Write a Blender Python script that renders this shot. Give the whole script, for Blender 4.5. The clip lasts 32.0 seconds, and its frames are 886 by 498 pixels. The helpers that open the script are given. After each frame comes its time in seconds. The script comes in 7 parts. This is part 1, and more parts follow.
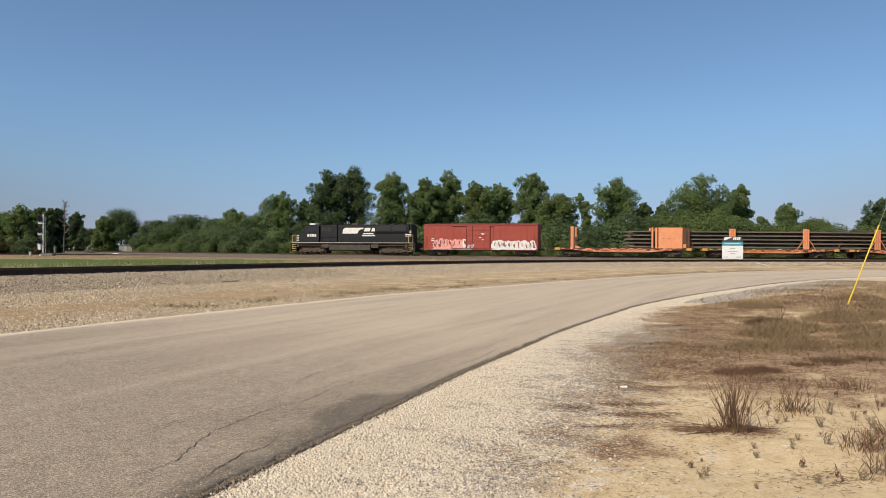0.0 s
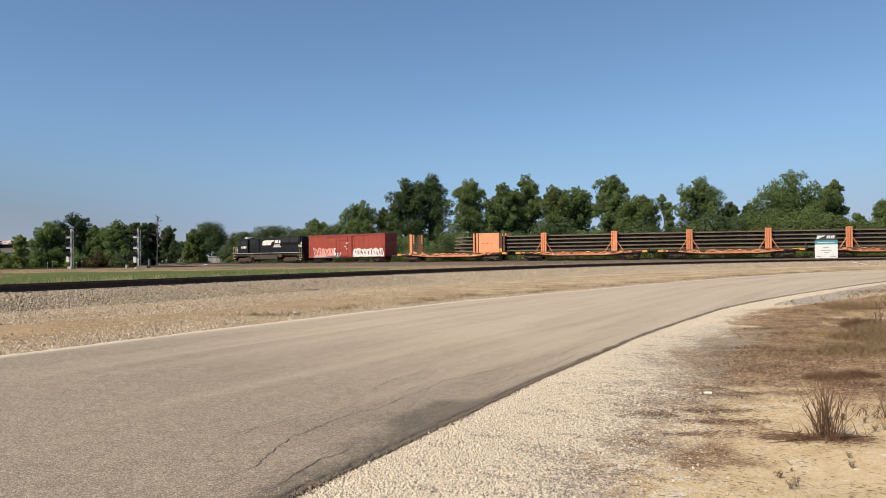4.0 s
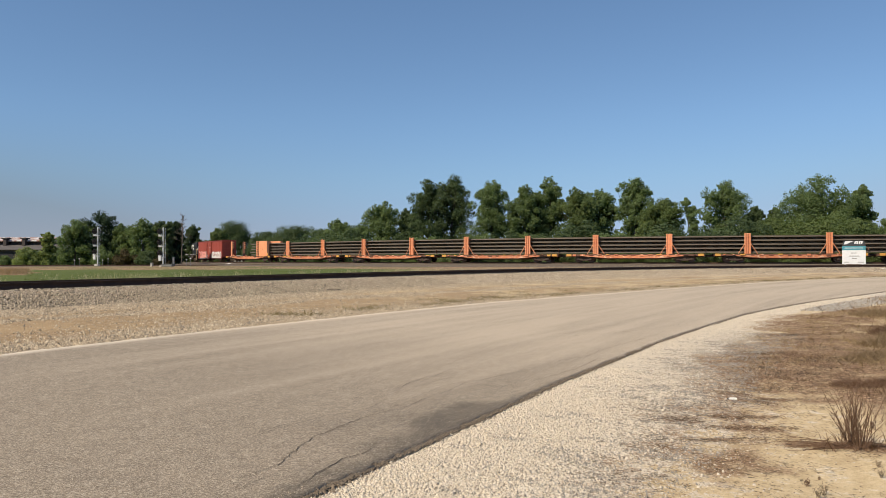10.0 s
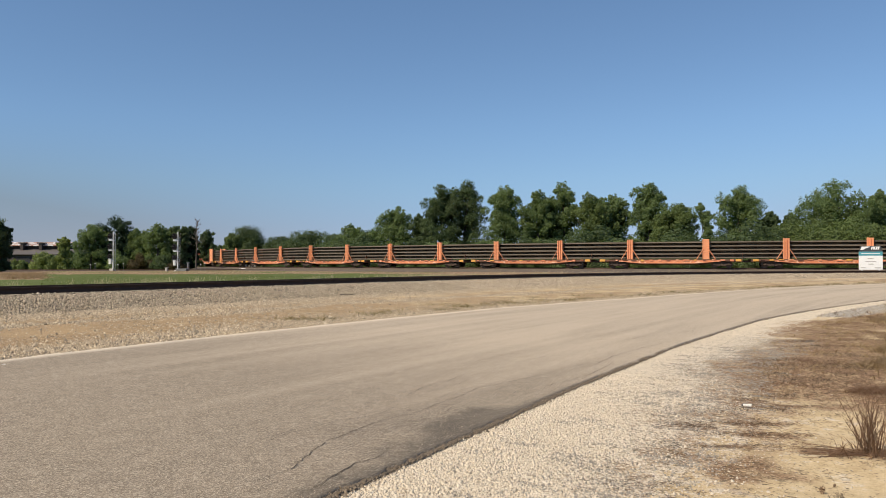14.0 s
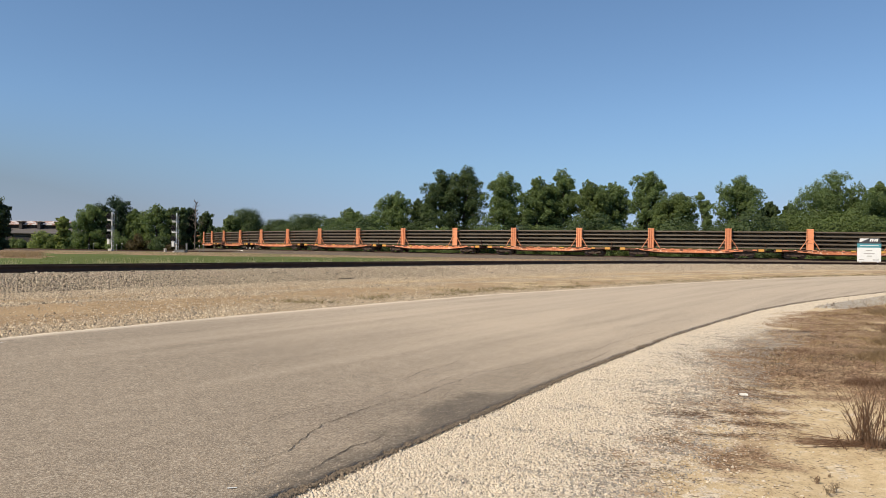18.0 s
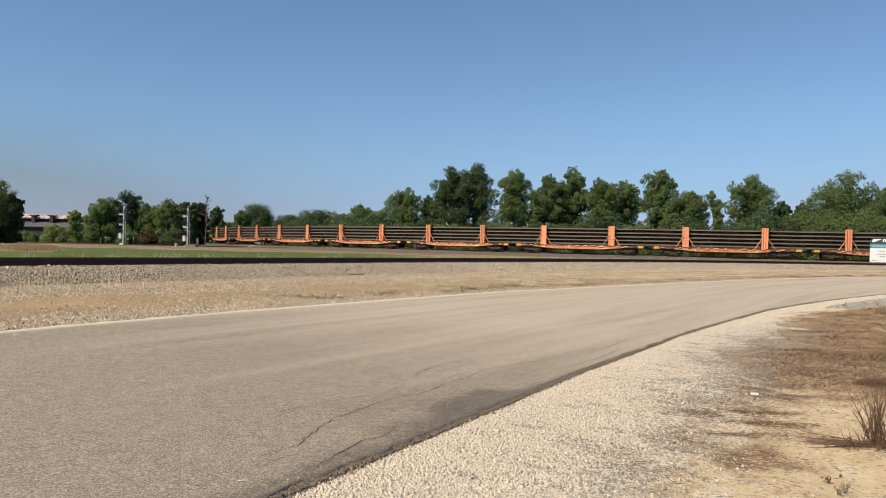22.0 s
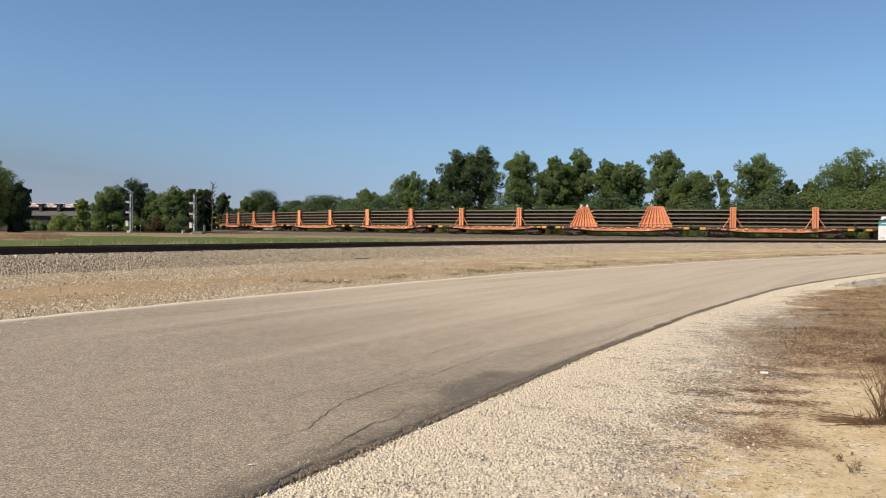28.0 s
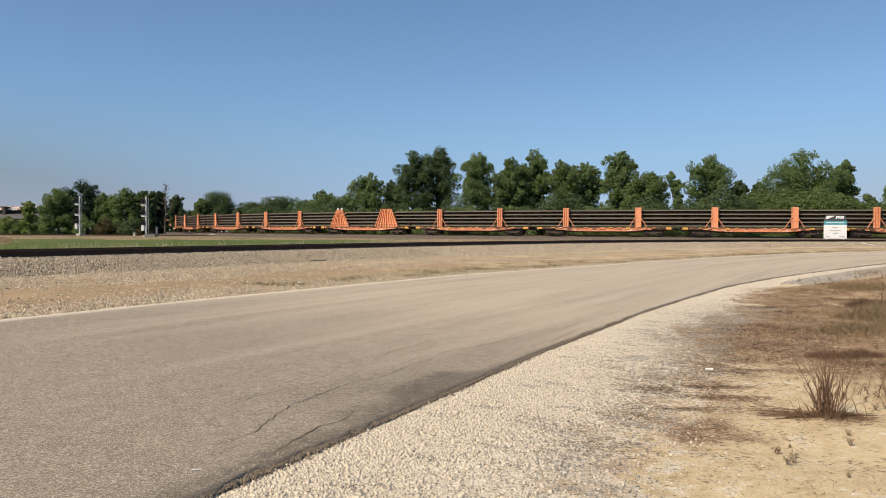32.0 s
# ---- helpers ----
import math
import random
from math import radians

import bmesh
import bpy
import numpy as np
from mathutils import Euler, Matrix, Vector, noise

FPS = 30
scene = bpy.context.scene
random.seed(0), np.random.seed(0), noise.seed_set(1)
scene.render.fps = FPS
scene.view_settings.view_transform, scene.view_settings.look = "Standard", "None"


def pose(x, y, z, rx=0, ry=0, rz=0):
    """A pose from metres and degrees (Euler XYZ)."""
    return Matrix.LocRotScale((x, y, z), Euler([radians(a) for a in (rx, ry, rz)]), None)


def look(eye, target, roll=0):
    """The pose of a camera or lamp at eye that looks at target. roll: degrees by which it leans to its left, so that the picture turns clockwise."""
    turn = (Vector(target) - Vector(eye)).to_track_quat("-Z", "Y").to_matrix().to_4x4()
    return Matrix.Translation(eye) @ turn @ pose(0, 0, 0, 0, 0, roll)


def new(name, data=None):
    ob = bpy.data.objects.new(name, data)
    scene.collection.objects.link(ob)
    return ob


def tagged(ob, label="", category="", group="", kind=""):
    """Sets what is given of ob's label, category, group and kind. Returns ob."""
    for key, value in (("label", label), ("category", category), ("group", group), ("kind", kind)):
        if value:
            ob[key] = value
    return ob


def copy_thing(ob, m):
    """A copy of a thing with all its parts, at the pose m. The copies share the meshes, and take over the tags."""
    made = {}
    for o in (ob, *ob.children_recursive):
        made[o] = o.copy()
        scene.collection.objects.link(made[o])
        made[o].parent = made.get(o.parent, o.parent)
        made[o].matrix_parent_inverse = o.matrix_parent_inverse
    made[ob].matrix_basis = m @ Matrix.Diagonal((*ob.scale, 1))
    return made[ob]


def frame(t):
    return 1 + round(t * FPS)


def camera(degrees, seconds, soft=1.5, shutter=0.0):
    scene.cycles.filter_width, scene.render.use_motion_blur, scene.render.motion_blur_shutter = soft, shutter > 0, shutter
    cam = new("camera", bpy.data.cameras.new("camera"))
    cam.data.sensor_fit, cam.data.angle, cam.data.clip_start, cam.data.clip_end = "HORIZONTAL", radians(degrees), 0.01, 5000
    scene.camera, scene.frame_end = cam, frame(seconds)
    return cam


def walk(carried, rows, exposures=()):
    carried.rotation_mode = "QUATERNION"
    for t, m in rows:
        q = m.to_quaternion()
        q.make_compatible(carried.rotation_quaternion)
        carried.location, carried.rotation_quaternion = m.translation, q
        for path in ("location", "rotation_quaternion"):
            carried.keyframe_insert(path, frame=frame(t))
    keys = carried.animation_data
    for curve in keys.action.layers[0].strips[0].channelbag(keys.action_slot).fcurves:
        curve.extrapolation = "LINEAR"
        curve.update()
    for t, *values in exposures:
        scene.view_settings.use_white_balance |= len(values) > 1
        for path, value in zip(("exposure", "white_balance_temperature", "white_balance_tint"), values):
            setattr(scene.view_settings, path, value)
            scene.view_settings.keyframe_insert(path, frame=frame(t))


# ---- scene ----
# ---- camera ----
cam = camera(60.02, 32.0, soft=0.75)
PATH = [
    (0, pose(-0.035, -0.023, 1.505, 90.181, -0.440, -8.172)),
    (0.5, pose(0.011, -0.001, 1.502, 89.892, -0.331, -5.795)),
    (1, pose(0.040, 0.035, 1.497, 89.472, -0.047, -4.305)),
    (1.5, pose(0.037, 0.025, 1.505, 89.676, -0.001, -2.822)),
    (2, pose(0.021, 0.025, 1.500, 89.905, 0.032, -2.492)),
    (2.5, pose(0.013, 0.022, 1.503, 89.960, 0.350, -2.111)),
    (3, pose(0.020, 0.004, 1.501, 90.292, 0.473, -2.018)),
    (3.5, pose(0.031, 0.009, 1.501, 90.526, 0.723, -2.126)),
    (5.5, pose(0.024, 0.000, 1.502, 90.778, 0.376, -2.718)),
    (6, pose(0.019, -0.005, 1.505, 90.896, 0.271, -2.474)),
    (6.5, pose(0.016, -0.009, 1.503, 91.015, 0.136, -2.027)),
    (7, pose(0.016, -0.016, 1.503, 91.032, 0.079, -1.777)),
    (7.5, pose(0.011, -0.019, 1.505, 91.068, 0.022, -1.527)),
    (8, pose(0.013, 0.007, 1.501, 90.996, 0.002, -1.315)),
    (8.5, pose(0.006, 0.016, 1.500, 90.872, -0.036, -1.058)),
    (9, pose(0.007, 0.015, 1.496, 90.810, -0.056, -0.769)),
    (9.5, pose(0.010, -0.001, 1.502, 90.761, 0.123, -0.630)),
    (10, pose(0.009, 0.012, 1.500, 90.759, 0.084, -0.656)),
    (10.5, pose(0.008, 0.002, 1.502, 90.818, 0.080, -0.702)),
    (11, pose(0.008, 0.005, 1.503, 90.868, 0.055, -0.661)),
    (11.5, pose(0.004, -0.008, 1.505, 90.929, 0.053, -0.534)),
    (12, pose(0.004, -0.004, 1.503, 90.954, 0.068, -0.391)),
    (12.5, pose(0.005, 0.008, 1.504, 90.956, 0.058, -0.232)),
    (13, pose(-0.000, -0.000, 1.500, 91.055, 0.000, 0.000)),
    (13.5, pose(0.010, 0.002, 1.503, 91.084, 0.039, 0.259)),
    (14, pose(0.011, -0.003, 1.501, 91.137, 0.005, 0.311)),
    (14.5, pose(0.007, 0.011, 1.499, 91.058, -0.121, 0.306)),
    (16.5, pose(0.004, 0.012, 1.495, 90.556, -0.656, 0.000)),
    (17, pose(0.004, 0.025, 1.495, 90.330, -0.755, -0.044)),
    (17.5, pose(0.002, 0.019, 1.494, 90.155, -0.802, 0.028)),
    (18, pose(0.004, 0.016, 1.497, 90.045, -0.890, 0.213)),
    (18.5, pose(-0.000, 0.007, 1.497, 90.109, -1.109, 0.393)),
    (19, pose(0.001, 0.010, 1.497, 90.091, -1.229, 0.575)),
    (19.5, pose(0.000, 0.013, 1.495, 90.134, -1.365, 0.552)),
    (20, pose(-0.001, 0.008, 1.494, 90.110, -1.381, 0.525)),
    (20.5, pose(-0.005, 0.009, 1.496, 90.027, -1.437, 0.569)),
    (21, pose(-0.005, 0.014, 1.494, 89.930, -1.436, 0.724)),
    (21.5, pose(-0.009, 0.008, 1.494, 89.867, -1.469, 0.869)),
    (22, pose(-0.006, 0.011, 1.489, 89.802, -1.378, 0.938)),
    (22.5, pose(-0.008, 0.012, 1.490, 89.689, -1.254, 0.965)),
    (23, pose(-0.004, 0.010, 1.490, 89.632, -1.101, 1.033)),
    (23.5, pose(-0.001, 0.023, 1.488, 89.575, -0.968, 1.091)),
    (24, pose(-0.005, 0.024, 1.486, 89.521, -0.807, 1.125)),
    (24.5, pose(-0.004, 0.026, 1.484, 89.456, -0.738, 1.111)),
    (25, pose(-0.007, 0.025, 1.484, 89.368, -0.651, 1.061)),
    (25.5, pose(-0.013, 0.016, 1.482, 89.249, -0.647, 1.075)),
    (27.5, pose(-0.011, 0.034, 1.481, 88.644, -0.618, 1.414)),
    (28, pose(-0.012, 0.041, 1.478, 88.566, -0.617, 1.404)),
    (28.5, pose(-0.008, 0.022, 1.480, 88.547, -0.534, 1.414)),
    (29, pose(-0.002, 0.032, 1.479, 88.539, -0.501, 1.393)),
    (29.5, pose(0.003, 0.020, 1.483, 88.655, -0.443, 1.281)),
    (30, pose(0.006, 0.020, 1.480, 88.776, -0.556, 0.936)),
    (30.5, pose(0.009, 0.027, 1.482, 88.783, -0.626, 0.519)),
    (31, pose(0.012, 0.021, 1.480, 88.727, -0.829, 0.179)),
    (31.5, pose(0.035, 0.030, 1.481, 88.654, -0.734, -0.173)),
    (32, pose(0.067, 0.032, 1.476, 88.676, -0.313, -1.735)),
]
walk(cam, PATH, [(0, -0.04), (1, -0.03), (3, 0.01), (6, 0.05), (7, 0.05), (9, 0.03), (10, -0.02), (11, 0.01), (14, 0.0), (17, 0.03), (22, 0.04), (25, 0.02), (28, 0.03), (31, 0.01), (32, 0.02)])

# ---- light ----
SUN_TO = Vector((-0.80, -0.60, 0.0)).normalized()
SUN_EL = radians(44)
world = bpy.data.worlds.new("world")
scene.world = world
world.use_nodes = True
wn = world.node_tree.nodes
sky = wn.new("ShaderNodeTexSky")
sky.sky_type = "NISHITA"
sky.sun_disc = False
sky.sun_elevation = SUN_EL
sky.sun_rotation = math.atan2(SUN_TO.x, SUN_TO.y)
sky.air_density, sky.dust_density, sky.ozone_density = 1.0, 0.0, 1.3
wn["Background"].inputs["Strength"].default_value = 0.117
# haze lifts the horizon: look a little higher into the sky
lift = wn.new("ShaderNodeVectorMath")
lift.operation = "ADD"
lift.inputs[1].default_value = (0, 0, 0.065)
world.node_tree.links.new(wn.new("ShaderNodeTexCoord").outputs["Generated"], lift.inputs[0])
unit = wn.new("ShaderNodeVectorMath")
unit.operation = "NORMALIZE"
world.node_tree.links.new(lift.outputs[0], unit.inputs[0])
world.node_tree.links.new(unit.outputs[0], sky.inputs["Vector"])
deep = wn.new("ShaderNodeMix")
deep.data_type, deep.blend_type = "RGBA", "MULTIPLY"
deep.inputs[0].default_value = 1.0
deep.inputs[7].default_value = (0.845, 0.965, 1.06, 1)
world.node_tree.links.new(sky.outputs[0], deep.inputs[6])
# grey haze low over the horizon, thicker towards the far left of the land
parts = wn.new("ShaderNodeSeparateXYZ")
world.node_tree.links.new(wn["Texture Coordinate"].outputs["Generated"], parts.inputs[0])
rise = wn.new("ShaderNodeMapRange")
rise.interpolation_type = "SMOOTHSTEP"
rise.inputs[1].default_value, rise.inputs[2].default_value = -0.02, 0.19
rise.inputs[3].default_value, rise.inputs[4].default_value = 1.0, 0.03
side = wn.new("ShaderNodeMath")
side.operation = "MULTIPLY_ADD"
side.inputs[1].default_value, side.inputs[2].default_value = 3.0, 0.60
off = wn.new("ShaderNodeMath")
off.operation = "SUBTRACT"
off.inputs[1].default_value = 0.10
square = wn.new("ShaderNodeMath")
square.operation = "POWER"
square.inputs[1].default_value = 2.0
world.node_tree.links.new(off.outputs[0], square.inputs[0])
world.node_tree.links.new(square.outputs[0], side.inputs[0])
thick = wn.new("ShaderNodeMath")
thick.operation = "MULTIPLY"
thick.use_clamp = True
haze = wn.new("ShaderNodeMix")
haze.data_type, haze.blend_type = "RGBA", "MULTIPLY"
haze.inputs[7].default_value = (0.83, 0.69, 0.60, 1)
# a thin lavender band right over the horizon
band = wn.new("ShaderNodeMapRange")
band.interpolation_type = "SMOOTHSTEP"
band.inputs[1].default_value, band.inputs[2].default_value = -0.005, 0.115
band.inputs[3].default_value, band.inputs[4].default_value = 1.0, 0.0
veil = wn.new("ShaderNodeMix")
veil.data_type, veil.blend_type = "RGBA", "MULTIPLY"
veil.inputs[7].default_value = (0.88, 0.785, 0.95, 1)
for a, b in ((parts.outputs[2], band.inputs[0]), (band.outputs[0], veil.inputs[0]), (parts.outputs[2], rise.inputs[0]), (parts.outputs[0], off.inputs[0]), (rise.outputs[0], thick.inputs[0]), (side.outputs[0], thick.inputs[1]),
             (thick.outputs[0], haze.inputs[0]), (deep.outputs[2], haze.inputs[6]), (haze.outputs[2], veil.inputs[6]), (veil.outputs[2], wn["Background"].inputs["Color"])):
    world.node_tree.links.new(a, b)
sun = new("sun", bpy.data.lights.new("sun", "SUN"))
sun.data.energy = 5.15
sun.data.angle = radians(0.53)
sun.data.color = (1.0, 0.87, 0.68)
sun_way = Vector((SUN_TO.x * math.cos(SUN_EL), SUN_TO.y * math.cos(SUN_EL), math.sin(SUN_EL)))
sun.matrix_world = look(sun_way * 100, (0, 0, 0))


# ---- materials ----
def nodes(name):
    m = bpy.data.materials.new(name)
    m.use_nodes = True
    t = m.node_tree
    return m, t, t.nodes["Principled BSDF"]


def noise_tex(t, coord, scale, detail=6.0, rough=0.6):
    n = t.nodes.new("ShaderNodeTexNoise")
    n.inputs["Scale"].default_value, n.inputs["Detail"].default_value, n.inputs["Roughness"].default_value = scale, detail, rough
    t.links.new(coord, n.inputs["Vector"])
    return n.outputs["Fac"]


def ramp(t, fac, stops):
    r = t.nodes.new("ShaderNodeValToRGB")
    e = r.color_ramp.elements
    while len(e) < len(stops):
        e.new(0.5)
    for el, (p, c) in zip(e, stops):
        el.position, el.color = p, (*c, 1) if len(c) == 3 else c
    t.links.new(fac, r.inputs["Fac"])
    return r.outputs["Color"]


def blend(t, fac, a, b, kind="MIX"):
    n = t.nodes.new("ShaderNodeMix")
    n.data_type, n.blend_type = "RGBA", kind
    for sock, val in ((n.inputs[0], fac), (n.inputs[6], a), (n.inputs[7], b)):
        if isinstance(val, (int, float)):
            sock.default_value = val
        elif isinstance(val, tuple):
            sock.default_value = (*val, 1)
        else:
            t.links.new(val, sock)
    return n.outputs[2]


def calc(t, op, a, b=0.0):
    n = t.nodes.new("ShaderNodeMath")
    n.operation = op
    for sock, val in zip(n.inputs, (a, b)):
        if isinstance(val, (int, float)):
            sock.default_value = val
        else:
            t.links.new(val, sock)
    return n.outputs[0]


def place_of(t, which="Object"):
    return t.nodes.new("ShaderNodeTexCoord").outputs[which]


def relief(t, b, fac, strength, dist):
    n = t.nodes.new("ShaderNodeBump")
    n.inputs["Strength"].default_value, n.inputs["Distance"].default_value = strength, dist
    t.links.new(fac, n.inputs["Height"])
    t.links.new(n.outputs[0], b.inputs["Normal"])


def surface(name, light, dark, size=1.0, rough=0.7, metal=0.0, grain=30.0, bump=0.15, dist=0.01, spread=(0.35, 0.65), wear=None, wear_at=0.6, rand=0.0):
    """Two tones at one scale, a fine grain at another, and worn patches of a third colour."""
    m, t, b = nodes(name)
    co = place_of(t)
    big, fine = noise_tex(t, co, size), noise_tex(t, co, grain, 4)
    col = ramp(t, big, [(spread[0], dark), (spread[1], light)])
    col = blend(t, 0.35, col, ramp(t, fine, [(0.3, tuple(c * 0.55 for c in light)), (0.7, tuple(min(1, c * 1.3) for c in light))]))
    if wear:
        patch = ramp(t, noise_tex(t, co, size * 2.7, 8, 0.7), [(wear_at, (0, 0, 0)), (wear_at + 0.06, (1, 1, 1))])
        col = blend(t, patch, col, wear)
    if rand:
        rnd = t.nodes.new("ShaderNodeObjectInfo").outputs["Random"]
        val = calc(t, "ADD", calc(t, "MULTIPLY", rnd, 2 * rand), 1 - rand)
        n = t.nodes.new("ShaderNodeVectorMath")
        n.operation = "SCALE"
        t.links.new(col, n.inputs[0])
        t.links.new(val, n.inputs["Scale"])
        col = n.outputs[0]
    t.links.new(col, b.inputs["Base Color"])
    b.inputs["Roughness"].default_value, b.inputs["Metallic"].default_value = rough, metal
    if bump:
        relief(t, b, fine, bump, dist)
    return m


def leafy(name, light, dark, glow=0.5):
    """Leaves: each its own shade, with light let through."""
    m, t, b = nodes(name)
    isle = t.nodes.new("ShaderNodeNewGeometry").outputs["Random Per Island"]
    big = noise_tex(t, place_of(t), 0.35, 3)
    mix = calc(t, "ADD", calc(t, "MULTIPLY", isle, 0.30), calc(t, "MULTIPLY", big, 0.74))
    col = ramp(t, mix, [(0.2, dark), (0.8, light)])
    t.links.new(col, b.inputs["Base Color"])
    b.inputs["Roughness"].default_value = 0.55
    b.inputs["Specular IOR Level"].default_value = 0.25
    tr = t.nodes.new("ShaderNodeBsdfTranslucent")
    t.links.new(blend(t, 1.0, col, (1.0, 1.0, 0.6), "MULTIPLY"), tr.inputs["Color"])
    sh = t.nodes.new("ShaderNodeMixShader")
    sh.inputs[0].default_value = glow
    t.links.new(b.outputs[0], sh.inputs[1])
    t.links.new(tr.outputs[0], sh.inputs[2])
    t.links.new(sh.outputs[0], t.nodes["Material Output"].inputs["Surface"])
    return m


def stony(name, tones, rough=0.85, dust=0.3):
    """Loose stones, each with a shade of its own."""
    m, t, b = nodes(name)
    isle = t.nodes.new("ShaderNodeNewGeometry").outputs["Random Per Island"]
    fine = noise_tex(t, place_of(t), 60, 3)
    n = len(tones) - 1
    col = ramp(t, isle, [(i / n, c) for i, c in enumerate(tones)])
    col = blend(t, dust, col, ramp(t, fine, [(0.3, (0.20, 0.16, 0.115)), (0.7, (0.66, 0.57, 0.44))]))
    t.links.new(col, b.inputs["Base Color"])
    b.inputs["Roughness"].default_value = rough
    return m


def ground_cover():
    """Bare sand, with white gravel, dry litter, brown dirt and green grass laid over it where the land has them."""
    m, t, b = nodes("ground_cover")
    co = place_of(t)
    at = t.nodes.new("ShaderNodeVertexColor")
    at.layer_name = "cover"
    sep = t.nodes.new("ShaderNodeSeparateColor")
    t.links.new(at.outputs["Color"], sep.inputs[0])
    fine, mid, big, grit = noise_tex(t, co, 38, 6, 0.7), noise_tex(t, co, 6, 7, 0.65), noise_tex(t, co, 0.6, 6), noise_tex(t, co, 16, 5, 0.75)
    vor = t.nodes.new("ShaderNodeTexVoronoi")
    vor.inputs["Scale"].default_value = 62
    t.links.new(co, vor.inputs["Vector"])
    sand = ramp(t, mid, [(0.25, (0.42, 0.295, 0.155)), (0.5, (0.62, 0.475, 0.275)), (0.75, (0.72, 0.575, 0.36))])
    sand = blend(t, 0.25, sand, ramp(t, fine, [(0.35, (0.22, 0.15, 0.08)), (0.6, (0.62, 0.50, 0.34))]))
    wide = t.nodes.new("ShaderNodeTexVoronoi")
    wide.inputs["Scale"].default_value = 34
    t.links.new(co, wide.inputs["Vector"])
    peb = ramp(t, vor.outputs["Color"], [(0.1, (0.54, 0.45, 0.33)), (0.5, (0.76, 0.66, 0.51)), (0.9, (0.86, 0.77, 0.63))])
    peb = blend(t, 0.4, peb, ramp(t, wide.outputs["Color"], [(0.15, (0.48, 0.39, 0.28)), (0.8, (0.90, 0.81, 0.67))]))
    # shade in the gaps between pebbles, put into the colour
    peb = blend(t, ramp(t, vor.outputs["Distance"], [(0.45, (0, 0, 0)), (0.8, (0.55, 0.55, 0.55))]), peb, (0.28, 0.22, 0.155))
    peb = blend(t, 1.0, peb, ramp(t, grit, [(0.36, (0.56, 0.535, 0.51)), (0.50, (1.0, 1.0, 1.0)), (0.68, (1.12, 1.11, 1.10))]), "MULTIPLY")
    dirt = ramp(t, grit, [(0.34, (0.19, 0.130, 0.074)), (0.5, (0.36, 0.254, 0.143)), (0.68, (0.49, 0.358, 0.21))])
    dirt = blend(t, 1.0, dirt, ramp(t, mid, [(0.32, (0.80, 0.79, 0.78)), (0.66, (1.15, 1.15, 1.15))]), "MULTIPLY")
    dirt = blend(t, ramp(t, big, [(0.4, (0, 0, 0)), (0.65, (0.6, 0.6, 0.6))]), dirt, (0.45, 0.316, 0.176))
    litter = ramp(t, blend(t, 0.5, fine, grit), [(0.38, (0.055, 0.034, 0.019)), (0.48, (0.225, 0.134, 0.076)), (0.60, (0.51, 0.362, 0.225))])
    litter = blend(t, ramp(t, noise_tex(t, co, 2.2, 5, 0.7), [(0.48, (0, 0, 0)), (0.62, (0.55, 0.55, 0.55))]), litter, ramp(t, fine, [(0.35, (0.30, 0.21, 0.115)), (0.6, (0.62, 0.48, 0.29))]))
    green = ramp(t, mid, [(0.3, (0.085, 0.112, 0.028)), (0.7, (0.130, 0.156, 0.044))])

    def layer(base, top, weight, noise, sharp=5.0):
        k = calc(t, "ADD", calc(t, "MULTIPLY", calc(t, "ADD", calc(t, "SUBTRACT", weight, 0.5), calc(t, "MULTIPLY", calc(t, "SUBTRACT", noise, 0.5), 1.6)), sharp), 0.5)
        c = t.nodes.new("ShaderNodeClamp")
        t.links.new(k, c.inputs[0])
        return blend(t, c.outputs[0], base, top)
    col = layer(sand, dirt, at.outputs["Alpha"], big)
    col = layer(col, peb, sep.outputs[0], mid)
    col = layer(col, litter, sep.outputs[1], blend(t, 0.5, grit, mid), 3.0)
    fleck = calc(t, "MULTIPLY", ramp(t, noise_tex(t, co, 21, 4, 0.7), [(0.56, (0, 0, 0)), (0.63, (0.65, 0.65, 0.65))]), calc(t, "MINIMUM", calc(t, "MULTIPLY", sep.outputs[1], 2.5), 1.0))
    col = blend(t, fleck, col, (0.095, 0.070, 0.046))
    col = layer(col, green, sep.outputs[2], mid)
    t.links.new(col, b.inputs["Base Color"])
    b.inputs["Roughness"].default_value = 0.95
    b.inputs["Specular IOR Level"].default_value = 0.15
    relief(t, b, blend(t, 0.5, fine, vor.outputs["Distance"]), 0.45, 0.02)
    return m


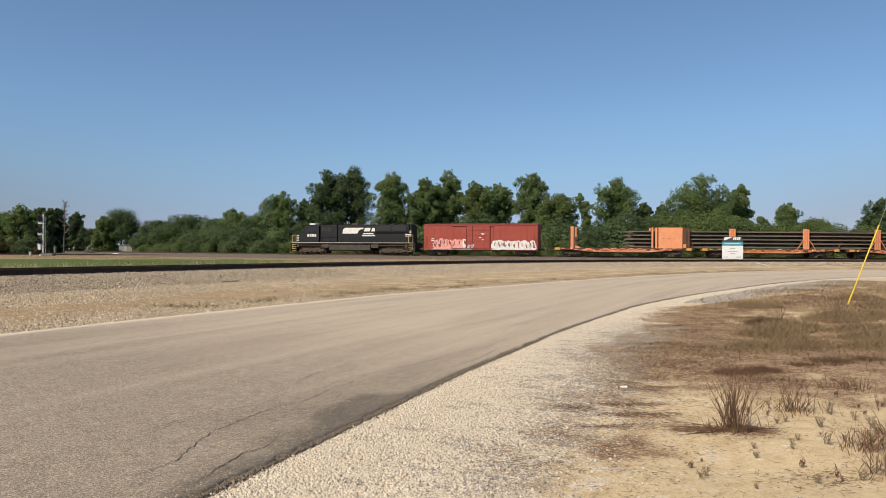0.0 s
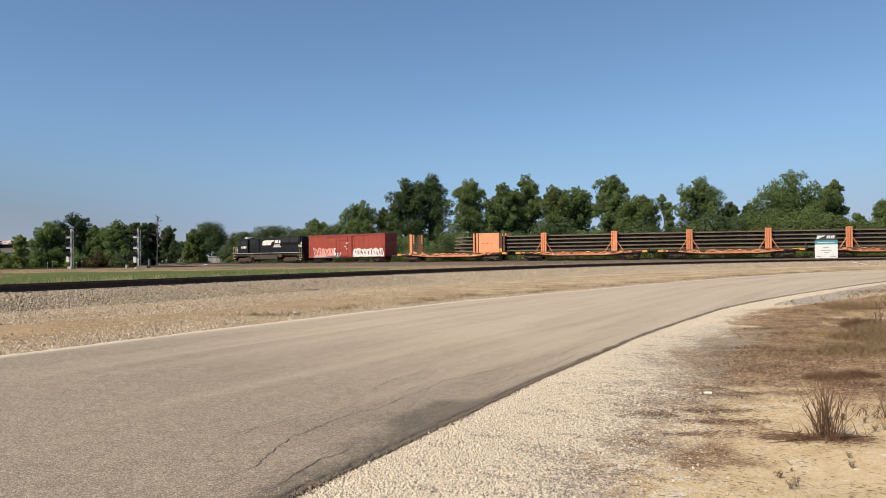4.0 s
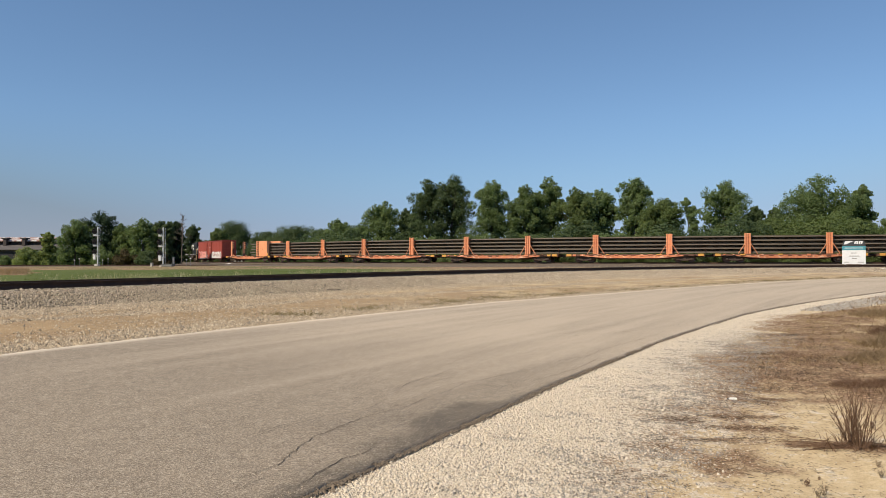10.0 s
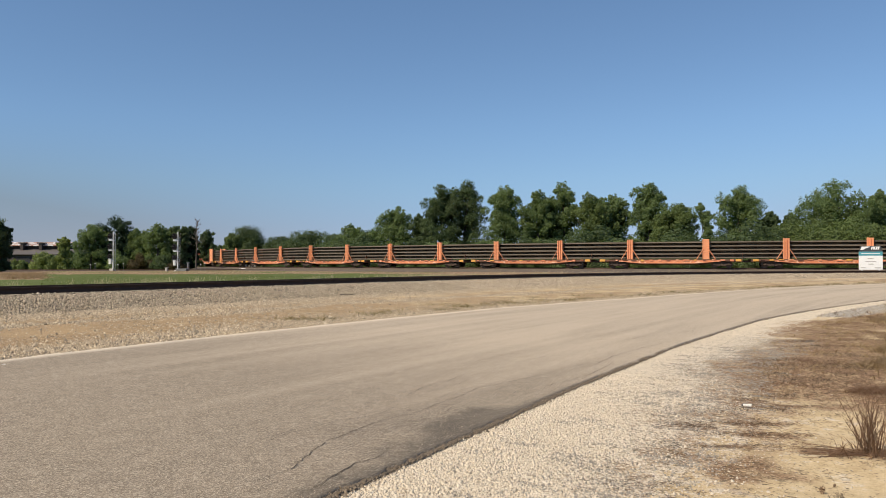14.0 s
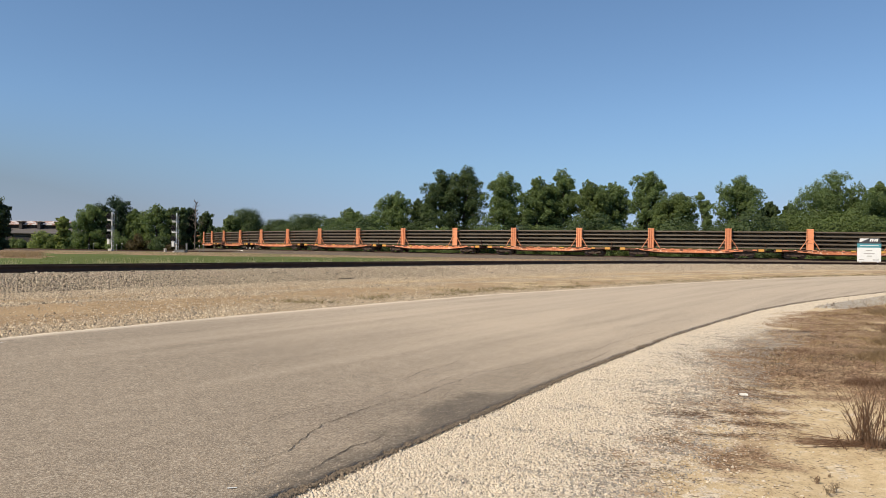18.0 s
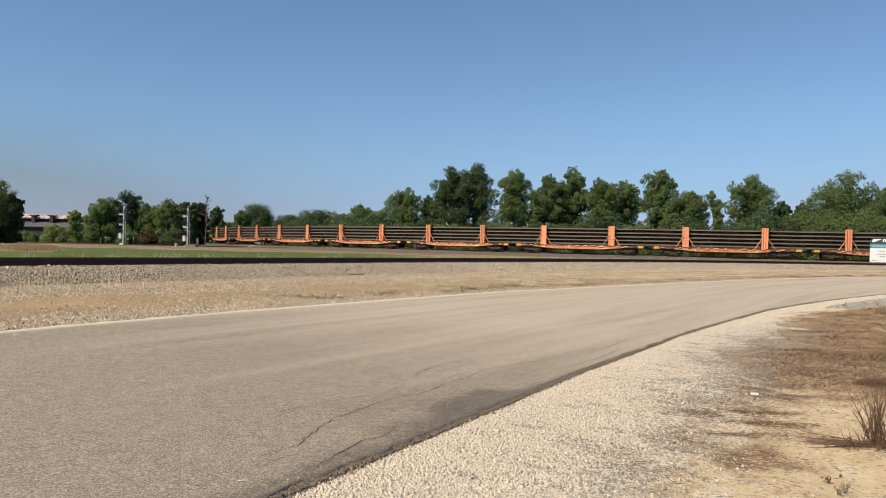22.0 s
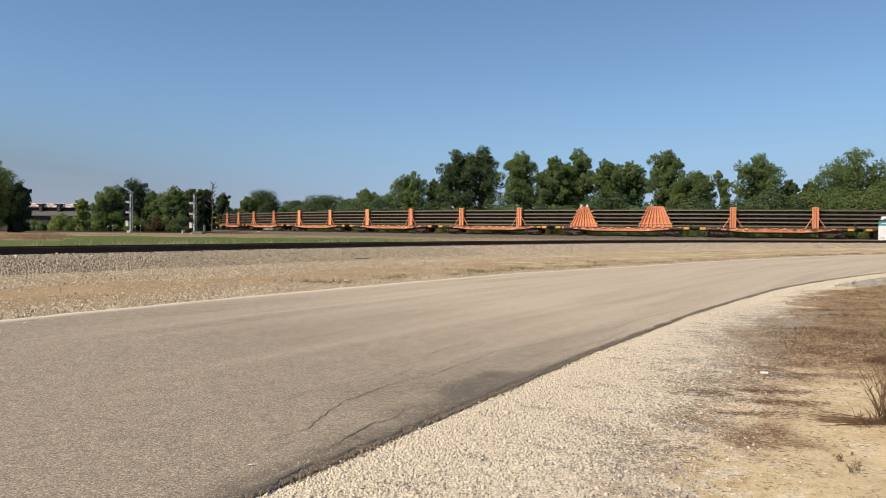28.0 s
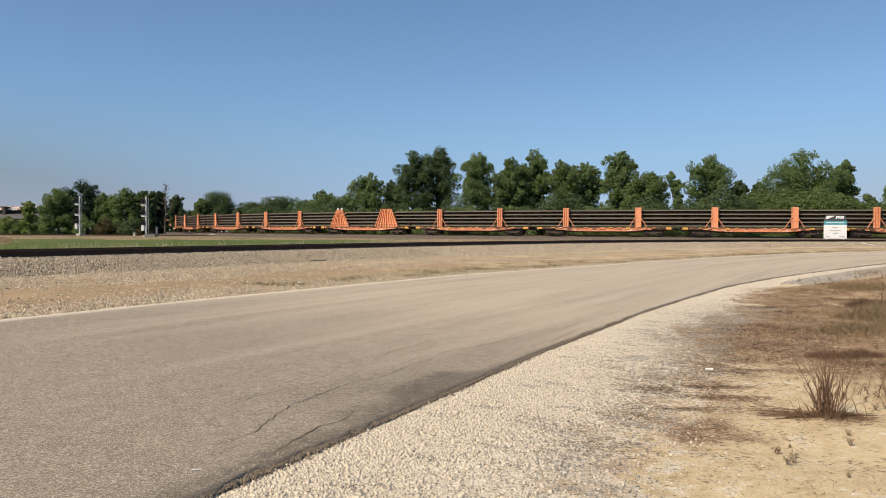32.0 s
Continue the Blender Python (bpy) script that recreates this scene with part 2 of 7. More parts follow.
def asphalt():
    """Worn grey-brown asphalt with pale grit, tyre lanes, paler stretches, fine cracks and an oily patch."""
    m, t, b = nodes("asphalt")
    co = place_of(t)
    at = t.nodes.new("ShaderNodeVertexColor")
    at.layer_name = "wear"
    sep = t.nodes.new("ShaderNodeSeparateColor")
    t.links.new(at.outputs["Color"], sep.inputs[0])
    vor = t.nodes.new("ShaderNodeTexVoronoi")
    vor.inputs["Scale"].default_value = 105
    t.links.new(co, vor.inputs["Vector"])
    fine, mid, big = noise_tex(t, co, 210, 4, 0.7), noise_tex(t, co, 3.0, 7, 0.7), noise_tex(t, co, 0.35, 5)
    col = ramp(t, big, [(0.3, (0.272, 0.208, 0.141)), (0.7, (0.348, 0.269, 0.186))])
    col = blend(t, 0.45, col, ramp(t, mid, [(0.3, (0.262, 0.20, 0.138)), (0.7, (0.405, 0.315, 0.22))]))
    col = blend(t, 0.5, col, ramp(t, vor.outputs["Color"], [(0.1, (0.09, 0.07, 0.048)), (0.55, (0.35, 0.275, 0.195)), (0.93, (0.80, 0.70, 0.54))]))
    col = blend(t, 0.25, col, ramp(t, fine, [(0.3, (0.08, 0.066, 0.05)), (0.7, (0.40, 0.35, 0.28))]))
    blotch = noise_tex(t, co, 9, 6, 0.75)
    col = blend(t, 1.0, col, ramp(t, blotch, [(0.3, (0.75, 0.75, 0.75)), (0.7, (1.15, 1.15, 1.15))]), "MULTIPLY")
    chip = noise_tex(t, co, 62, 2, 0.5)
    col = blend(t, ramp(t, chip, [(0.56, (0, 0, 0)), (0.68, (0.6, 0.6, 0.6))]), col, (0.62, 0.53, 0.40))
    col = blend(t, ramp(t, chip, [(0.30, (0.6, 0.6, 0.6)), (0.44, (0, 0, 0))]), col, (0.115, 0.090, 0.062))
    k = calc(t, "ADD", calc(t, "MULTIPLY", calc(t, "ADD", calc(t, "SUBTRACT", sep.outputs[0], 0.5), calc(t, "MULTIPLY", calc(t, "SUBTRACT", blotch, 0.5), 1.8)), 1.7), 0.42)
    c = t.nodes.new("ShaderNodeClamp")
    t.links.new(k, c.inputs[0])
    stain = blend(t, 0.64, col, (0.056, 0.048, 0.039))
    col = blend(t, c.outputs[0], col, stain)
    dust = blend(t, 0.85, col, (0.74, 0.645, 0.50))
    col = blend(t, sep.outputs[1], col, dust)
    pale_tone = blend(t, 0.58, col, (0.66, 0.54, 0.40))
    col = blend(t, sep.outputs[2], col, pale_tone)
    t.links.new(col, b.inputs["Base Color"])
    b.inputs["Roughness"].default_value = 0.9
    b.inputs["Specular IOR Level"].default_value = 0.3
    relief(t, b, blend(t, 0.5, fine, vor.outputs["Distance"]), 0.6, 0.008)
    return m


COVER, ASPHALT = ground_cover(), asphalt()
CRACK = surface("crack_dirt", (0.085, 0.066, 0.047), (0.05, 0.039, 0.028), 8, 1.0)
STONES = stony("white_gravel", [(0.58, 0.485, 0.36), (0.71, 0.61, 0.47), (0.62, 0.525, 0.40), (0.78, 0.69, 0.55), (0.72, 0.615, 0.47), (0.46, 0.385, 0.295), (0.78, 0.68, 0.535), (0.27, 0.222, 0.165)])
GREY_CHIPS = stony("grey_chips", [(0.10, 0.092, 0.085), (0.26, 0.24, 0.215), (0.16, 0.145, 0.13), (0.38, 0.35, 0.31), (0.07, 0.06, 0.052)])
GRIT = stony("road_grit", [(0.16, 0.125, 0.088), (0.46, 0.365, 0.26), (0.30, 0.235, 0.165), (0.52, 0.42, 0.31), (0.24, 0.19, 0.135), (0.11, 0.085, 0.06), (0.58, 0.48, 0.36)])
# edge crumbs, their tones darkened towards the shade of the road's lip
CRUMB = stony("dark_crumbs", [(0.07, 0.05, 0.033), (0.14, 0.10, 0.065), (0.045, 0.034, 0.023), (0.20, 0.145, 0.095)], 0.85, 0.15)
BALLAST = stony("grey_ballast", [(0.12, 0.09, 0.06), (0.50, 0.40, 0.275), (0.25, 0.19, 0.125), (0.72, 0.60, 0.435), (0.065, 0.048, 0.032), (0.44, 0.34, 0.225), (0.33, 0.262, 0.182)])
DIRT_STONES = stony("brown_gravel", [(0.30, 0.22, 0.135), (0.52, 0.405, 0.265), (0.13, 0.092, 0.056), (0.60, 0.485, 0.34), (0.42, 0.32, 0.205), (0.20, 0.145, 0.088)])
STRIP_STONES = stony("strip_stones", [(0.10, 0.072, 0.045), (0.52, 0.40, 0.255), (0.22, 0.163, 0.102), (0.72, 0.59, 0.41), (0.36, 0.27, 0.167), (0.07, 0.05, 0.033), (0.60, 0.47, 0.31)])
BED = surface("ballast_bed", (0.17, 0.13, 0.088), (0.06, 0.045, 0.032), 9, 0.95, grain=22, bump=0.8, dist=0.04)
BED_FAR = surface("far_ballast_bed", (0.150, 0.115, 0.080), (0.080, 0.062, 0.043), 1.1, 0.95, grain=9, bump=0.6, dist=0.05, wear=(0.26, 0.20, 0.13), wear_at=0.56)
RAIL_RUST = surface("rusty_rail_steel", (0.085, 0.048, 0.030), (0.042, 0.026, 0.018), 3, 0.75, 0.3)
RAIL_LOAD = surface("weathered_new_rail", (0.195, 0.158, 0.118), (0.13, 0.104, 0.077), 1.2, 0.75, 0.05, grain=9)
TIE = surface("creosoted_wood", (0.085, 0.065, 0.05), (0.04, 0.032, 0.027), 4, 0.9, grain=40, bump=0.5)
LEAF_DARK = leafy("dark_leaves", (0.142, 0.196, 0.088), (0.078, 0.110, 0.052), 0.55)
LEAF_MID = leafy("green_leaves", (0.228, 0.300, 0.120), (0.130, 0.182, 0.078), 0.55)
LEAF_PALE = leafy("pale_green_leaves", (0.195, 0.250, 0.086), (0.098, 0.136, 0.050))
LEAF_LIGHT = leafy("yellow_green_leaves", (0.33, 0.39, 0.13), (0.16, 0.20, 0.07))
LEAF_DRY = leafy("drying_leaves", (0.16, 0.125, 0.06), (0.05, 0.04, 0.022))
NEEDLE = leafy("dark_needles", (0.046, 0.080, 0.034), (0.016, 0.032, 0.015), 0.25)
BARK = surface("bark", (0.10, 0.082, 0.062), (0.05, 0.04, 0.03), 3, 0.95, grain=20, bump=0.6, dist=0.03)
BARE = surface("bare_dead_wood", (0.15, 0.12, 0.095), (0.08, 0.064, 0.05), 3, 0.95, grain=20, bump=0.5)
STRAW = leafy("dry_grass", (0.50, 0.37, 0.20), (0.20, 0.13, 0.065), 0.25)
WEED = leafy("olive_weeds", (0.30, 0.235, 0.115), (0.12, 0.10, 0.045), 0.3)
STALK = leafy("brown_stalks", (0.285, 0.172, 0.104), (0.085, 0.047, 0.027), 0.2)
THATCH = leafy("grey_brown_thatch", (0.40, 0.295, 0.18), (0.21, 0.145, 0.085), 0.35)
GRASS = leafy("field_grass", (0.145, 0.172, 0.046), (0.108, 0.134, 0.036), 0.45)


# ---- the plan: two tracks, a road beside the near one, and the lie of the land ----
def line_from(us, heading, start):
    """A plan curve from its heading along the way; start is where u is 0."""
    step = us[1] - us[0]
    X, Y = np.cumsum(np.cos(heading)) * step, np.cumsum(np.sin(heading)) * step
    i = int(np.argmin(np.abs(us)))
    return us, X - X[i] + start[0], Y - Y[i] + start[1], heading


def near_line():
    us = np.arange(-80, 200.1, 0.5)
    U = us / 100
    h0, k0, k1 = 1.03494, -0.05155, -1.27254
    h = h0 + k0 * U + k1 * U * U
    h = np.where(us > 70, h0 + k0 * 0.7 + k1 * 0.49 + (us - 70) / 100 * (k0 + 1.4 * k1) * 0.3, h)
    h = np.where(us < -30, h0 - k0 * 0.3 + k1 * 0.09 + (us + 30) / 100 * (k0 - 0.6 * k1) * 0.5, h)
    return line_from(us, h, (-12.32, 20.70))


def main_line():
    us = np.arange(-400, 480.5, 1.0)
    U = us / 100
    k = 0.6222 - 0.0632 * U - 0.1411 * U ** 2 - 0.0918 * U ** 3
    k = np.where((us < -150) | (us > 45), 0.0, k)
    h = np.cumsum(k) / 100
    h = h - h[400] - 0.2647
    us, X, Y, h = line_from(us, h, (43.39, 99.80))
    return us, X - 1.36 * np.sin(h), Y + 1.36 * np.cos(h), h


NEAR, MAIN = near_line(), main_line()
RAIL_NEAR, RAIL_MAIN, EYE_Z = 0.88, 1.02, 1.5


def at_line(line, u, v=0.0):
    """Plan point at u along a line and v to its right."""
    us, X, Y, H = line
    x, y, h = np.interp(u, us, X), np.interp(u, us, Y), np.interp(u, us, H)
    return x + v * np.sin(h), y - v * np.cos(h), h


def from_line(line, x, y):
    """u along and v to the right of a line for plan points."""
    us, X, Y, H = line
    x, y = np.atleast_1d(np.asarray(x, float)), np.atleast_1d(np.asarray(y, float))
    u, v = np.empty(len(x)), np.empty(len(x))
    for a in range(0, len(x), 4000):
        xs, ys = x[a:a + 4000, None], y[a:a + 4000, None]
        i = ((X[None] - xs) ** 2 + (Y[None] - ys) ** 2).argmin(1)
        dx, dy = x[a:a + 4000] - X[i], y[a:a + 4000] - Y[i]
        u[a:a + 4000] = us[i] + dx * np.cos(H[i]) + dy * np.sin(H[i])
        side = dx * np.sin(H[i]) - dy * np.cos(H[i])
        v[a:a + 4000] = np.where(side < 0, -1, 1) * np.hypot(side, 0 * dx + np.where((i == 0) | (i == len(us) - 1), np.hypot(dx, dy), 0))
    return u, v


def road_edges(u):
    far = np.interp(u, [-60, -6, -5, -4, -2.8, -1, 3, 8.3, 16, 25.4, 46.8, 90, 160], [11.2, 11.1, 11.0, 11.0, 10.93, 10.95, 10.98, 11.2, 12.2, 13.05, 14.6, 15.2, 15.0])
    near = np.interp(u, [-60, -8.2, -6, -4.6, -3.2, -0.7, 3.1, 7, 11.4, 14.7, 20, 26, 42, 80, 160],
                     [18.2, 17.97, 17.86, 17.78, 17.69, 17.61, 17.53, 17.62, 17.73, 18.02, 18.58, 19.25, 20.3, 21.5, 21.5])
    return far, near


def lie(u, v, w):
    """Height of the ground without the beds of the two tracks."""
    far, near = road_edges(u)
    z = np.where(v < far, np.interp(v, [-60, -6, 0, 3.6, 9, 10.5], [0.35, 0.42, 0.40, 0.34, 0.27, 0.24]),
                 np.where(v < near, 0.25 * (near - v) / (near - far), 0.0))
    return np.where(v < 0, z + np.interp(np.abs(w), [0, 3, 8, 30], [0.25, 0.22, 0.1, 0.0]), z)


def height(x, y):
    u, v = from_line(NEAR, x, y)
    return lie(u, v, from_line(MAIN, x, y)[1])


# ---- small builders ----
def part(name, bm, material, parent, label=""):
    """Links a bmesh, or a ready mesh, as one mesh object under a thing or a part."""
    if isinstance(bm, bpy.types.Mesh):
        me = bm
    else:
        me = bpy.data.meshes.new(name)
        bm.to_mesh(me)
        bm.free()
        me.materials.append(material)
    ob = new(name, me)
    ob.parent = parent
    return tagged(ob, label)


def thing(name, m, label, category, group="", kind=""):
    ob = new(name)
    ob.matrix_world = m
    return tagged(ob, label, category, group, kind)


def quick_mesh(name, verts, faces, material, smooth=False):
    """A mesh from arrays: verts n x 3, faces all of one size."""
    verts, faces = np.asarray(verts, np.float32), np.asarray(faces, np.int32)
    me = bpy.data.meshes.new(name)
    me.vertices.add(len(verts))
    me.vertices.foreach_set("co", verts.ravel())
    k = faces.shape[1]
    me.loops.add(faces.size)
    me.loops.foreach_set("vertex_index", faces.ravel())
    me.polygons.add(len(faces))
    me.polygons.foreach_set("loop_start", np.arange(0, faces.size, k, dtype=np.int32))
    if smooth:
        me.polygons.foreach_set("use_smooth", np.ones(len(faces), bool))
    me.update(calc_edges=True)
    me.materials.append(material)
    return me


def structure(name, me, label, category, kind="structure"):
    return tagged(new(name, me), label, category, "", kind)


def grid_faces(rows, cols, wrap=False):
    i, j = np.meshgrid(np.arange(rows - 1), np.arange(cols if wrap else cols - 1), indexing="ij")
    a, b = i * cols + j, i * cols + (j + 1) % cols
    return np.stack([a, b, b + cols, a + cols], -1).reshape(-1, 4)


def box(bm, x0, x1, y0, y1, z0, z1, bevel=0.0):
    g = bmesh.ops.create_cube(bm, size=1)["verts"]
    bmesh.ops.scale(bm, vec=(x1 - x0, y1 - y0, z1 - z0), verts=g)
    bmesh.ops.translate(bm, vec=((x0 + x1) / 2, (y0 + y1) / 2, (z0 + z1) / 2), verts=g)
    if bevel:
        ed = list({e for v in g for e in v.link_edges})
        bmesh.ops.bevel(bm, geom=ed, offset=bevel, segments=1, affect="EDGES")
    return g


def block(x0, x1, y0, y1, z0, z1, bevel=0.0):
    bm = bmesh.new()
    box(bm, x0, x1, y0, y1, z0, z1, bevel)
    return bm


def prism(points, y0, y1, axis="y"):
    """A solid from an outline in x and z, drawn out along y (or outline in y and z, drawn out along x)."""
    bm = bmesh.new()
    put = (lambda a, c, d: (a, d, c)) if axis == "y" else (lambda a, c, d: (d, a, c))
    lo = [bm.verts.new(put(a, c, y0)) for a, c in points]
    hi = [bm.verts.new(put(a, c, y1)) for a, c in points]
    bm.faces.new(lo)
    bm.faces.new(hi[::-1])
    for i in range(len(points)):
        j = (i + 1) % len(points)
        bm.faces.new((lo[j], lo[i], hi[i], hi[j]))
    bmesh.ops.recalc_face_normals(bm, faces=bm.faces)
    return bm


def rod(bm, a, b, r, sides=8, r2=None):
    a, b = Vector(a), Vector(b)
    d = b - a
    m = Matrix.Translation((a + b) / 2) @ d.to_track_quat("Z", "Y").to_matrix().to_4x4()
    bmesh.ops.create_cone(bm, cap_ends=True, segments=sides, radius1=r, radius2=r if r2 is None else r2, depth=d.length, matrix=m)


def sweep(name, line, us, profile, z, material, smooth=False, jitter=0.0, rng=None):
    """A strip or bar with a profile of (v, height) drawn along a line; a closed profile repeats its first point."""
    vs, hs = np.array([p[0] for p in profile]), np.array([p[1] for p in profile])
    x, y, h = at_line(line, us)
    X = x[:, None] + vs[None] * np.sin(h)[:, None]
    Y = y[:, None] - vs[None] * np.cos(h)[:, None]
    Z = np.broadcast_to(hs[None] + z, X.shape).copy()
    if jitter:
        Z += rng.normal(0, jitter, Z.shape)
    return quick_mesh(name, np.stack([X, Y, Z], -1).reshape(-1, 3), grid_faces(len(us), len(vs)), material, smooth)


CUBE_V = np.array([(-1, -1, -1), (1, -1, -1), (1, 1, -1), (-1, 1, -1), (-1, -1, 1), (1, -1, 1), (1, 1, 1), (-1, 1, 1)], float)
CUBE_F = np.array([(3, 2, 1, 0), (4, 5, 6, 7), (0, 1, 5, 4), (1, 2, 6, 5), (2, 3, 7, 6), (3, 0, 4, 7)])


def turns(rng, n):
    q = rng.normal(size=(n, 4))
    q /= np.linalg.norm(q, axis=1)[:, None]
    w, x, y, z = q.T
    return np.stack([1 - 2 * (y * y + z * z), 2 * (x * y - z * w), 2 * (x * z + y * w), 2 * (x * y + z * w), 1 - 2 * (x * x + z * z), 2 * (y * z - x * w),
                     2 * (x * z - y * w), 2 * (y * z + x * w), 1 - 2 * (x * x + y * y)], -1).reshape(n, 3, 3)


def stones(name, pts, sizes, material, rng):
    """Angular stones, each a lopsided block, at points n x 3."""
    n = len(pts)
    v = CUBE_V[None] * rng.uniform(0.55, 1.0, (n, 8, 1)) * rng.uniform(0.5, 1.0, (n, 1, 3)) * 0.5 * sizes[:, None, None]
    v = np.einsum("nij,nkj->nki", turns(rng, n), v) + pts[:, None]
    f = CUBE_F[None] + 8 * np.arange(n)[:, None, None]
    return quick_mesh(name, v.reshape(-1, 3), f.reshape(-1, 4), material)


def grains(name, pts, sizes, material, rng):
    """Small half-buried stones: a lopsided four-sided peak at each point."""
    n = len(pts)
    a = rng.uniform(0, 6.283, n)[:, None] + np.arange(4)[None] * 1.5708 + rng.uniform(-0.4, 0.4, (n, 4))
    r = sizes[:, None] * rng.uniform(0.34, 0.66, (n, 4))
    base = pts[:, None] + np.stack([r * np.cos(a), r * np.sin(a), np.broadcast_to(-0.35 * sizes[:, None], a.shape)], -1)
    top = pts + np.stack([rng.normal(0, 0.25, n), rng.normal(0, 0.25, n), rng.uniform(0.15, 0.42, n)], -1) * sizes[:, None]
    v = np.concatenate([base, top[:, None]], 1)
    f = np.array([(i, (i + 1) % 4, 4) for i in range(4)])[None] + 5 * np.arange(n)[:, None, None]
    return quick_mesh(name, v.reshape(-1, 3), f.reshape(-1, 3), material)


def blades(name, pts, tall, wide, lean, material, rng):
    """Grass blades: thin bent strips at points n x 3."""
    n = len(pts)
    a = rng.uniform(0, 2 * np.pi, n)
    side = np.stack([np.cos(a), np.sin(a), 0 * a], -1) * (wide / 2)[:, None]
    b = rng.uniform(0, 2 * np.pi, n)
    off = np.stack([np.cos(b), np.sin(b), 0 * b], -1) * (lean * tall)[:, None]
    up = np.stack([0 * a, 0 * a, tall], -1)
    v = np.stack([pts - side, pts + side, pts + side * 0.8 + off * 0.35 + up * 0.6, pts - side * 0.8 + off * 0.35 + up * 0.6,
                  pts + off + up + side * 0.15, pts + off + up - side * 0.15], 1)
    f = np.array([(0, 1, 2, 3), (3, 2, 4, 5)])[None] + 6 * np.arange(n)[:, None, None]
    return quick_mesh(name, v.reshape(-1, 3), f.reshape(-1, 4), material)


def twigs(name, pts, long, wide, material, rng):
    """Dead stems lying flat: thin bent strips, three-sided in section, a little off the ground at one end."""
    n = len(pts)
    a = rng.uniform(0, 6.283, n)
    d = np.stack([np.cos(a), np.sin(a), 0 * a], -1) * (long / 2)[:, None]
    bend = np.stack([-np.sin(a), np.cos(a), 0 * a], -1) * (long * rng.normal(0, 0.14, n))[:, None]
    up = np.array([0, 0, 1.0])
    side = np.stack([-np.sin(a), np.cos(a), 0 * a], -1) * (wide / 2)[:, None]
    tip = (np.abs(rng.normal(0, 0.10, n)) * long)[:, None] * up
    rows = []
    for c, k in ((pts - d, 0.7), (pts + bend + tip * 0.4, 1.0), (pts + d + tip, 0.4)):
        rows += [c - side * k, c + side * k, c + up * (wide * k * 0.8)[:, None]]
    v = np.stack(rows, 1)
    f = np.array([(0, 3, 5, 2), (2, 5, 4, 1), (3, 6, 8, 5), (5, 8, 7, 4)])[None] + 9 * np.arange(n)[:, None, None]
    return quick_mesh(name, v.reshape(-1, 3), f.reshape(-1, 4), material)


# ---- ground ----
# dark patches on the verge, most of them dead stems: place, half widths, strength
PATCHES = [(2.25, 5.80, 0.40, 0.24, 0.95), (1.36, 5.45, 0.24, 0.28, 0.40), (3.0, 6.95, 0.25, 0.24, 0.55), (3.03, 7.74, 0.27, 0.30, 0.5), (3.2, 6.38, 0.34, 0.12, 0.75), (3.55, 6.25, 0.26, 0.22, 0.75),
           (2.88, 8.05, 0.30, 0.45, 0.42), (2.2, 7.6, 0.24, 0.4, 0.36), (3.6, 10.6, 0.4, 0.8, 0.40), (1.86, 6.4, 0.18, 0.35, 0.36), (5.3, 9.75, 0.40, 0.42, 0.9), (6.6, 9.85, 0.65, 0.3, 0.85),
           (4.4, 9.0, 0.5, 0.5, 0.55), (4.75, 5.9, 0.4, 0.35, 0.4), (5.9, 8.1, 0.6, 0.4, 0.5), (3.4, 4.9, 0.3, 0.2, 0.38),
           (3.95, 9.6, 0.32, 0.5, 0.85), (4.25, 10.6, 0.35, 0.5, 0.8), (3.4, 8.78, 0.26, 0.14, 0.8), (3.62, 8.38, 0.30, 0.13, 0.85), (2.38, 7.40, 0.14, 0.10, 0.7), (3.0, 7.53, 0.34, 0.07, 0.75), (2.86, 7.06, 0.36, 0.06, 0.75),
           (2.55, 6.58, 0.34, 0.06, 0.7), (4.9, 11.8, 0.4, 0.6, 0.7)]


def edge_drop(u, out):
    """How far the verge lies below the road's lip."""
    return 0.012 + 0.02 * np.clip(out / 0.8, 0, 1) + 0.020 * np.clip(1 - out / 0.28, 0, 1)


def uneven(x, y, rate, seed):
    return np.array([noise.noise(Vector((a * rate, b * rate, seed))) for a, b in zip(x, y)])


def verge_swell(x, y, out):
    """Gentle rise and fall of the verge, growing away from the road."""
    return np.clip((out - 0.25) / 2.0, 0, 1) * (0.05 * uneven(x, y, 0.22, 7) + 0.035 * uneven(x, y, 0.9, 0))


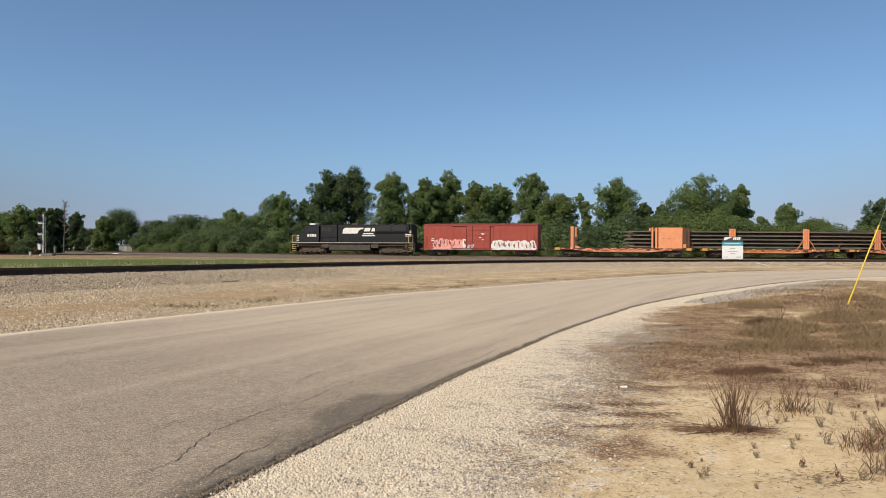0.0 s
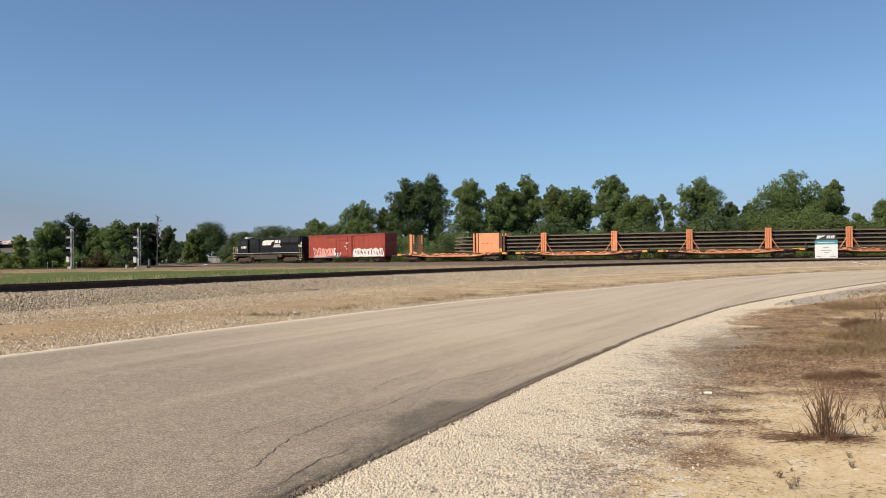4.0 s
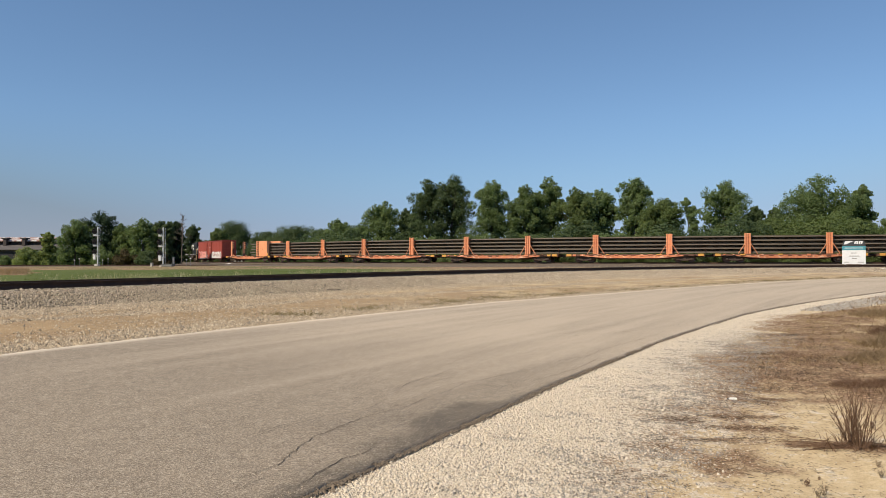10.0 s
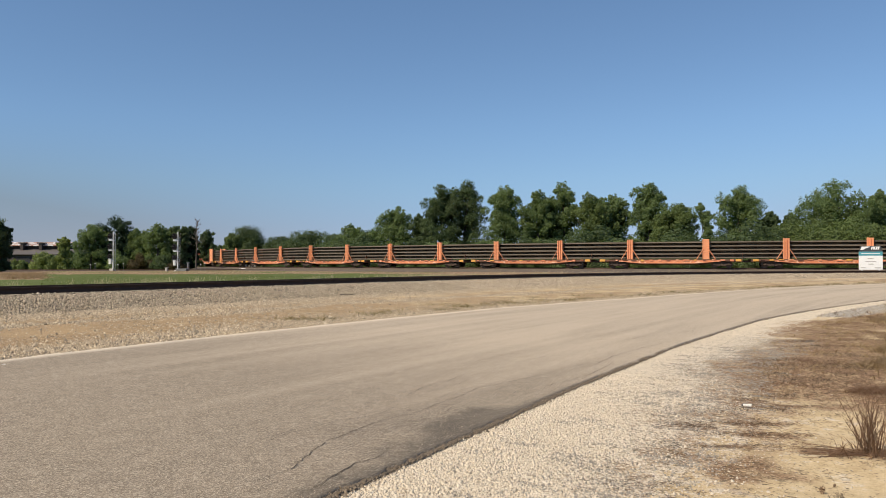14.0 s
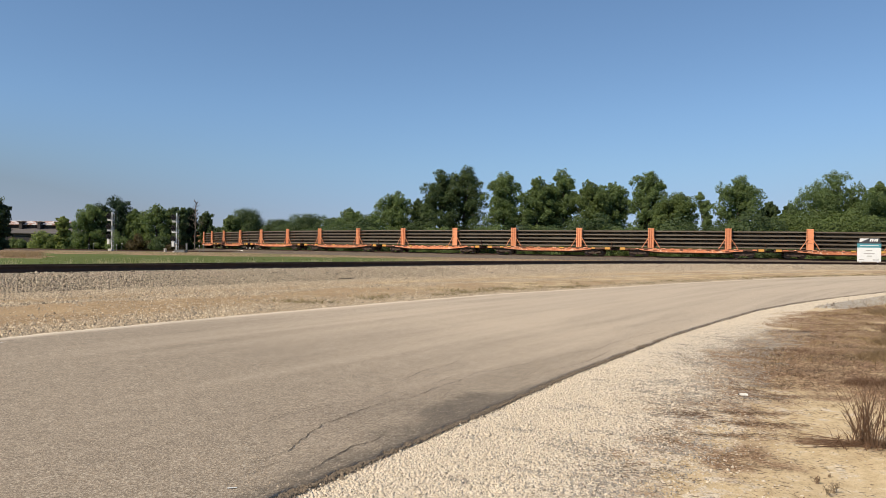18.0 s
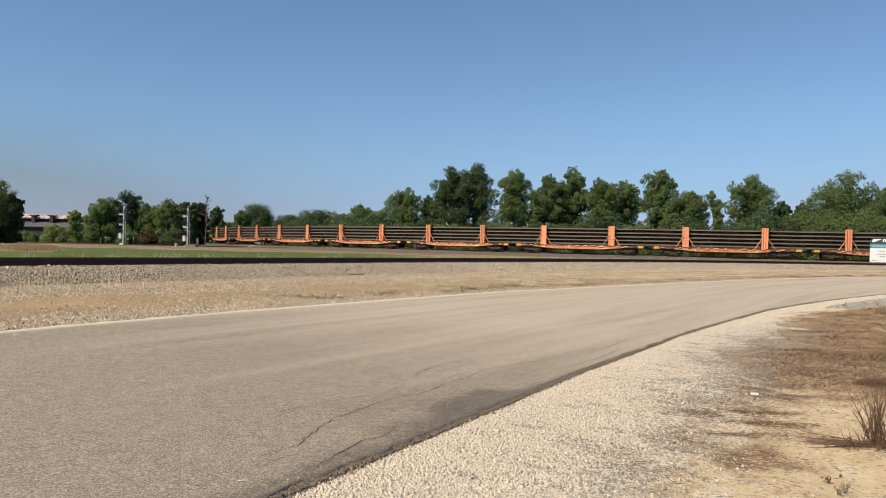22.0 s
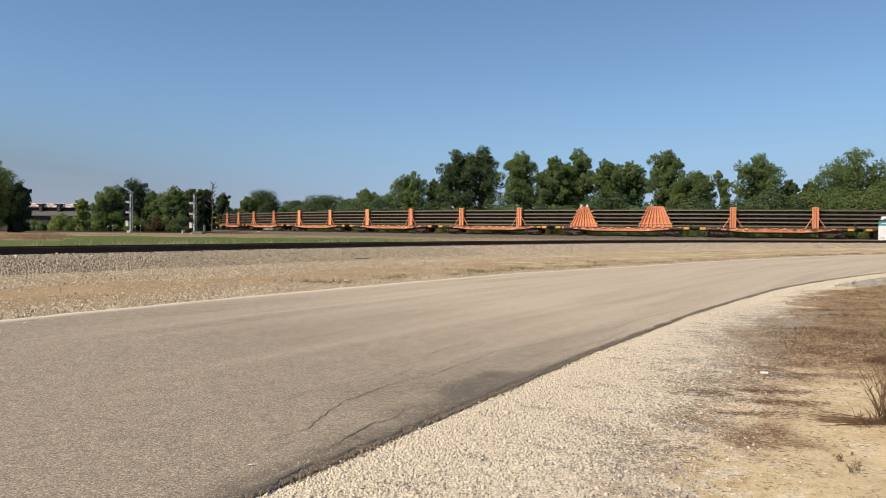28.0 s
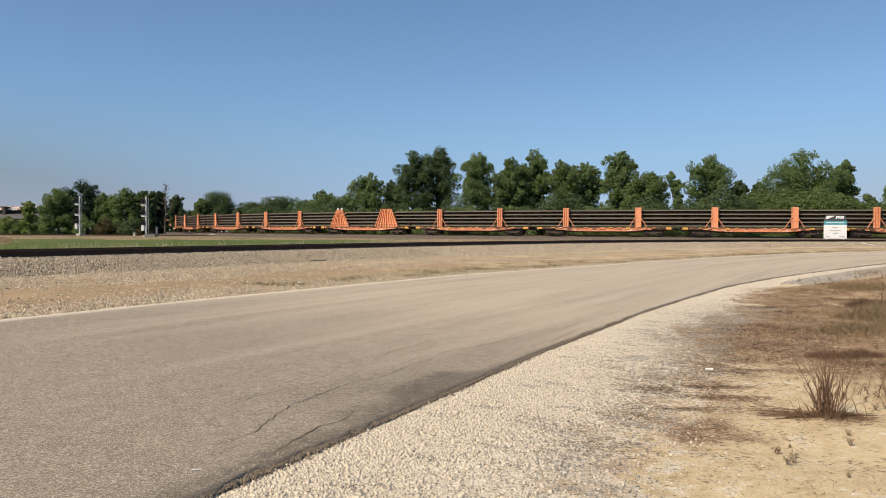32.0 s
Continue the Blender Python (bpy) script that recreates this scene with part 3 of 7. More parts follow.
def build_ground():
    rng = np.random.default_rng(3)
    ang = np.radians(np.concatenate([np.arange(-60, -36, 2.0), np.arange(-36, 44, 0.22), np.arange(44, 62, 2.0), np.arange(62, 299, 6.0)]))
    rad = 0.35 * 1.0225 ** np.arange(0, 417)
    x = (rad[:, None] * np.sin(ang)[None]).ravel()
    y = (rad[:, None] * np.cos(ang)[None]).ravel()
    u, v = from_line(NEAR, x, y)
    w = from_line(MAIN, x, y)[1]
    far, near = road_edges(u)
    z = lie(u, v, w)
    nz, nb, nf = uneven(x, y, 0.9, 0), uneven(x, y, 0.22, 7), uneven(x, y, 3.5, 3)
    on_road = (v > far - 0.35) & (v < near - 0.12)
    z = np.where(on_road, z - 0.07, z)
    z = np.where(v >= near - 0.12, np.minimum(z, 0) - edge_drop(u, v - near) + verge_swell(x, y, v - near), z)
    z = np.where((v < far) & (v > 3.5), z + 0.014 * nz, z)
    z = np.where(v < -4, z + 0.05 * nb, z)
    z = np.where(np.abs(v) < 3.7, z - 0.06, z)
    z = np.where(np.abs(w) < 4.2, z - 0.25, z)
    step = lambda a, b, q: np.clip((q - a) / (b - a), 0, 1)
    # white shoulder gravel, thinning out into the sand
    out = v - near
    edge = 2.3 - 1.3 * step(-3, 12, u) + 0.4 * nb + 0.2 * nz
    gravel = np.where(out > -0.5, 1.0 - 0.70 * step(edge - 1.2, edge + 0.5, out), 0)
    gravel = np.where(out > edge + 1.4, 0.12, gravel)
    inner = far - v
    gravel = np.where((inner > -0.5) & (v > 0), np.interp(inner, [0, 0.2, 0.45, 1.4, 1.9, 3.2, 4.0, 5.2, 6.8, 7.6], [1.0, 0.6, 0.34, 0.32, 0.06, 0.10, 0.30, 0.22, 0.34, 0.45]) + 0.18 * nb + 0.10 * nz, gravel)
    gravel = np.where((u > 12) & (out > 0.3) & (out < 1.2 + 0.16 * (u - 12) + 0.6 * nb), np.where(out < 0.9 + 0.3 * nb, 0.95, 0.40), gravel)
    nl = uneven(x, y, 2.6, 11)
    lip = np.interp(u, [-4, -2.5, -1.3, -0.3, 1.0, 2.5, 4.7, 8.6, 12.4], [2.7, 2.25, 1.95, 1.75, 1.65, 1.2, 1.0, 0.7, 0.8])
    mat = step(-3.7, -1.3, u + 0.25 * (out - 2) + 0.9 * nb + 0.5 * nz) * step(-0.45, 0.55, out - lip + 0.5 * nb + 0.5 * nz + 0.3 * nf + 0.3 * nl)
    litter = np.where(out > 0.4, mat * (0.58 + 0.42 * nb + 0.36 * nz + 0.50 * nl) + 0.62 * step(0.5, 1.7, out) * (1 - 0.7 * step(2.3, 2.9, out)) * (0.64 + 0.7 * nl + 0.5 * nz), 0)
    # separate dark patches, most of them dead stems, where the gravel thins out
    for px, py, rx, ry, k in PATCHES:
        q = np.sqrt(((x - px) / rx) ** 2 + ((y - py) / ry) ** 2) + 0.5 * nz + 0.55 * nl + 0.3 * nf
        litter = np.where(out > 0.3, np.maximum(litter, k * np.clip(1.5 - q, 0, 1)), litter)
    litter = np.where((u > 12) & (out < 1.2 + 0.16 * (u - 12) + 0.6 * nb), 0.1, litter)
    litter = np.where((v < -3) & (v > -9), 0.42 + 0.2 * nb, litter)
    litter = np.where((inner > 0.2) & (inner < 1.6) & (v > 0), 0.34 + 0.35 * nb + 0.1 * step(6, 30, u), np.where((inner >= 1.6) & (v > 3), 0.27 + 0.4 * nb + 0.3 * nz, litter))
    grass = np.where((v < -4.2) & (y < 89 + 5 * nb) & (np.abs(w) > 26), 0.95 - 0.75 * step(-14, 6, x) + 0.1 * nb, 0)
    litter = np.where((v < -9), 0.62 + 0.3 * nb, litter)
    grass = np.where((v < -20) & (y > 135) & (np.abs(w) > 9), 0.75, grass)
    grass = np.where((w < -12), 0.62, grass)
    litter = np.where((v < -4.2) & (y >= 89) & (y < 150), 0.85 + 0.3 * nb, litter)
    grass = np.where((v < -4.2) & (y >= 93) & (y < 135), 0.42 + 0.3 * nb + 0.1 * nz, grass)
    grass = np.where((v < -7) & (x > 2) & (w > 5) & (w < 45), 0.25 + 0.3 * nb + 0.2 * nz, grass)
    dry_left = (x < -40) & (y < 92) & (y > 70)
    litter = np.where(dry_left, 0.6 + 0.3 * nb, litter)
    dry_end = (x < -0.53 * y + 2.0 * nb + nz) & (y > 56) & (y < 140) & (v < -4.2)
    litter = np.where(dry_end, 0.95 + 0.2 * nb, litter)
    grass = np.where(dry_end, 0.12 + 0.3 * nb, grass)
    dirt = np.where((v < far) & (v > 0), 0.88 - 0.36 * step(-2, 12, u), np.where(v < 0, 0.9, 0.0))
    me = quick_mesh("ground", np.stack([x, y, z], -1), grid_faces(len(rad), len(ang), True), COVER, True)
    ca = me.color_attributes.new("cover", "FLOAT_COLOR", "POINT")
    ca.data.foreach_set("color", np.clip(np.stack([gravel, litter, grass, dirt], -1), 0, 1).astype(np.float32).ravel())
    structure("ground", me, "sandy ground with dry weeds, dirt and a green field", "ground")
    # floor under the viewer's feet
    bm = bmesh.new()
    bmesh.ops.create_circle(bm, cap_ends=True, segments=40, radius=0.36)
    me = bpy.data.meshes.new("ground_patch")
    bm.to_mesh(me)
    bm.free()
    me.materials.append(COVER)
    ob = structure("ground_patch", me, "bare sandy patch of ground", "ground")
    ob.location = (0, 0, -0.035)


build_ground()


def build_road():
    rng = np.random.default_rng(5)
    us = np.concatenate([np.arange(-60, -14, 1.0), np.arange(-14, 3, 0.06), np.arange(3, 34, 0.15), np.arange(34, 160, 1.0)])
    far, near = road_edges(us)
    rag = np.array([0.07 * noise.noise(Vector((u * 2.1, 1, 0))) + 0.04 * noise.noise(Vector((u * 7, 5, 0))) + 0.03 * noise.noise(Vector((u * 17, 3, 0))) for u in us])
    rag2 = np.array([0.10 * noise.noise(Vector((u * 1.3, 9, 0))) + 0.05 * noise.noise(Vector((u * 5, 2, 0))) for u in us])
    fr = np.concatenate([[0.0, 0.0], np.linspace(0.012, 0.94, 74), np.linspace(0.945, 0.999, 12), [1.0, 1.0]])
    x, y, h = at_line(NEAR, us)
    V = (far + rag2)[:, None] + (near - far + rag - rag2)[:, None] * fr[None]
    Z = 0.25 * (1 - fr)[None] + np.zeros_like(V) + 0.006
    Z[:, 0] -= 0.10
    V[:, -1] += 0.025
    Z[:, -1] -= 0.11
    Z[:, -2] -= 0.006
    X = x[:, None] + V * np.sin(h)[:, None]
    Y = y[:, None] - V * np.cos(h)[:, None]
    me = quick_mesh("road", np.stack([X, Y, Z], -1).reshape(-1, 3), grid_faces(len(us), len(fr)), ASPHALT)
    # oily patch by the near edge, dust along the far edge, paler tyre lanes, paler stretches
    U = np.broadcast_to(us[:, None], V.shape)
    nq = np.array([[noise.noise(Vector((a * 1.7, b * 2.2, 8))) for b in row] for a, row in zip(us, V)])
    inward = near[:, None] - V
    reach = np.interp(U, [-9.5, -8, -6.5, -5.6, -5.0, -4.5, -4.1, -2, 4], [0.20, 0.36, 0.40, 0.50, 0.68, 0.56, 0.18, 0.10, 0.06])
    stain = np.clip(1.25 - inward / reach + 0.5 * nq, 0, 1) * np.interp(U, [-9.5, -6.5, -5.4, -4.4, -3.6, 4], [0.6, 0.72, 1.0, 1.0, 0.55, 0.4])
    stain = np.maximum(stain, 0.42 * np.clip(1.3 - np.hypot((U + 5.6) / 1.6, (V - 17.1) / 0.55) + 0.4 * nq, 0, 1))
    # narrow darker line just inside the near edge
    rim = np.array([0.03 + 0.03 * noise.noise(Vector((u * 1.7, 4, 0))) for u in us])
    stain = np.maximum(stain, np.clip(1.5 - (near[:, None] - V) / rim[:, None], 0, 1))
    stain[:, -2:] = 0.25
    dust = np.clip(1 - (V - far[:, None]) / 0.22, 0, 1) ** 0.6
    # outer face of the near edge coloured paler to offset its shade
    dust[:, -1:] = 0.75
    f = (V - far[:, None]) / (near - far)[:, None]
    pale_tone = np.array([[0.5 + 1.1 * noise.noise(Vector((a * 0.045, b * 2.3, 2))) + 0.5 * noise.noise(Vector((a * 0.12, b * 6, 5))) for b in row] for a, row in zip(us, V[:, ::1])])
    pale_tone = 0.46 * np.clip(pale_tone, 0, 1) + 0.20 * (np.exp(-((f - 0.25) / 0.07) ** 2) + np.exp(-((f - 0.62) / 0.08) ** 2))
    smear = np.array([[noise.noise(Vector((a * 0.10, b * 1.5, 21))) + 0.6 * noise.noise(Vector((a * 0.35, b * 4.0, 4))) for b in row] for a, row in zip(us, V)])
    # the full width pales from low U to high U
    pale_tone = 0.8 * pale_tone - 0.48 + 1.24 * np.clip((U + 7.5) / 9, 0, 1) - 0.5 * np.clip(smear - 0.08, 0, 0.6)
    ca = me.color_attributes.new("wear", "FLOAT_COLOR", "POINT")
    ca.data.foreach_set("color", np.clip(np.stack([stain, dust, pale_tone * 0.9, 0 * pale_tone + 1], -1), 0, 1).astype(np.float32).ravel())
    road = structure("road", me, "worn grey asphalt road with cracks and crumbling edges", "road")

    def on_road(u, v):
        f, n = road_edges(u)
        x, y, h = at_line(NEAR, u, v)
        return float(x), float(y), float(0.25 * (n - v) / (n - f)) + 0.0115

    def crack(points, width, seed):
        r = random.Random(seed)
        pts = []
        for (a, b), (c, d) in zip(points, points[1:]):
            n = max(2, int(math.hypot(c - a, d - b) / 0.05))
            sway = [0.0] + [r.gauss(0, 0.013) for _ in range(n // 5 + 1)]
            sway += [0.0] * 2
            pts += [(a + (c - a) * i / n + r.gauss(0, 0.007), b + (d - b) * i / n + r.gauss(0, 0.007) + sway[i // 5] + (sway[i // 5 + 1] - sway[i // 5]) * (i % 5) / 5) for i in range(n)]
        bm = bmesh.new()
        prev = None
        for i, (u, v) in enumerate(pts):
            wd = width * 0.62 * r.uniform(0.2, 1.4) * (0.08 + 0.92 * min(1, i / 9, (len(pts) - 1 - i) / 9))
            e = (bm.verts.new(on_road(u, v - wd / 2)), bm.verts.new(on_road(u, v + wd / 2)))
            if prev:
                bm.faces.new((prev[0], prev[1], e[1], e[0]))
            prev = e
        part("crack", bm, CRACK, road, "dark crack in the asphalt")

    crack([(-7.28, 16.82), (-7.14, 16.75), (-6.85, 16.7), (-6.48, 16.64), (-6.08, 16.65), (-5.76, 16.69), (-5.53, 16.80), (-5.07, 16.72), (-4.7, 16.64)], 0.010, 1)
    crack([(-4.60, 16.56), (-4.43, 16.47), (-3.96, 16.34), (-3.68, 16.33), (-3.28, 16.32), (-2.84, 16.25), (-2.56, 16.24)], 0.011, 17)
    crack([(-7.84, 17.44), (-7.61, 17.4), (-7.27, 17.39), (-7.0, 17.27), (-6.49, 17.05), (-6.29, 17.06), (-5.95, 17.0), (-5.43, 16.97), (-5.18, 17.04), (-4.57, 16.95), (-4.1, 16.95), (-3.51, 16.84), (-3.21, 16.91), (-2.66, 16.95), (-2.04, 17.05), (-1.34, 17.0)], 0.011, 2)
    crack([(-1.34, 17.0), (-0.81, 17.1), (-0.45, 17.23), (0.6, 17.15), (2.08, 17.19), (3.12, 17.28)], 0.011, 3)
    crack([(-5.98, 15.22), (-5.98, 15.57), (-5.94, 15.8), (-5.82, 16.04), (-5.76, 16.49)], 0.005, 4)
    crack([(-6.07, 16.09), (-5.92, 16.06), (-5.76, 16.07)], 0.006, 5)
    crack([(-7.72, 17.8), (-7.42, 17.78), (-7.18, 17.72), (-6.84, 17.66), (-6.68, 17.7), (-6.5, 17.64), (-6.19, 17.53)], 0.013, 6)
    crack([(-5.34, 16.1), (-5.09, 16.22), (-4.7, 16.25)], 0.005, 7)
    crack([(-5.77, 17.74), (-5.49, 17.63), (-5.3, 17.57), (-5.11, 17.5)], 0.012, 8)
    crack([(-1.09, 16.33), (-0.75, 16.31), (-0.28, 16.36), (0.08, 16.5)], 0.010, 9)
    crack([(-3.91, 17.34), (-4.04, 17.54), (-3.35, 17.55), (-2.89, 17.49)], 0.007, 10)
    crack([(-3.22, 17.52), (-2.83, 17.43), (-2.15, 17.49), (-1.52, 17.5), (-0.65, 17.43), (-0.1, 17.40)], 0.010, 11)
    crack([(1.9, 13.4), (2.2, 13.63), (2.9, 13.88), (4.0, 13.9)], 0.006, 12)
    crack([(-0.5, 12.9), (0.9, 13.0), (2.2, 13.5)], 0.007, 13)
    crack([(1.5, 16.0), (2.6, 16.2), (3.6, 16.6), (5.0, 16.9), (6.6, 17.2)], 0.010, 14)
    crack([(-6.13, 17.6), (-6.3, 17.42), (-6.5, 17.3), (-6.9, 17.26)], 0.007, 15)
    crack([(-4.82, 17.0), (-4.6, 17.2), (-4.5, 17.4), (-4.62, 17.66)], 0.007, 16)
    # a net of fine cracks where the edge is breaking up
    r = random.Random(77)
    for k in range(64):
        u = r.uniform(-9, 8) if k < 34 else r.uniform(-9, -2.5)
        v = float(road_edges(u)[1]) - 0.12 - r.random() ** 1.6 * 1.3
        pts, a = [(u, v)], r.uniform(-0.5, 0.5) + (0 if r.random() < 0.7 else 1.4)
        for j in range(r.randint(2, 5)):
            a += r.gauss(0, 0.45)
            u, v = u + 0.28 * math.cos(a), min(v + 0.16 * math.sin(a), float(road_edges(u)[1]) - 0.08)
            pts.append((u, v))
        crack(pts, r.uniform(0.004, 0.009), 100 + k)
    return road


build_road()


# ---- tracks ----
RAIL_PROFILE = [(-0.07, 0.0), (0.07, 0.0), (0.07, 0.015), (0.012, 0.035), (0.012, 0.13), (0.036, 0.145), (0.036, 0.178), (-0.036, 0.178), (-0.036, 0.145), (-0.012, 0.13),
                (-0.012, 0.035), (-0.07, 0.015), (-0.07, 0.0)]


def build_tracks():
    rng = np.random.default_rng(8)
    top = RAIL_NEAR - 0.178
    us = np.concatenate([np.arange(-60, -8, 1.0), np.arange(-8, 90, 0.3), np.arange(90, 150, 1.5)])
    prof = [(-4.0, 0.34), (-3.0, 0.46), (-1.95, top - 0.03), (-1.2, top - 0.03), (-0.72, top - 0.03), (0, top - 0.03), (0.72, top - 0.02), (1.2, top - 0.02), (1.7, top - 0.06), (2.2, 0.57),
            (2.7, 0.46), (3.3, 0.40), (3.9, 0.33), (4.4, 0.26)]
    bed = structure("ballast_bed", sweep("ballast_bed", NEAR, us, prof, -0.03, BED, jitter=0.02, rng=rng), "grey crushed stone bed of a railway track", "ballast")
    for v in (-0.753, 0.753):
        part("rail", sweep("rail", NEAR, us, [(v + a, b) for a, b in RAIL_PROFILE], top, RAIL_RUST), None, bed, "rusty steel running rail")
    tie = bpy.data.meshes.new("tie")
    bm = block(-0.115, 0.115, -1.3, 1.3, -0.17, -0.006, 0.012)
    bm.to_mesh(tie)
    bm.free()
    tie.materials.append(TIE)
    for i in range(190):
        u = -8 + 0.5 * i
        x, y, h = at_line(NEAR, u)
        ob = part("tie", tie, None, bed)
        ob.matrix_world = Matrix.Translation((x, y, top)) @ pose(0, 0, 0, 0, 0, math.degrees(h) + random.uniform(-1, 1))
    # the main line, a little higher and farther
    top = RAIL_MAIN - 0.178
    us = np.arange(-330, 260, 2.0)
    prof = [(-5.0, 0.30), (-3.6, 0.55), (-2.0, top - 0.03), (0, top - 0.02), (2.0, top - 0.03), (3.4, 0.66), (5.2, 0.60), (8.5, 0.58), (12.5, 0.55), (15.5, 0.30)]
    bed = structure("ballast_bed", sweep("ballast_bed", MAIN, us, prof, 0, BED_FAR, jitter=0.025, rng=rng), "brown-grey crushed stone bed under the train", "ballast")
    for v in (-0.753, 0.753):
        part("rail", sweep("rail", MAIN, us, [(v + a, b) for a, b in RAIL_PROFILE], top, RAIL_RUST), None, bed, "rusty steel running rail")
    u = np.arange(-230, 120, 0.55)
    x, y, h = at_line(MAIN, u)
    c, s = np.cos(h), np.sin(h)
    b = CUBE_V * np.array([0.115, 1.3, 0.08])
    v = np.stack([x[:, None] + b[None, :, 0] * c[:, None] - b[None, :, 1] * s[:, None], y[:, None] + b[None, :, 0] * s[:, None] + b[None, :, 1] * c[:, None],
                  top - 0.085 + b[None, :, 2] + 0 * x[:, None]], -1)
    f = CUBE_F[None] + 8 * np.arange(len(u))[:, None, None]
    tagged(part("ties", quick_mesh("ties", v.reshape(-1, 3), f.reshape(-1, 4), TIE), None, bed, "dark wooden sleepers under the rails"), kind="stuff")


build_tracks()


def branch_track():
    """A low track at the field's end, past the signals."""
    us = np.arange(-90, 30.1, 2.0)
    line = line_from(us, 0.10 + us * 0.0012, (-50.0, 133.0))
    bed = structure("ballast_bed", sweep("ballast_bed", line, us, [(-3.2, 0.2), (-1.8, 0.42), (0, 0.43), (1.8, 0.42), (4.0, 0.18)], 0, BED_FAR), "low brown stone bed of a branch track", "ballast")
    for v in (-0.753, 0.753):
        part("rail", sweep("rail", line, us, [(v + a, b) for a, b in RAIL_PROFILE], 0.43, RAIL_RUST), None, bed, "rusty steel running rail")


branch_track()


GREY_STONES = stony("grey_crushed_stone", [(0.15, 0.14, 0.128), (0.40, 0.38, 0.345), (0.25, 0.235, 0.212), (0.52, 0.495, 0.45), (0.10, 0.09, 0.08)])


def scatter_stones():
    rng = np.random.default_rng(21)

    def strewn(name, n, u0, u1, v_of, size, material, label, lift=0.3, z_of=None, shape=grains):
        u = rng.uniform(u0, u1, n) if np.isscalar(u0) else u0
        v = v_of(u)
        x, y, h = at_line(NEAR, u, v)
        s = size(n)
        z = (lie(u, v, 99 + 0 * v) + 0.014 * uneven(x, y, 0.9, 0) if z_of is None else z_of(u, v)) + s * lift
        tagged(new(name, shape(name, np.stack([x, y, z], -1), s, material, rng)), label, "gravel", "", "stuff")

    def shoulder(u):
        return road_edges(u)[1] + 0.03 + np.abs(rng.normal(0, 1, len(u))) * np.interp(u, [-9, -3, 0, 10, 26], [0.86, 0.80, 0.62, 0.5, 0.55])

    def low(u, v):
        x, y, h = at_line(NEAR, u, v)
        out = v - road_edges(u)[1]
        return verge_swell(x, y, out) - edge_drop(u, out) - 0.002
    white = "loose white limestone gravel along the road edge"
    strewn("shoulder_gravel", 52000, -9.5, -3.5, shoulder, lambda n: np.minimum(rng.gamma(2.1, 0.0039, n) + 0.0045, 0.022), STONES, white, 0.08, low, stones)
    strewn("shoulder_gravel", 9000, -9.5, -1, shoulder, lambda n: np.minimum(rng.gamma(3.0, 0.0042, n) + 0.012, 0.034), STONES, white, 0.08, low, stones)
    strewn("shoulder_gravel", 60000, -4.2, 6, shoulder, lambda n: np.minimum(rng.gamma(2.0, 0.0047, n) + 0.005, 0.028), STONES, white, 0.12, low)
    thin = lambda u: road_edges(u)[1] + 1.0 + rng.beta(1.5, 2.2, len(u)) * 1.8
    strewn("shoulder_gravel", 15000, -9.5, -1.5, thin, lambda n: np.minimum(rng.gamma(2.0, 0.0030, n) + 0.004, 0.018), STONES, "thin white gravel trodden into the sand", 0.2, low)
    flecks = lambda u: road_edges(u)[1] + 0.15 + rng.beta(2.4, 1.8, len(u)) * 2.1
    hub = rng.uniform(-8.5, 3.5, 150)
    at = hub[rng.integers(0, 150, 8000)] + rng.normal(0, 0.08, 8000)
    way = (road_edges(hub)[1] + 0.2 + rng.beta(2.6, 1.6, 150) * 2.0)
    near_hub = np.abs(at[:, None] - hub[None]).argmin(1)
    strewn("grey_chips", 8000, at, None, lambda u: way[near_hub] + rng.normal(0, 0.10, len(u)), lambda n: np.minimum(rng.gamma(2.0, 0.0055, n) + 0.007, 0.024), GREY_CHIPS, "grey stone chips among the white gravel", 0.45, low)
    strewn("grey_chips", 13000, -9, 6, flecks, lambda n: np.minimum(rng.gamma(2.0, 0.0050, n) + 0.006, 0.022), GREY_CHIPS, "grey stone chips among the white gravel", 0.45, low)
    strewn("shoulder_gravel", 24000, 14, 46, lambda u: road_edges(u)[1] + 0.8 + rng.beta(1.1, 1.4, len(u)) * (0.9 + 0.10 * (u - 14)), lambda n: rng.gamma(2.4, 0.010, n) + 0.012, GREY_STONES, "grey crushed stone spread beside the road", 0.25, low)
    strewn("shoulder_gravel", 22000, 6, 26, shoulder, lambda n: rng.gamma(2.4, 0.006, n) + 0.006, STONES, "loose white limestone gravel along the road edge", 0.25, low)
    road_z = lambda u, v: 0.25 * (road_edges(u)[1] - v) / (road_edges(u)[1] - road_edges(u)[0]) + 0.005

    def across(u):
        f, n = road_edges(u)
        return n - 0.06 - rng.random(len(u)) ** 1.5 * (n - f) * 0.8
    strewn("road_grit", 75000, -10, 4, across, lambda n: rng.gamma(2.0, 0.0024, n) + 0.004, GRIT, "fine worn stone grit bedded in the asphalt", 0.1, road_z)
    far_side = lambda u: road_edges(u)[0] - 0.02 - np.abs(rng.normal(0, 1, len(u))) * 0.55
    strewn("edge_gravel", 15000, -8, 40, far_side, lambda n: rng.gamma(2.2, 0.0062, n) + 0.006, DIRT_STONES, "tan gravel along the far edge of the road", 0.2)

    rim = lambda u: road_edges(u)[1] + 0.02 + rng.normal(0, 0.022, len(u)) + 0.03 * np.sin(u * 2.3) * np.sin(u * 0.7)
    strewn("edge_crumbs", 14000, -9.5, 40, rim, lambda n: rng.gamma(1.6, 0.006, n) + 0.004, CRUMB, "crumbled asphalt and dirt along the road edge, darkened like its shade", 0.2, lambda u, v: -0.018 + 0 * u)
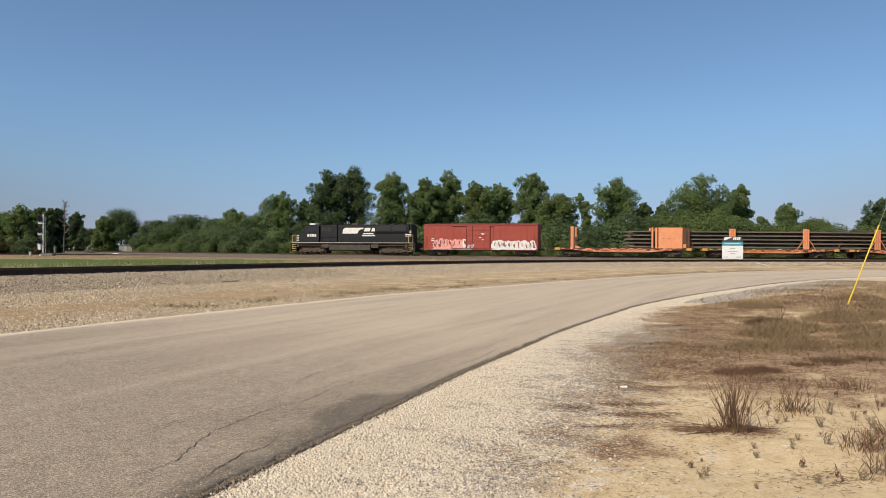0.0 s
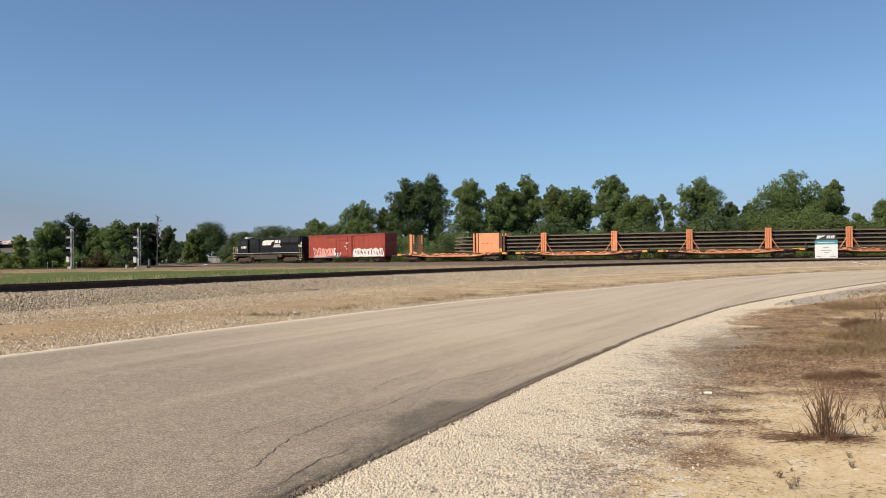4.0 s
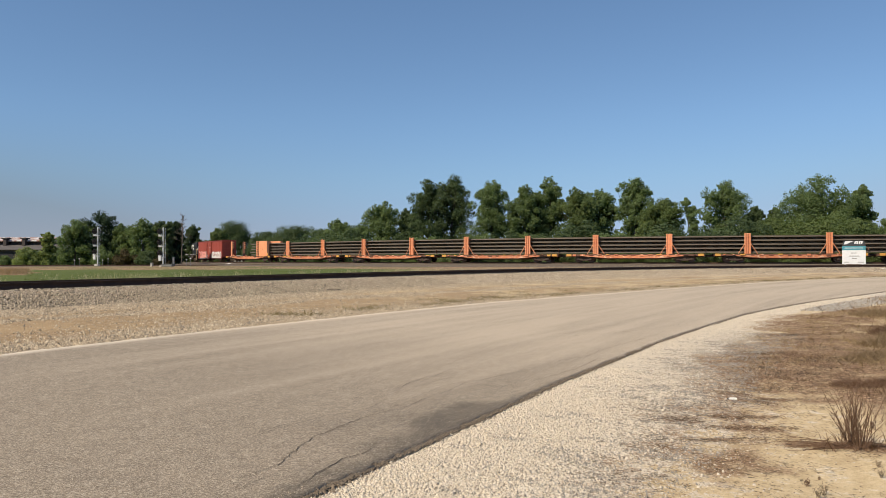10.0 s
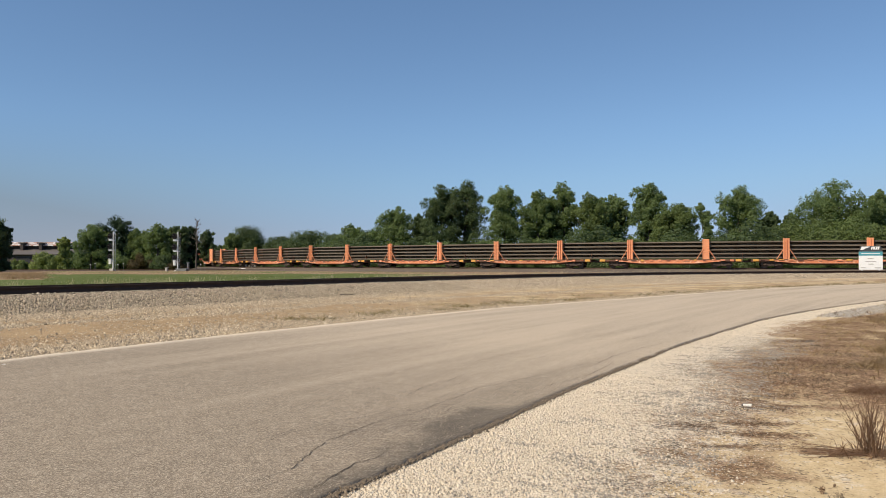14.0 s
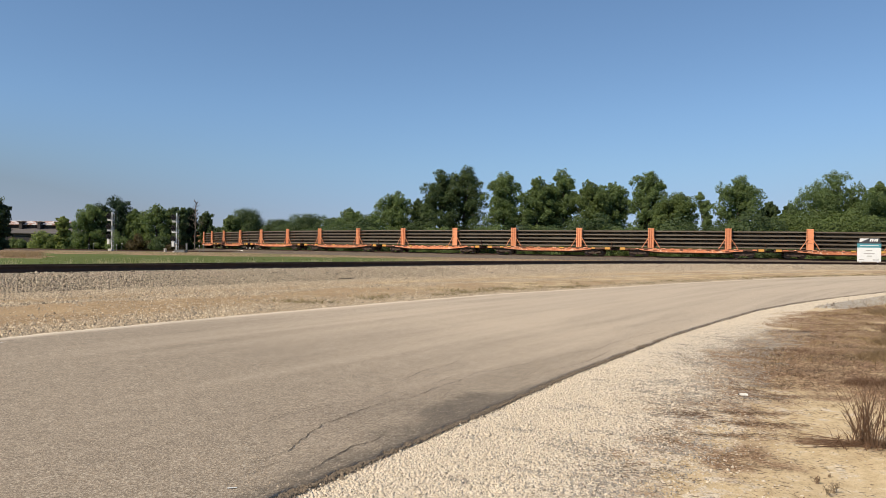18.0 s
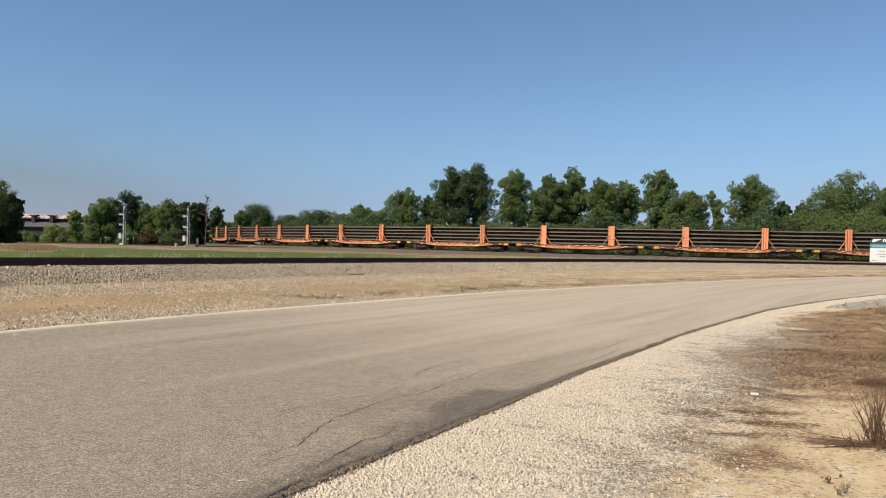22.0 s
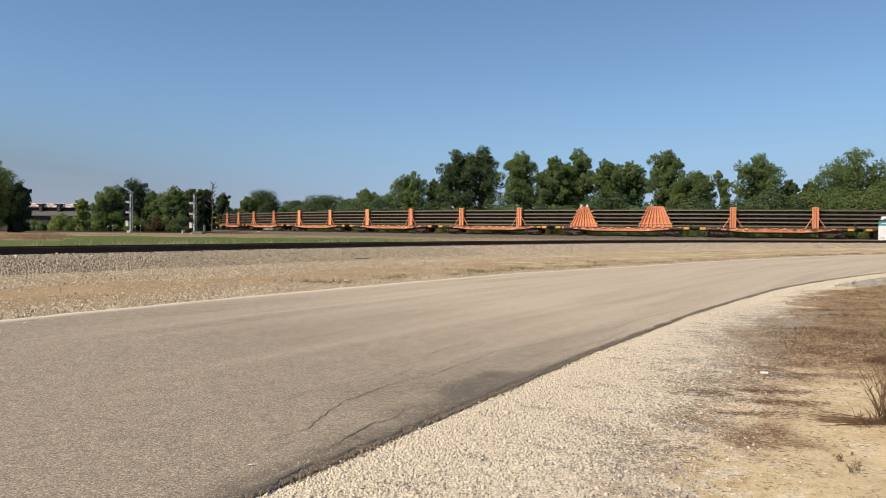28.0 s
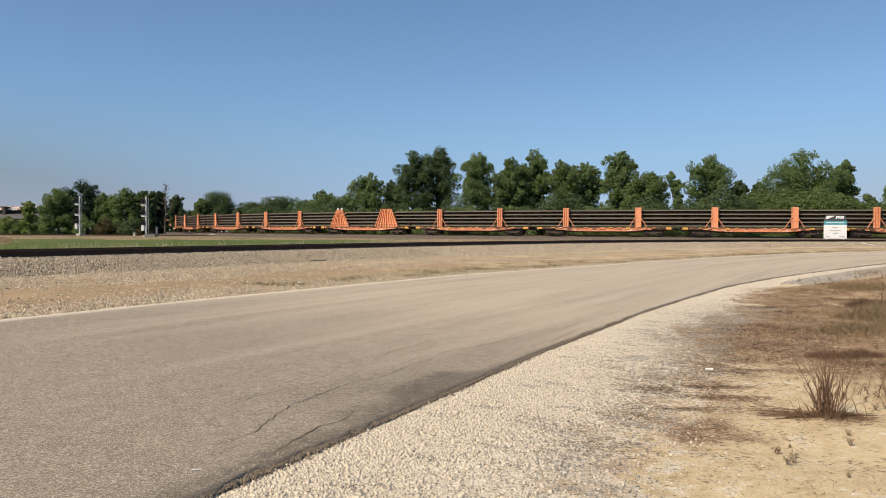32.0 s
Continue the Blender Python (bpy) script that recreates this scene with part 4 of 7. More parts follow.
    strewn("edge_crumbs", 12000, -10, 2, lambda u: road_edges(u)[1] + 0.012 + rng.normal(0, 0.018, len(u)), lambda n: rng.gamma(2.0, 0.0045, n) + 0.005, CRUMB, "crumbled asphalt and dirt along the road edge, darkened like its shade", 0.2, lambda u, v: -0.010 + 0 * u)
    pale = lambda u: road_edges(u)[0] - 0.04 - rng.beta(1.3, 3.0, len(u)) * 0.24
    strewn("edge_gravel", 16000, -8, 60, pale, lambda n: rng.gamma(2.0, 0.0042, n) + 0.005, STONES, "pale grit washed against the far edge of the road", 0.2)

    def bed_z(u, v):
        top = RAIL_NEAR - 0.178
        return np.interp(v, [1.2, 1.7, 2.2, 2.7, 3.3, 3.9, 4.4], [top - 0.02, top - 0.06, 0.57, 0.48, 0.40, 0.33, 0.30])
    grey = "grey ballast stones on the bank of the track"
    strewn("track_ballast", 34000, -6, 20, lambda u: 0.98 + rng.beta(1.2, 1.9, len(u)) * 4.0, lambda n: rng.gamma(4.0, 0.0065, n) + 0.016, BALLAST, grey, 0.06, bed_z, stones)
    strewn("track_ballast", 16000, -6, 24, lambda u: 0.98 + rng.beta(1.3, 1.3, len(u)) * 3.8, lambda n: rng.gamma(2.5, 0.008, n) + 0.010, BALLAST, "fine ballast stones between the larger ones", 0.15, bed_z)
    strewn("track_ballast", 26000, 20, 55, lambda u: 0.98 + rng.beta(1.3, 1.9, len(u)) * 4.0, lambda n: rng.gamma(4.0, 0.011, n) + 0.022, BALLAST, grey, 0.15, bed_z)
    strewn("track_ballast", 14000, 55, 105, lambda u: 0.98 + rng.beta(1.5, 2, len(u)) * 3.6, lambda n: rng.gamma(5, 0.012, n) + 0.026, BALLAST, grey, 0.15, bed_z)

    def drift(u, k):
        """Wandering bands of stones along the strip: foot of the bank, a middle windrow, and the road's edge."""
        f = road_edges(u)[0]
        wave = np.array([0.7 * noise.noise(Vector((a * 0.22, 3, 0))) + 0.4 * noise.noise(Vector((a * 0.9, 8, 0))) for a in u])
        foot = 3.7 + rng.gamma(1.6, 0.5, len(u))
        row = 0.60 * f + wave + rng.normal(0, 0.28, len(u)) * (1 + 0.6 * np.sin(u * 0.8))
        edge = f - 0.12 - rng.gamma(1.7, 0.36, len(u)) * (1 + 0.5 * np.sin(u * 0.55 + 1))
        return np.where(k < 0.36, foot, np.where(k < 0.66, row, np.where(k < 0.94, edge, 3.8 + rng.random(len(u)) * (f - 4.2))))
    strewn("dirt_stones", 7500, -7, 26, lambda u: drift(u, rng.random(len(u))), lambda n: rng.gamma(2.4, 0.0068, n) + 0.012, STRIP_STONES, "grey-brown stones spread in bands over the dirt strip", 0.25, None, stones)
    strewn("dirt_stones", 84000, -7, 30, lambda u: drift(u, rng.random(len(u))), lambda n: rng.gamma(2.2, 0.0074, n) + 0.011, STRIP_STONES, "fine stones spread in bands over the dirt strip", 0.4)
    strewn("dirt_stones", 30000, -7, 9, lambda u: np.where(rng.random(len(u)) < 0.6, 3.8 + rng.gamma(1.8, 0.62, len(u)), road_edges(u)[0] - 0.1 - rng.gamma(2.0, 0.5, len(u))), lambda n: rng.gamma(2.0, 0.0075, n) + 0.007, STRIP_STONES, "dirty stones spread below the bank of the track", 0.4)
    strewn("dirt_stones", 20000, 26, 62, lambda u: drift(u, rng.random(len(u))), lambda n: rng.gamma(2.6, 0.012, n) + 0.014, STRIP_STONES, "grey-brown stones spread in bands over the dirt strip", 0.15)
    strewn("dirt_stones", 22000, -7, 45, lambda u: 4.0 + rng.beta(0.9, 1.6, len(u)) * (road_edges(u)[0] - 4.4), lambda n: rng.gamma(1.6, 0.009, n) + 0.006, DIRT_STONES, "scattered brown stones on the dirt strip", 0.05)


scatter_stones()

# ---- train materials ----
ORANGE = surface("orange_paint", (0.80, 0.325, 0.155), (0.68, 0.255, 0.115), 1.3, 0.55, grain=14, wear=(0.16, 0.07, 0.04), wear_at=0.66, rand=0.12)
ORANGE_SILL = surface("worn_orange_paint", (0.74, 0.255, 0.115), (0.42, 0.135, 0.06), 0.9, 0.6, grain=9, wear=(0.80, 0.50, 0.32), wear_at=0.54, rand=0.15)
SILL_DARK = surface("rusted_sill", (0.17, 0.075, 0.042), (0.075, 0.042, 0.03), 1.4, 0.8, grain=12, wear=(0.42, 0.16, 0.07), wear_at=0.66, rand=0.2)
YELLOW = surface("yellow_paint", (0.74, 0.38, 0.075), (0.56, 0.26, 0.055), 2, 0.55, grain=12, wear=(0.25, 0.15, 0.06), wear_at=0.64)
TRUCK = surface("grimy_cast_steel", (0.105, 0.07, 0.05), (0.045, 0.032, 0.025), 3, 0.85, 0.1, grain=20, bump=0.3)
DECK = surface("grimy_deck", (0.15, 0.095, 0.06), (0.065, 0.045, 0.034), 2, 0.9, grain=20, bump=0.3)
RED = surface("faded_red_paint", (0.36, 0.066, 0.040), (0.29, 0.048, 0.030), 0.7, 0.55, grain=8, wear=(0.22, 0.05, 0.035), wear_at=0.68)
RED_DARK = surface("red_roof_paint", (0.28, 0.058, 0.042), (0.20, 0.042, 0.032), 1, 0.7)
BLACK = surface("black_engine_paint", (0.007, 0.007, 0.008), (0.004, 0.004, 0.005), 0.8, 0.55, grain=10, bump=0.05)
GRILLE = surface("dark_grille", (0.022, 0.022, 0.023), (0.013, 0.013, 0.014), 6, 0.7)
WHITE = surface("white_paint", (0.78, 0.76, 0.70), (0.64, 0.62, 0.57), 2, 0.5)
PINK = surface("pink_spray_paint", (0.84, 0.40, 0.34), (0.72, 0.27, 0.23), 2.5, 0.5, grain=6, bump=0)
PALE_BLUE = surface("blue_spray_paint", (0.45, 0.52, 0.57), (0.33, 0.40, 0.46), 2.5, 0.5, grain=6, bump=0)
CREAM = surface("white_spray_paint", (0.80, 0.79, 0.74), (0.68, 0.68, 0.64), 3, 0.5, grain=6, bump=0)
GLASS = nodes("dark_glass")[0]
GLASS.node_tree.nodes["Principled BSDF"].inputs["Base Color"].default_value = (0.02, 0.025, 0.03, 1)
GLASS.node_tree.nodes["Principled BSDF"].inputs["Roughness"].default_value = 0.08
INK_SPRAY = surface("dark_spray_paint", (0.10, 0.09, 0.10), (0.06, 0.05, 0.06), 3, 0.5)
TAN = surface("cream_rail_paint", (0.62, 0.46, 0.22), (0.48, 0.34, 0.16), 3, 0.55)
STEEL = surface("worn_wheel_steel", (0.16, 0.11, 0.078), (0.08, 0.056, 0.042), 4, 0.65, 0.3)

WHEEL_R = 0.457
WHEELSETS = []


def wheel_mesh():
    bm = bmesh.new()
    rod(bm, (0, -0.95, 0), (0, 0.95, 0), 0.08, 8)
    for s in (-1, 1):
        rod(bm, (0, s * 0.70, 0), (0, s * 0.83, 0), WHEEL_R, 20)
        rod(bm, (0, s * 0.66, 0), (0, s * 0.70, 0), WHEEL_R + 0.028, 20)
        rod(bm, (0, s * 0.83, 0), (0, s * 0.90, 0), 0.16, 10)
        for a in range(5):
            c = (0.27 * math.cos(a * 1.2566), s * 0.842, 0.27 * math.sin(a * 1.2566))
            rod(bm, (c[0], s * 0.82, c[2]), (c[0], s * 0.845, c[2]), 0.05, 6)
    me = bpy.data.meshes.new("wheelset")
    bm.to_mesh(me)
    bm.free()
    me.materials.append(STEEL)
    return me


WHEELS = wheel_mesh()


def add_truck(car, x, base=1.78, axles=2):
    """A bogie under a car: bolster, two side frames, springs, wheelsets."""
    half = base / 2 * (axles - 1)
    bm = block(-0.25, 0.25, -1.1, 1.1, 0.52, 0.82, 0.03)
    truck = part("truck", bm, TRUCK, car, "grimy cast steel bogie")
    truck.location = (x, 0, 0)
    for s in (-1, 1):
        out = [(-half - 0.30, 0.44), (-half - 0.22, 0.60), (-half + 0.15, 0.64)]
        for k in range(axles - 1):
            a = -half + base * k
            out += [(a + 0.48, 0.86), (a + base - 0.48, 0.86), (a + base - 0.15, 0.64)]
        out += [(half + 0.22, 0.60), (half + 0.30, 0.44), (half + 0.16, 0.36), (half - 0.2, 0.36)]
        for k in reversed(range(axles - 1)):
            a = -half + base * k
            out += [(a + base - 0.5, 0.24), (a + 0.5, 0.24), (a + 0.2, 0.36)]
        out += [(-half - 0.16, 0.36)]
        bm = prism(out, s * 1.12 - 0.08, s * 1.12 + 0.08)
        for k in range(axles):
            box(bm, -half + base * k - 0.13, -half + base * k + 0.13, s * 1.10 - 0.18, s * 1.10 + 0.18, 0.33, 0.58, 0.02)
        part("side_frame", bm, TRUCK, truck)
        for k in range(axles - 1):
            for d in (-0.16, 0, 0.16):
                bm = bmesh.new()
                rod(bm, (-half + base * (k + 0.5) + d, s * 1.20, 0.34), (-half + base * (k + 0.5) + d, s * 1.20, 0.60), 0.065, 8)
                part("spring", bm, TRUCK, truck)
    for k in range(axles):
        ob = part("wheelset", WHEELS, None, truck, "pair of worn steel wheels on an axle")
        ob.location = (-half + base * k, 0, WHEEL_R)
        WHEELSETS.append(ob)


def add_coupler(car, x, s):
    bm = block(min(x, x + s * 0.62), max(x, x + s * 0.62), -0.10, 0.10, 0.76, 0.96, 0.02)
    box(bm, min(x + s * 0.45, x + s * 0.72), max(x + s * 0.45, x + s * 0.72), -0.19, 0.19, 0.70, 1.0, 0.03)
    part("coupler", bm, TRUCK, car)


# ---- flatcars that carry long rails ----
STAND_TOP, DECK_TOP = 3.84, 1.13
TIER_Z = [1.28, 1.80, 2.32, 2.84, 3.36]


def stand_plain(car, x, solid):
    """A rail rack across the deck: a pair of ribbed orange posts tied by tier beams, each post stayed by two braces."""
    bm = bmesh.new()
    for z in TIER_Z:
        box(bm, x - 0.12, x + 0.12, -1.24, 1.24, z - 0.10, z - 0.005)
    stand = part("stand", bm, ORANGE, car, "orange steel rail rack")
    for s in (-1, 1):
        y = s * 1.33
        top = STAND_TOP if s < 0 else 3.5
        bm = block(x - 0.42, x + 0.42, y - 0.05, y + 0.05, DECK_TOP, top, 0.015)
        if not solid:
            for d in (-0.32, -0.02, 0.28):
                box(bm, x + d - 0.085, x + d + 0.085, y + s * 0.04, y + s * 0.17, DECK_TOP, top + random.uniform(-0.04, 0.05), 0.012)
            for z in (1.75, 2.5, 3.3):
                box(bm, x - 0.41, x + 0.41, y + s * 0.04, y + s * 0.10, z, z + 0.10)
        else:
            box(bm, x - 0.43, x - 0.36, y + s * 0.04, y + s * 0.12, DECK_TOP, top)
            box(bm, x + 0.36, x + 0.43, y + s * 0.04, y + s * 0.12, DECK_TOP, top)
            box(bm, x - 0.30, x + 0.30, y + s * 0.05, y + s * 0.075, 2.0, 2.2)
        part("post", bm, ORANGE, stand)
        for d in (-1, 1):
            bm = bmesh.new()
            rod(bm, (x + d * 1.20, y + s * 0.08, DECK_TOP), (x + d * 0.30, y + s * 0.14, 2.55), 0.055, 6)
            part("brace", bm, ORANGE, stand)


def stand_broad(car, x, base, top, ears):
    """A broad fixed rack: a tapering row of upright ribs on a plate."""
    bm = bmesh.new()
    for z in TIER_Z:
        box(bm, x - base * 0.3, x + base * 0.3, -1.22, 1.22, z - 0.10, z - 0.005)
    stand = part("stand", bm, ORANGE, car, "broad tapering orange rail clamp rack")
    for s in (-1, 1):
        y = s * 1.34
        hi = STAND_TOP + 0.12 if s < 0 else 3.55
        part("plate", prism([(x - base / 2, DECK_TOP), (x + base / 2, DECK_TOP), (x + top / 2, hi - 0.25), (x + top / 2 - 0.2, hi), (x - top / 2 + 0.2, hi), (x - top / 2, hi - 0.25)], y - 0.04, y + 0.04), ORANGE, stand)
        n = 9
        for i in range(n):
            f = -1 + 2 * i / (n - 1)
            a, b = x + f * (base / 2 - 0.12), x + f * (top / 2 - 0.08)
            bm = bmesh.new()
            v = [bm.verts.new(p) for p in ((a - 0.06, y + s * 0.04, DECK_TOP), (a + 0.06, y + s * 0.04, DECK_TOP), (b + 0.05, y + s * 0.04, hi - 0.05), (b - 0.05, y + s * 0.04, hi - 0.05))]
            fc = bm.faces.new(v)
            g = bmesh.ops.extrude_face_region(bm, geom=[fc])["geom"]
            bmesh.ops.translate(bm, vec=(0, s * 0.17, 0), verts=[q for q in g if isinstance(q, bmesh.types.BMVert)])
            bmesh.ops.recalc_face_normals(bm, faces=bm.faces)
            part("rib", bm, ORANGE, stand)
        bm = block(x - base / 2 + 0.1, x + base / 2 - 0.1, y + s * 0.04, y + s * 0.14, 1.55, 1.66)
        box(bm, x - base / 2 + 0.45, x + base / 2 - 0.45, y + s * 0.04, y + s * 0.12, 2.45, 2.55)
        part("waler", bm, ORANGE, stand)
        if ears and s < 0:
            bm = bmesh.new()
            for d in (-0.42, 0.42):
                box(bm, x + d - 0.14, x + d + 0.14, y - 0.1, y + 0.12, hi - 0.1, hi + 0.28, 0.03)
            part("lifting_lug", bm, WHITE, stand, "pale lifting lug")


def flatcar(label):
    car = thing("flatcar", Matrix(), label, "railway flatcar", "rail train flatcars")
    part("deck", block(-9.2, 9.2, -1.42, 1.42, 1.03, DECK_TOP), DECK, car)
    part("centre_sill", prism([(-9.2, 1.02), (9.2, 1.02), (9.2, 0.72), (6.0, 0.70), (4.4, 0.42), (-4.4, 0.42), (-6.0, 0.70), (-9.2, 0.72)], -0.3, 0.3), SILL_DARK, car)
    for s in (-1, 1):
        y0, y1 = s * 1.43, s * 1.50
        mid = [(-6.6, 1.0), (6.6, 1.0), (6.6, 0.84), (5.0, 0.72), (3.4, 0.60), (-3.4, 0.60), (-5.0, 0.72), (-6.6, 0.84)]
        part("side_sill", prism(mid, min(y0, y1), max(y0, y1)), ORANGE_SILL, car, "worn orange fish-bellied side sill")
        part("deck_edge", block(-6.6, 6.6, min(y0, y1), max(y0, y1), 1.004, 1.12), SILL_DARK, car, "rusted dark deck edge")
        for e in (-1, 1):
            part("sill_end", block(min(e * 6.6, e * 8.5), max(e * 6.6, e * 8.5), min(y0, y1), max(y0, y1), 0.86, 1.12), SILL_DARK, car, "rusted dark sill end")
            part("end_plate", block(min(e * 8.5, e * 9.2), max(e * 8.5, e * 9.2), min(y0, y1) - 0.01, max(y0, y1) + 0.01, 0.84, 1.16, 0.02), YELLOW, car, "yellow painted corner")
        part("lower_flange", prism([(-5.2, 0.70), (-3.4, 0.585), (3.4, 0.585), (5.2, 0.70), (5.2, 0.66), (3.4, 0.54), (-3.4, 0.54), (-5.2, 0.66)], s * 1.47 - 0.07, s * 1.47 + 0.07), SILL_DARK, car)
        for i in range(15):
            x, wide = -8.05 + 1.15 * i, random.uniform(0.14, 0.36)
            part("stake_pocket", block(x - wide, x + wide, s * 1.56 - 0.05, s * 1.56 + 0.05, random.choice((1.0, 1.0, 0.93, 0.86)), 1.12, 0.01),
                 random.choice((ORANGE_SILL, ORANGE_SILL, ORANGE_SILL, SILL_DARK, SILL_DARK, SILL_DARK, YELLOW)), car)
    for e in (-1, 1):
        part("end_sill", block(min(e * 9.2, e * 9.32), max(e * 9.2, e * 9.32), -1.45, 1.45, 0.80, 1.13), SILL_DARK, car)
        bm = bmesh.new()
        rod(bm, (e * 9.36, -1.1, 1.1), (e * 9.36, -1.1, 1.75), 0.03, 6)
        rod(bm, (e * 9.34, -1.1, 1.7), (e * 9.40, -1.1, 1.7), 0.22, 12)
        if e > 0:
            part("brake_wheel", bm, SILL_DARK, car)
        else:
            bm.free()
        add_coupler(car, e * 9.32, e)
        add_truck(car, e * 6.75)
    part("air_tank", block(-0.9, 0.9, -0.95, -0.6, 0.48, 0.80, 0.08), SILL_DARK, car)
    return car


def rail_piece(x0, x1):
    pts = [(a, b) for a, b in RAIL_PROFILE[:-1]]
    bm = prism(pts, x0, x1, "x")
    me = bpy.data.meshes.new("rail")
    bm.to_mesh(me)
    bm.free()
    me.materials.append(RAIL_LOAD)
    return me


RAIL_FULL = rail_piece(-9.97, 9.97)


def rail_load(first=False):
    """The stretch of long welded rails that lies on one car, in five tiers."""
    load = thing("rail_load", Matrix(), "long rust-brown welded rails stacked in five tiers", "rail load", "loads of welded rail")
    r = random.Random(4)
    ends = [rail_piece(x, 9.97) for x in (0.4, 0.9, 1.5, 2.1)] if first else []
    for i, z in enumerate(TIER_Z):
        # two inner columns are added filler rails that keep the gaps between tiers dark
        rows = [(-1.16 + 0.211 * q, 0) for q in range(12)] + ([(y, k) for y in (0.0, 0.3) for k in (1, 2)] if i < 4 else [])
        for y, k in rows:
            ob = part("rail", r.choice(ends) if first else RAIL_FULL, None, load)
            ob.location = (0, y, z + k * 0.172)
    return load


def first_flatcar():
    """The idler at the head: one tall gate post pair, and a plated box where the rails are held."""
    car = flatcar("orange flatcar with a plated rail clamp box and tall end posts")
    for s in (-1, 1):
        bm = block(-7.05, -6.62, s * 1.3 - 0.13, s * 1.3 + 0.13, DECK_TOP, 4.1, 0.02)
        post = part("post", bm, ORANGE if s < 0 else SILL_DARK, car, "tall worn orange gate post" if s < 0 else "tall rusted gate post")
        part("web", block(-6.615, -6.38, s * 1.3 - 0.06, s * 1.3 + 0.06, DECK_TOP, 4.0), SILL_DARK, post, "rusted dark post web")
        part("face_plate", block(-6.375, -6.18, s * 1.3 - 0.13, s * 1.3 + 0.13, 2.7, 4.0, 0.01), ORANGE, post)
        part("foot", prism([(-6.37, DECK_TOP), (-5.7, DECK_TOP), (-5.95, 1.4), (-6.37, 1.5)], s * 1.3 - 0.08, s * 1.3 + 0.08), ORANGE, post)
        for i in range(7):
            for d in (-7.1, -6.2):
                part("bracket", block(d - 0.10, d + 0.10, s * 1.3 - 0.2, s * 1.3 + 0.2, 1.5 + 0.36 * i, 1.62 + 0.36 * i), SILL_DARK, post)
        y = s * 1.42
        part("side_plate", block(4.75, 8.0, y - 0.03, y + 0.03, DECK_TOP, 3.98, 0.01), ORANGE, car, "flat orange steel side plate")
        for x0, x1 in ((3.9, 4.12), (4.40, 4.66)):
            p = part("post", block(x0, x1, y - 0.08, y + 0.08, DECK_TOP, 3.98, 0.01), ORANGE, car)
            for i in range(6):
                part("lug", block(x1, x1 + 0.14, y - 0.09, y + 0.09, 1.35 + 0.45 * i, 1.62 + 0.45 * i), SILL_DARK, p)
        part("post", block(8.05, 8.55, y - 0.06, y + 0.06, DECK_TOP, 3.9, 0.01), SILL_DARK, car)
        part("post", block(8.65, 8.95, y - 0.06, y + 0.06, DECK_TOP, 3.9, 0.01), SILL_DARK, car)
        part("warning_plate", block(8.1, 8.5, y + s * 0.07 - 0.01, y + s * 0.07 + 0.01, 1.2, 1.7), YELLOW, car)
        for i in range(3):
            part("bolt_plate", block(5.4 + i * 0.75, 5.55 + i * 0.75, y + s * 0.035 - 0.01, y + s * 0.035 + 0.01, 2.42, 2.50), SILL_DARK, car)
    part("bulkhead", block(4.0, 4.2, -1.35, 1.35, DECK_TOP, 1.6), ORANGE, car)
    return car


# ---- boxcar ----
def spray(car, y, x0, x1, z0, z1, mats, seed):
    """Spray-painted shapes that spell nothing: rounded slanting blocks side by side."""
    r = random.Random(seed)
    x = x0
    while x < x1:
        w = r.uniform(0.55, 0.95)
        lean = r.uniform(-0.2, 0.25)
        n = 14
        pts = []
        for i in range(n):
            a = 2 * math.pi * i / n
            sx, sz = math.copysign(abs(math.cos(a)) ** 0.5, math.cos(a)), math.copysign(abs(math.sin(a)) ** 0.5, math.sin(a))
            k = r.uniform(0.68, 1.1)
            pts.append((x + w / 2 + sx * w * 0.56 * k + lean * sz, (z0 + z1) / 2 + sz * (z1 - z0) / 2 * k))
        part("paint_mark", prism(pts, y - 0.004, y + 0.004), r.choice(mats), car)
        for _ in range(3):
            cx, cz = x + w * r.uniform(0.3, 0.7), z0 + (z1 - z0) * r.uniform(0.3, 0.7)
            wd = r.uniform(0.03, 0.09)
            part("paint_mark", prism([(cx - wd, cz - 0.2), (cx + wd, cz - 0.16), (cx + wd + lean * 0.4, cz + 0.2), (cx - wd + lean * 0.4, cz + 0.17)], y - 0.007, y + 0.007), r.choice((RED, RED, RED, RED, INK_SPRAY)), car)
        x += w * 0.86


def spray_ground(car, y, x0, x1, z0, z1, mat, seed):
    """The filled ground of a spray-painted piece: a long shape with a jagged top and ragged ends."""
    r = random.Random(seed)
    n = 26
    top = [(x0 + (x1 - x0) * i / n, z1 + r.uniform(-0.28, 0.12) - 0.5 * abs(2 * i / n - 1) ** 6) for i in range(n + 1)]
    low = [(x1 - (x1 - x0) * i / n, z0 + r.uniform(0, 0.05)) for i in range(n + 1)]
    part("paint_mark", prism(top + low, y - 0.003, y + 0.003), mat, car)


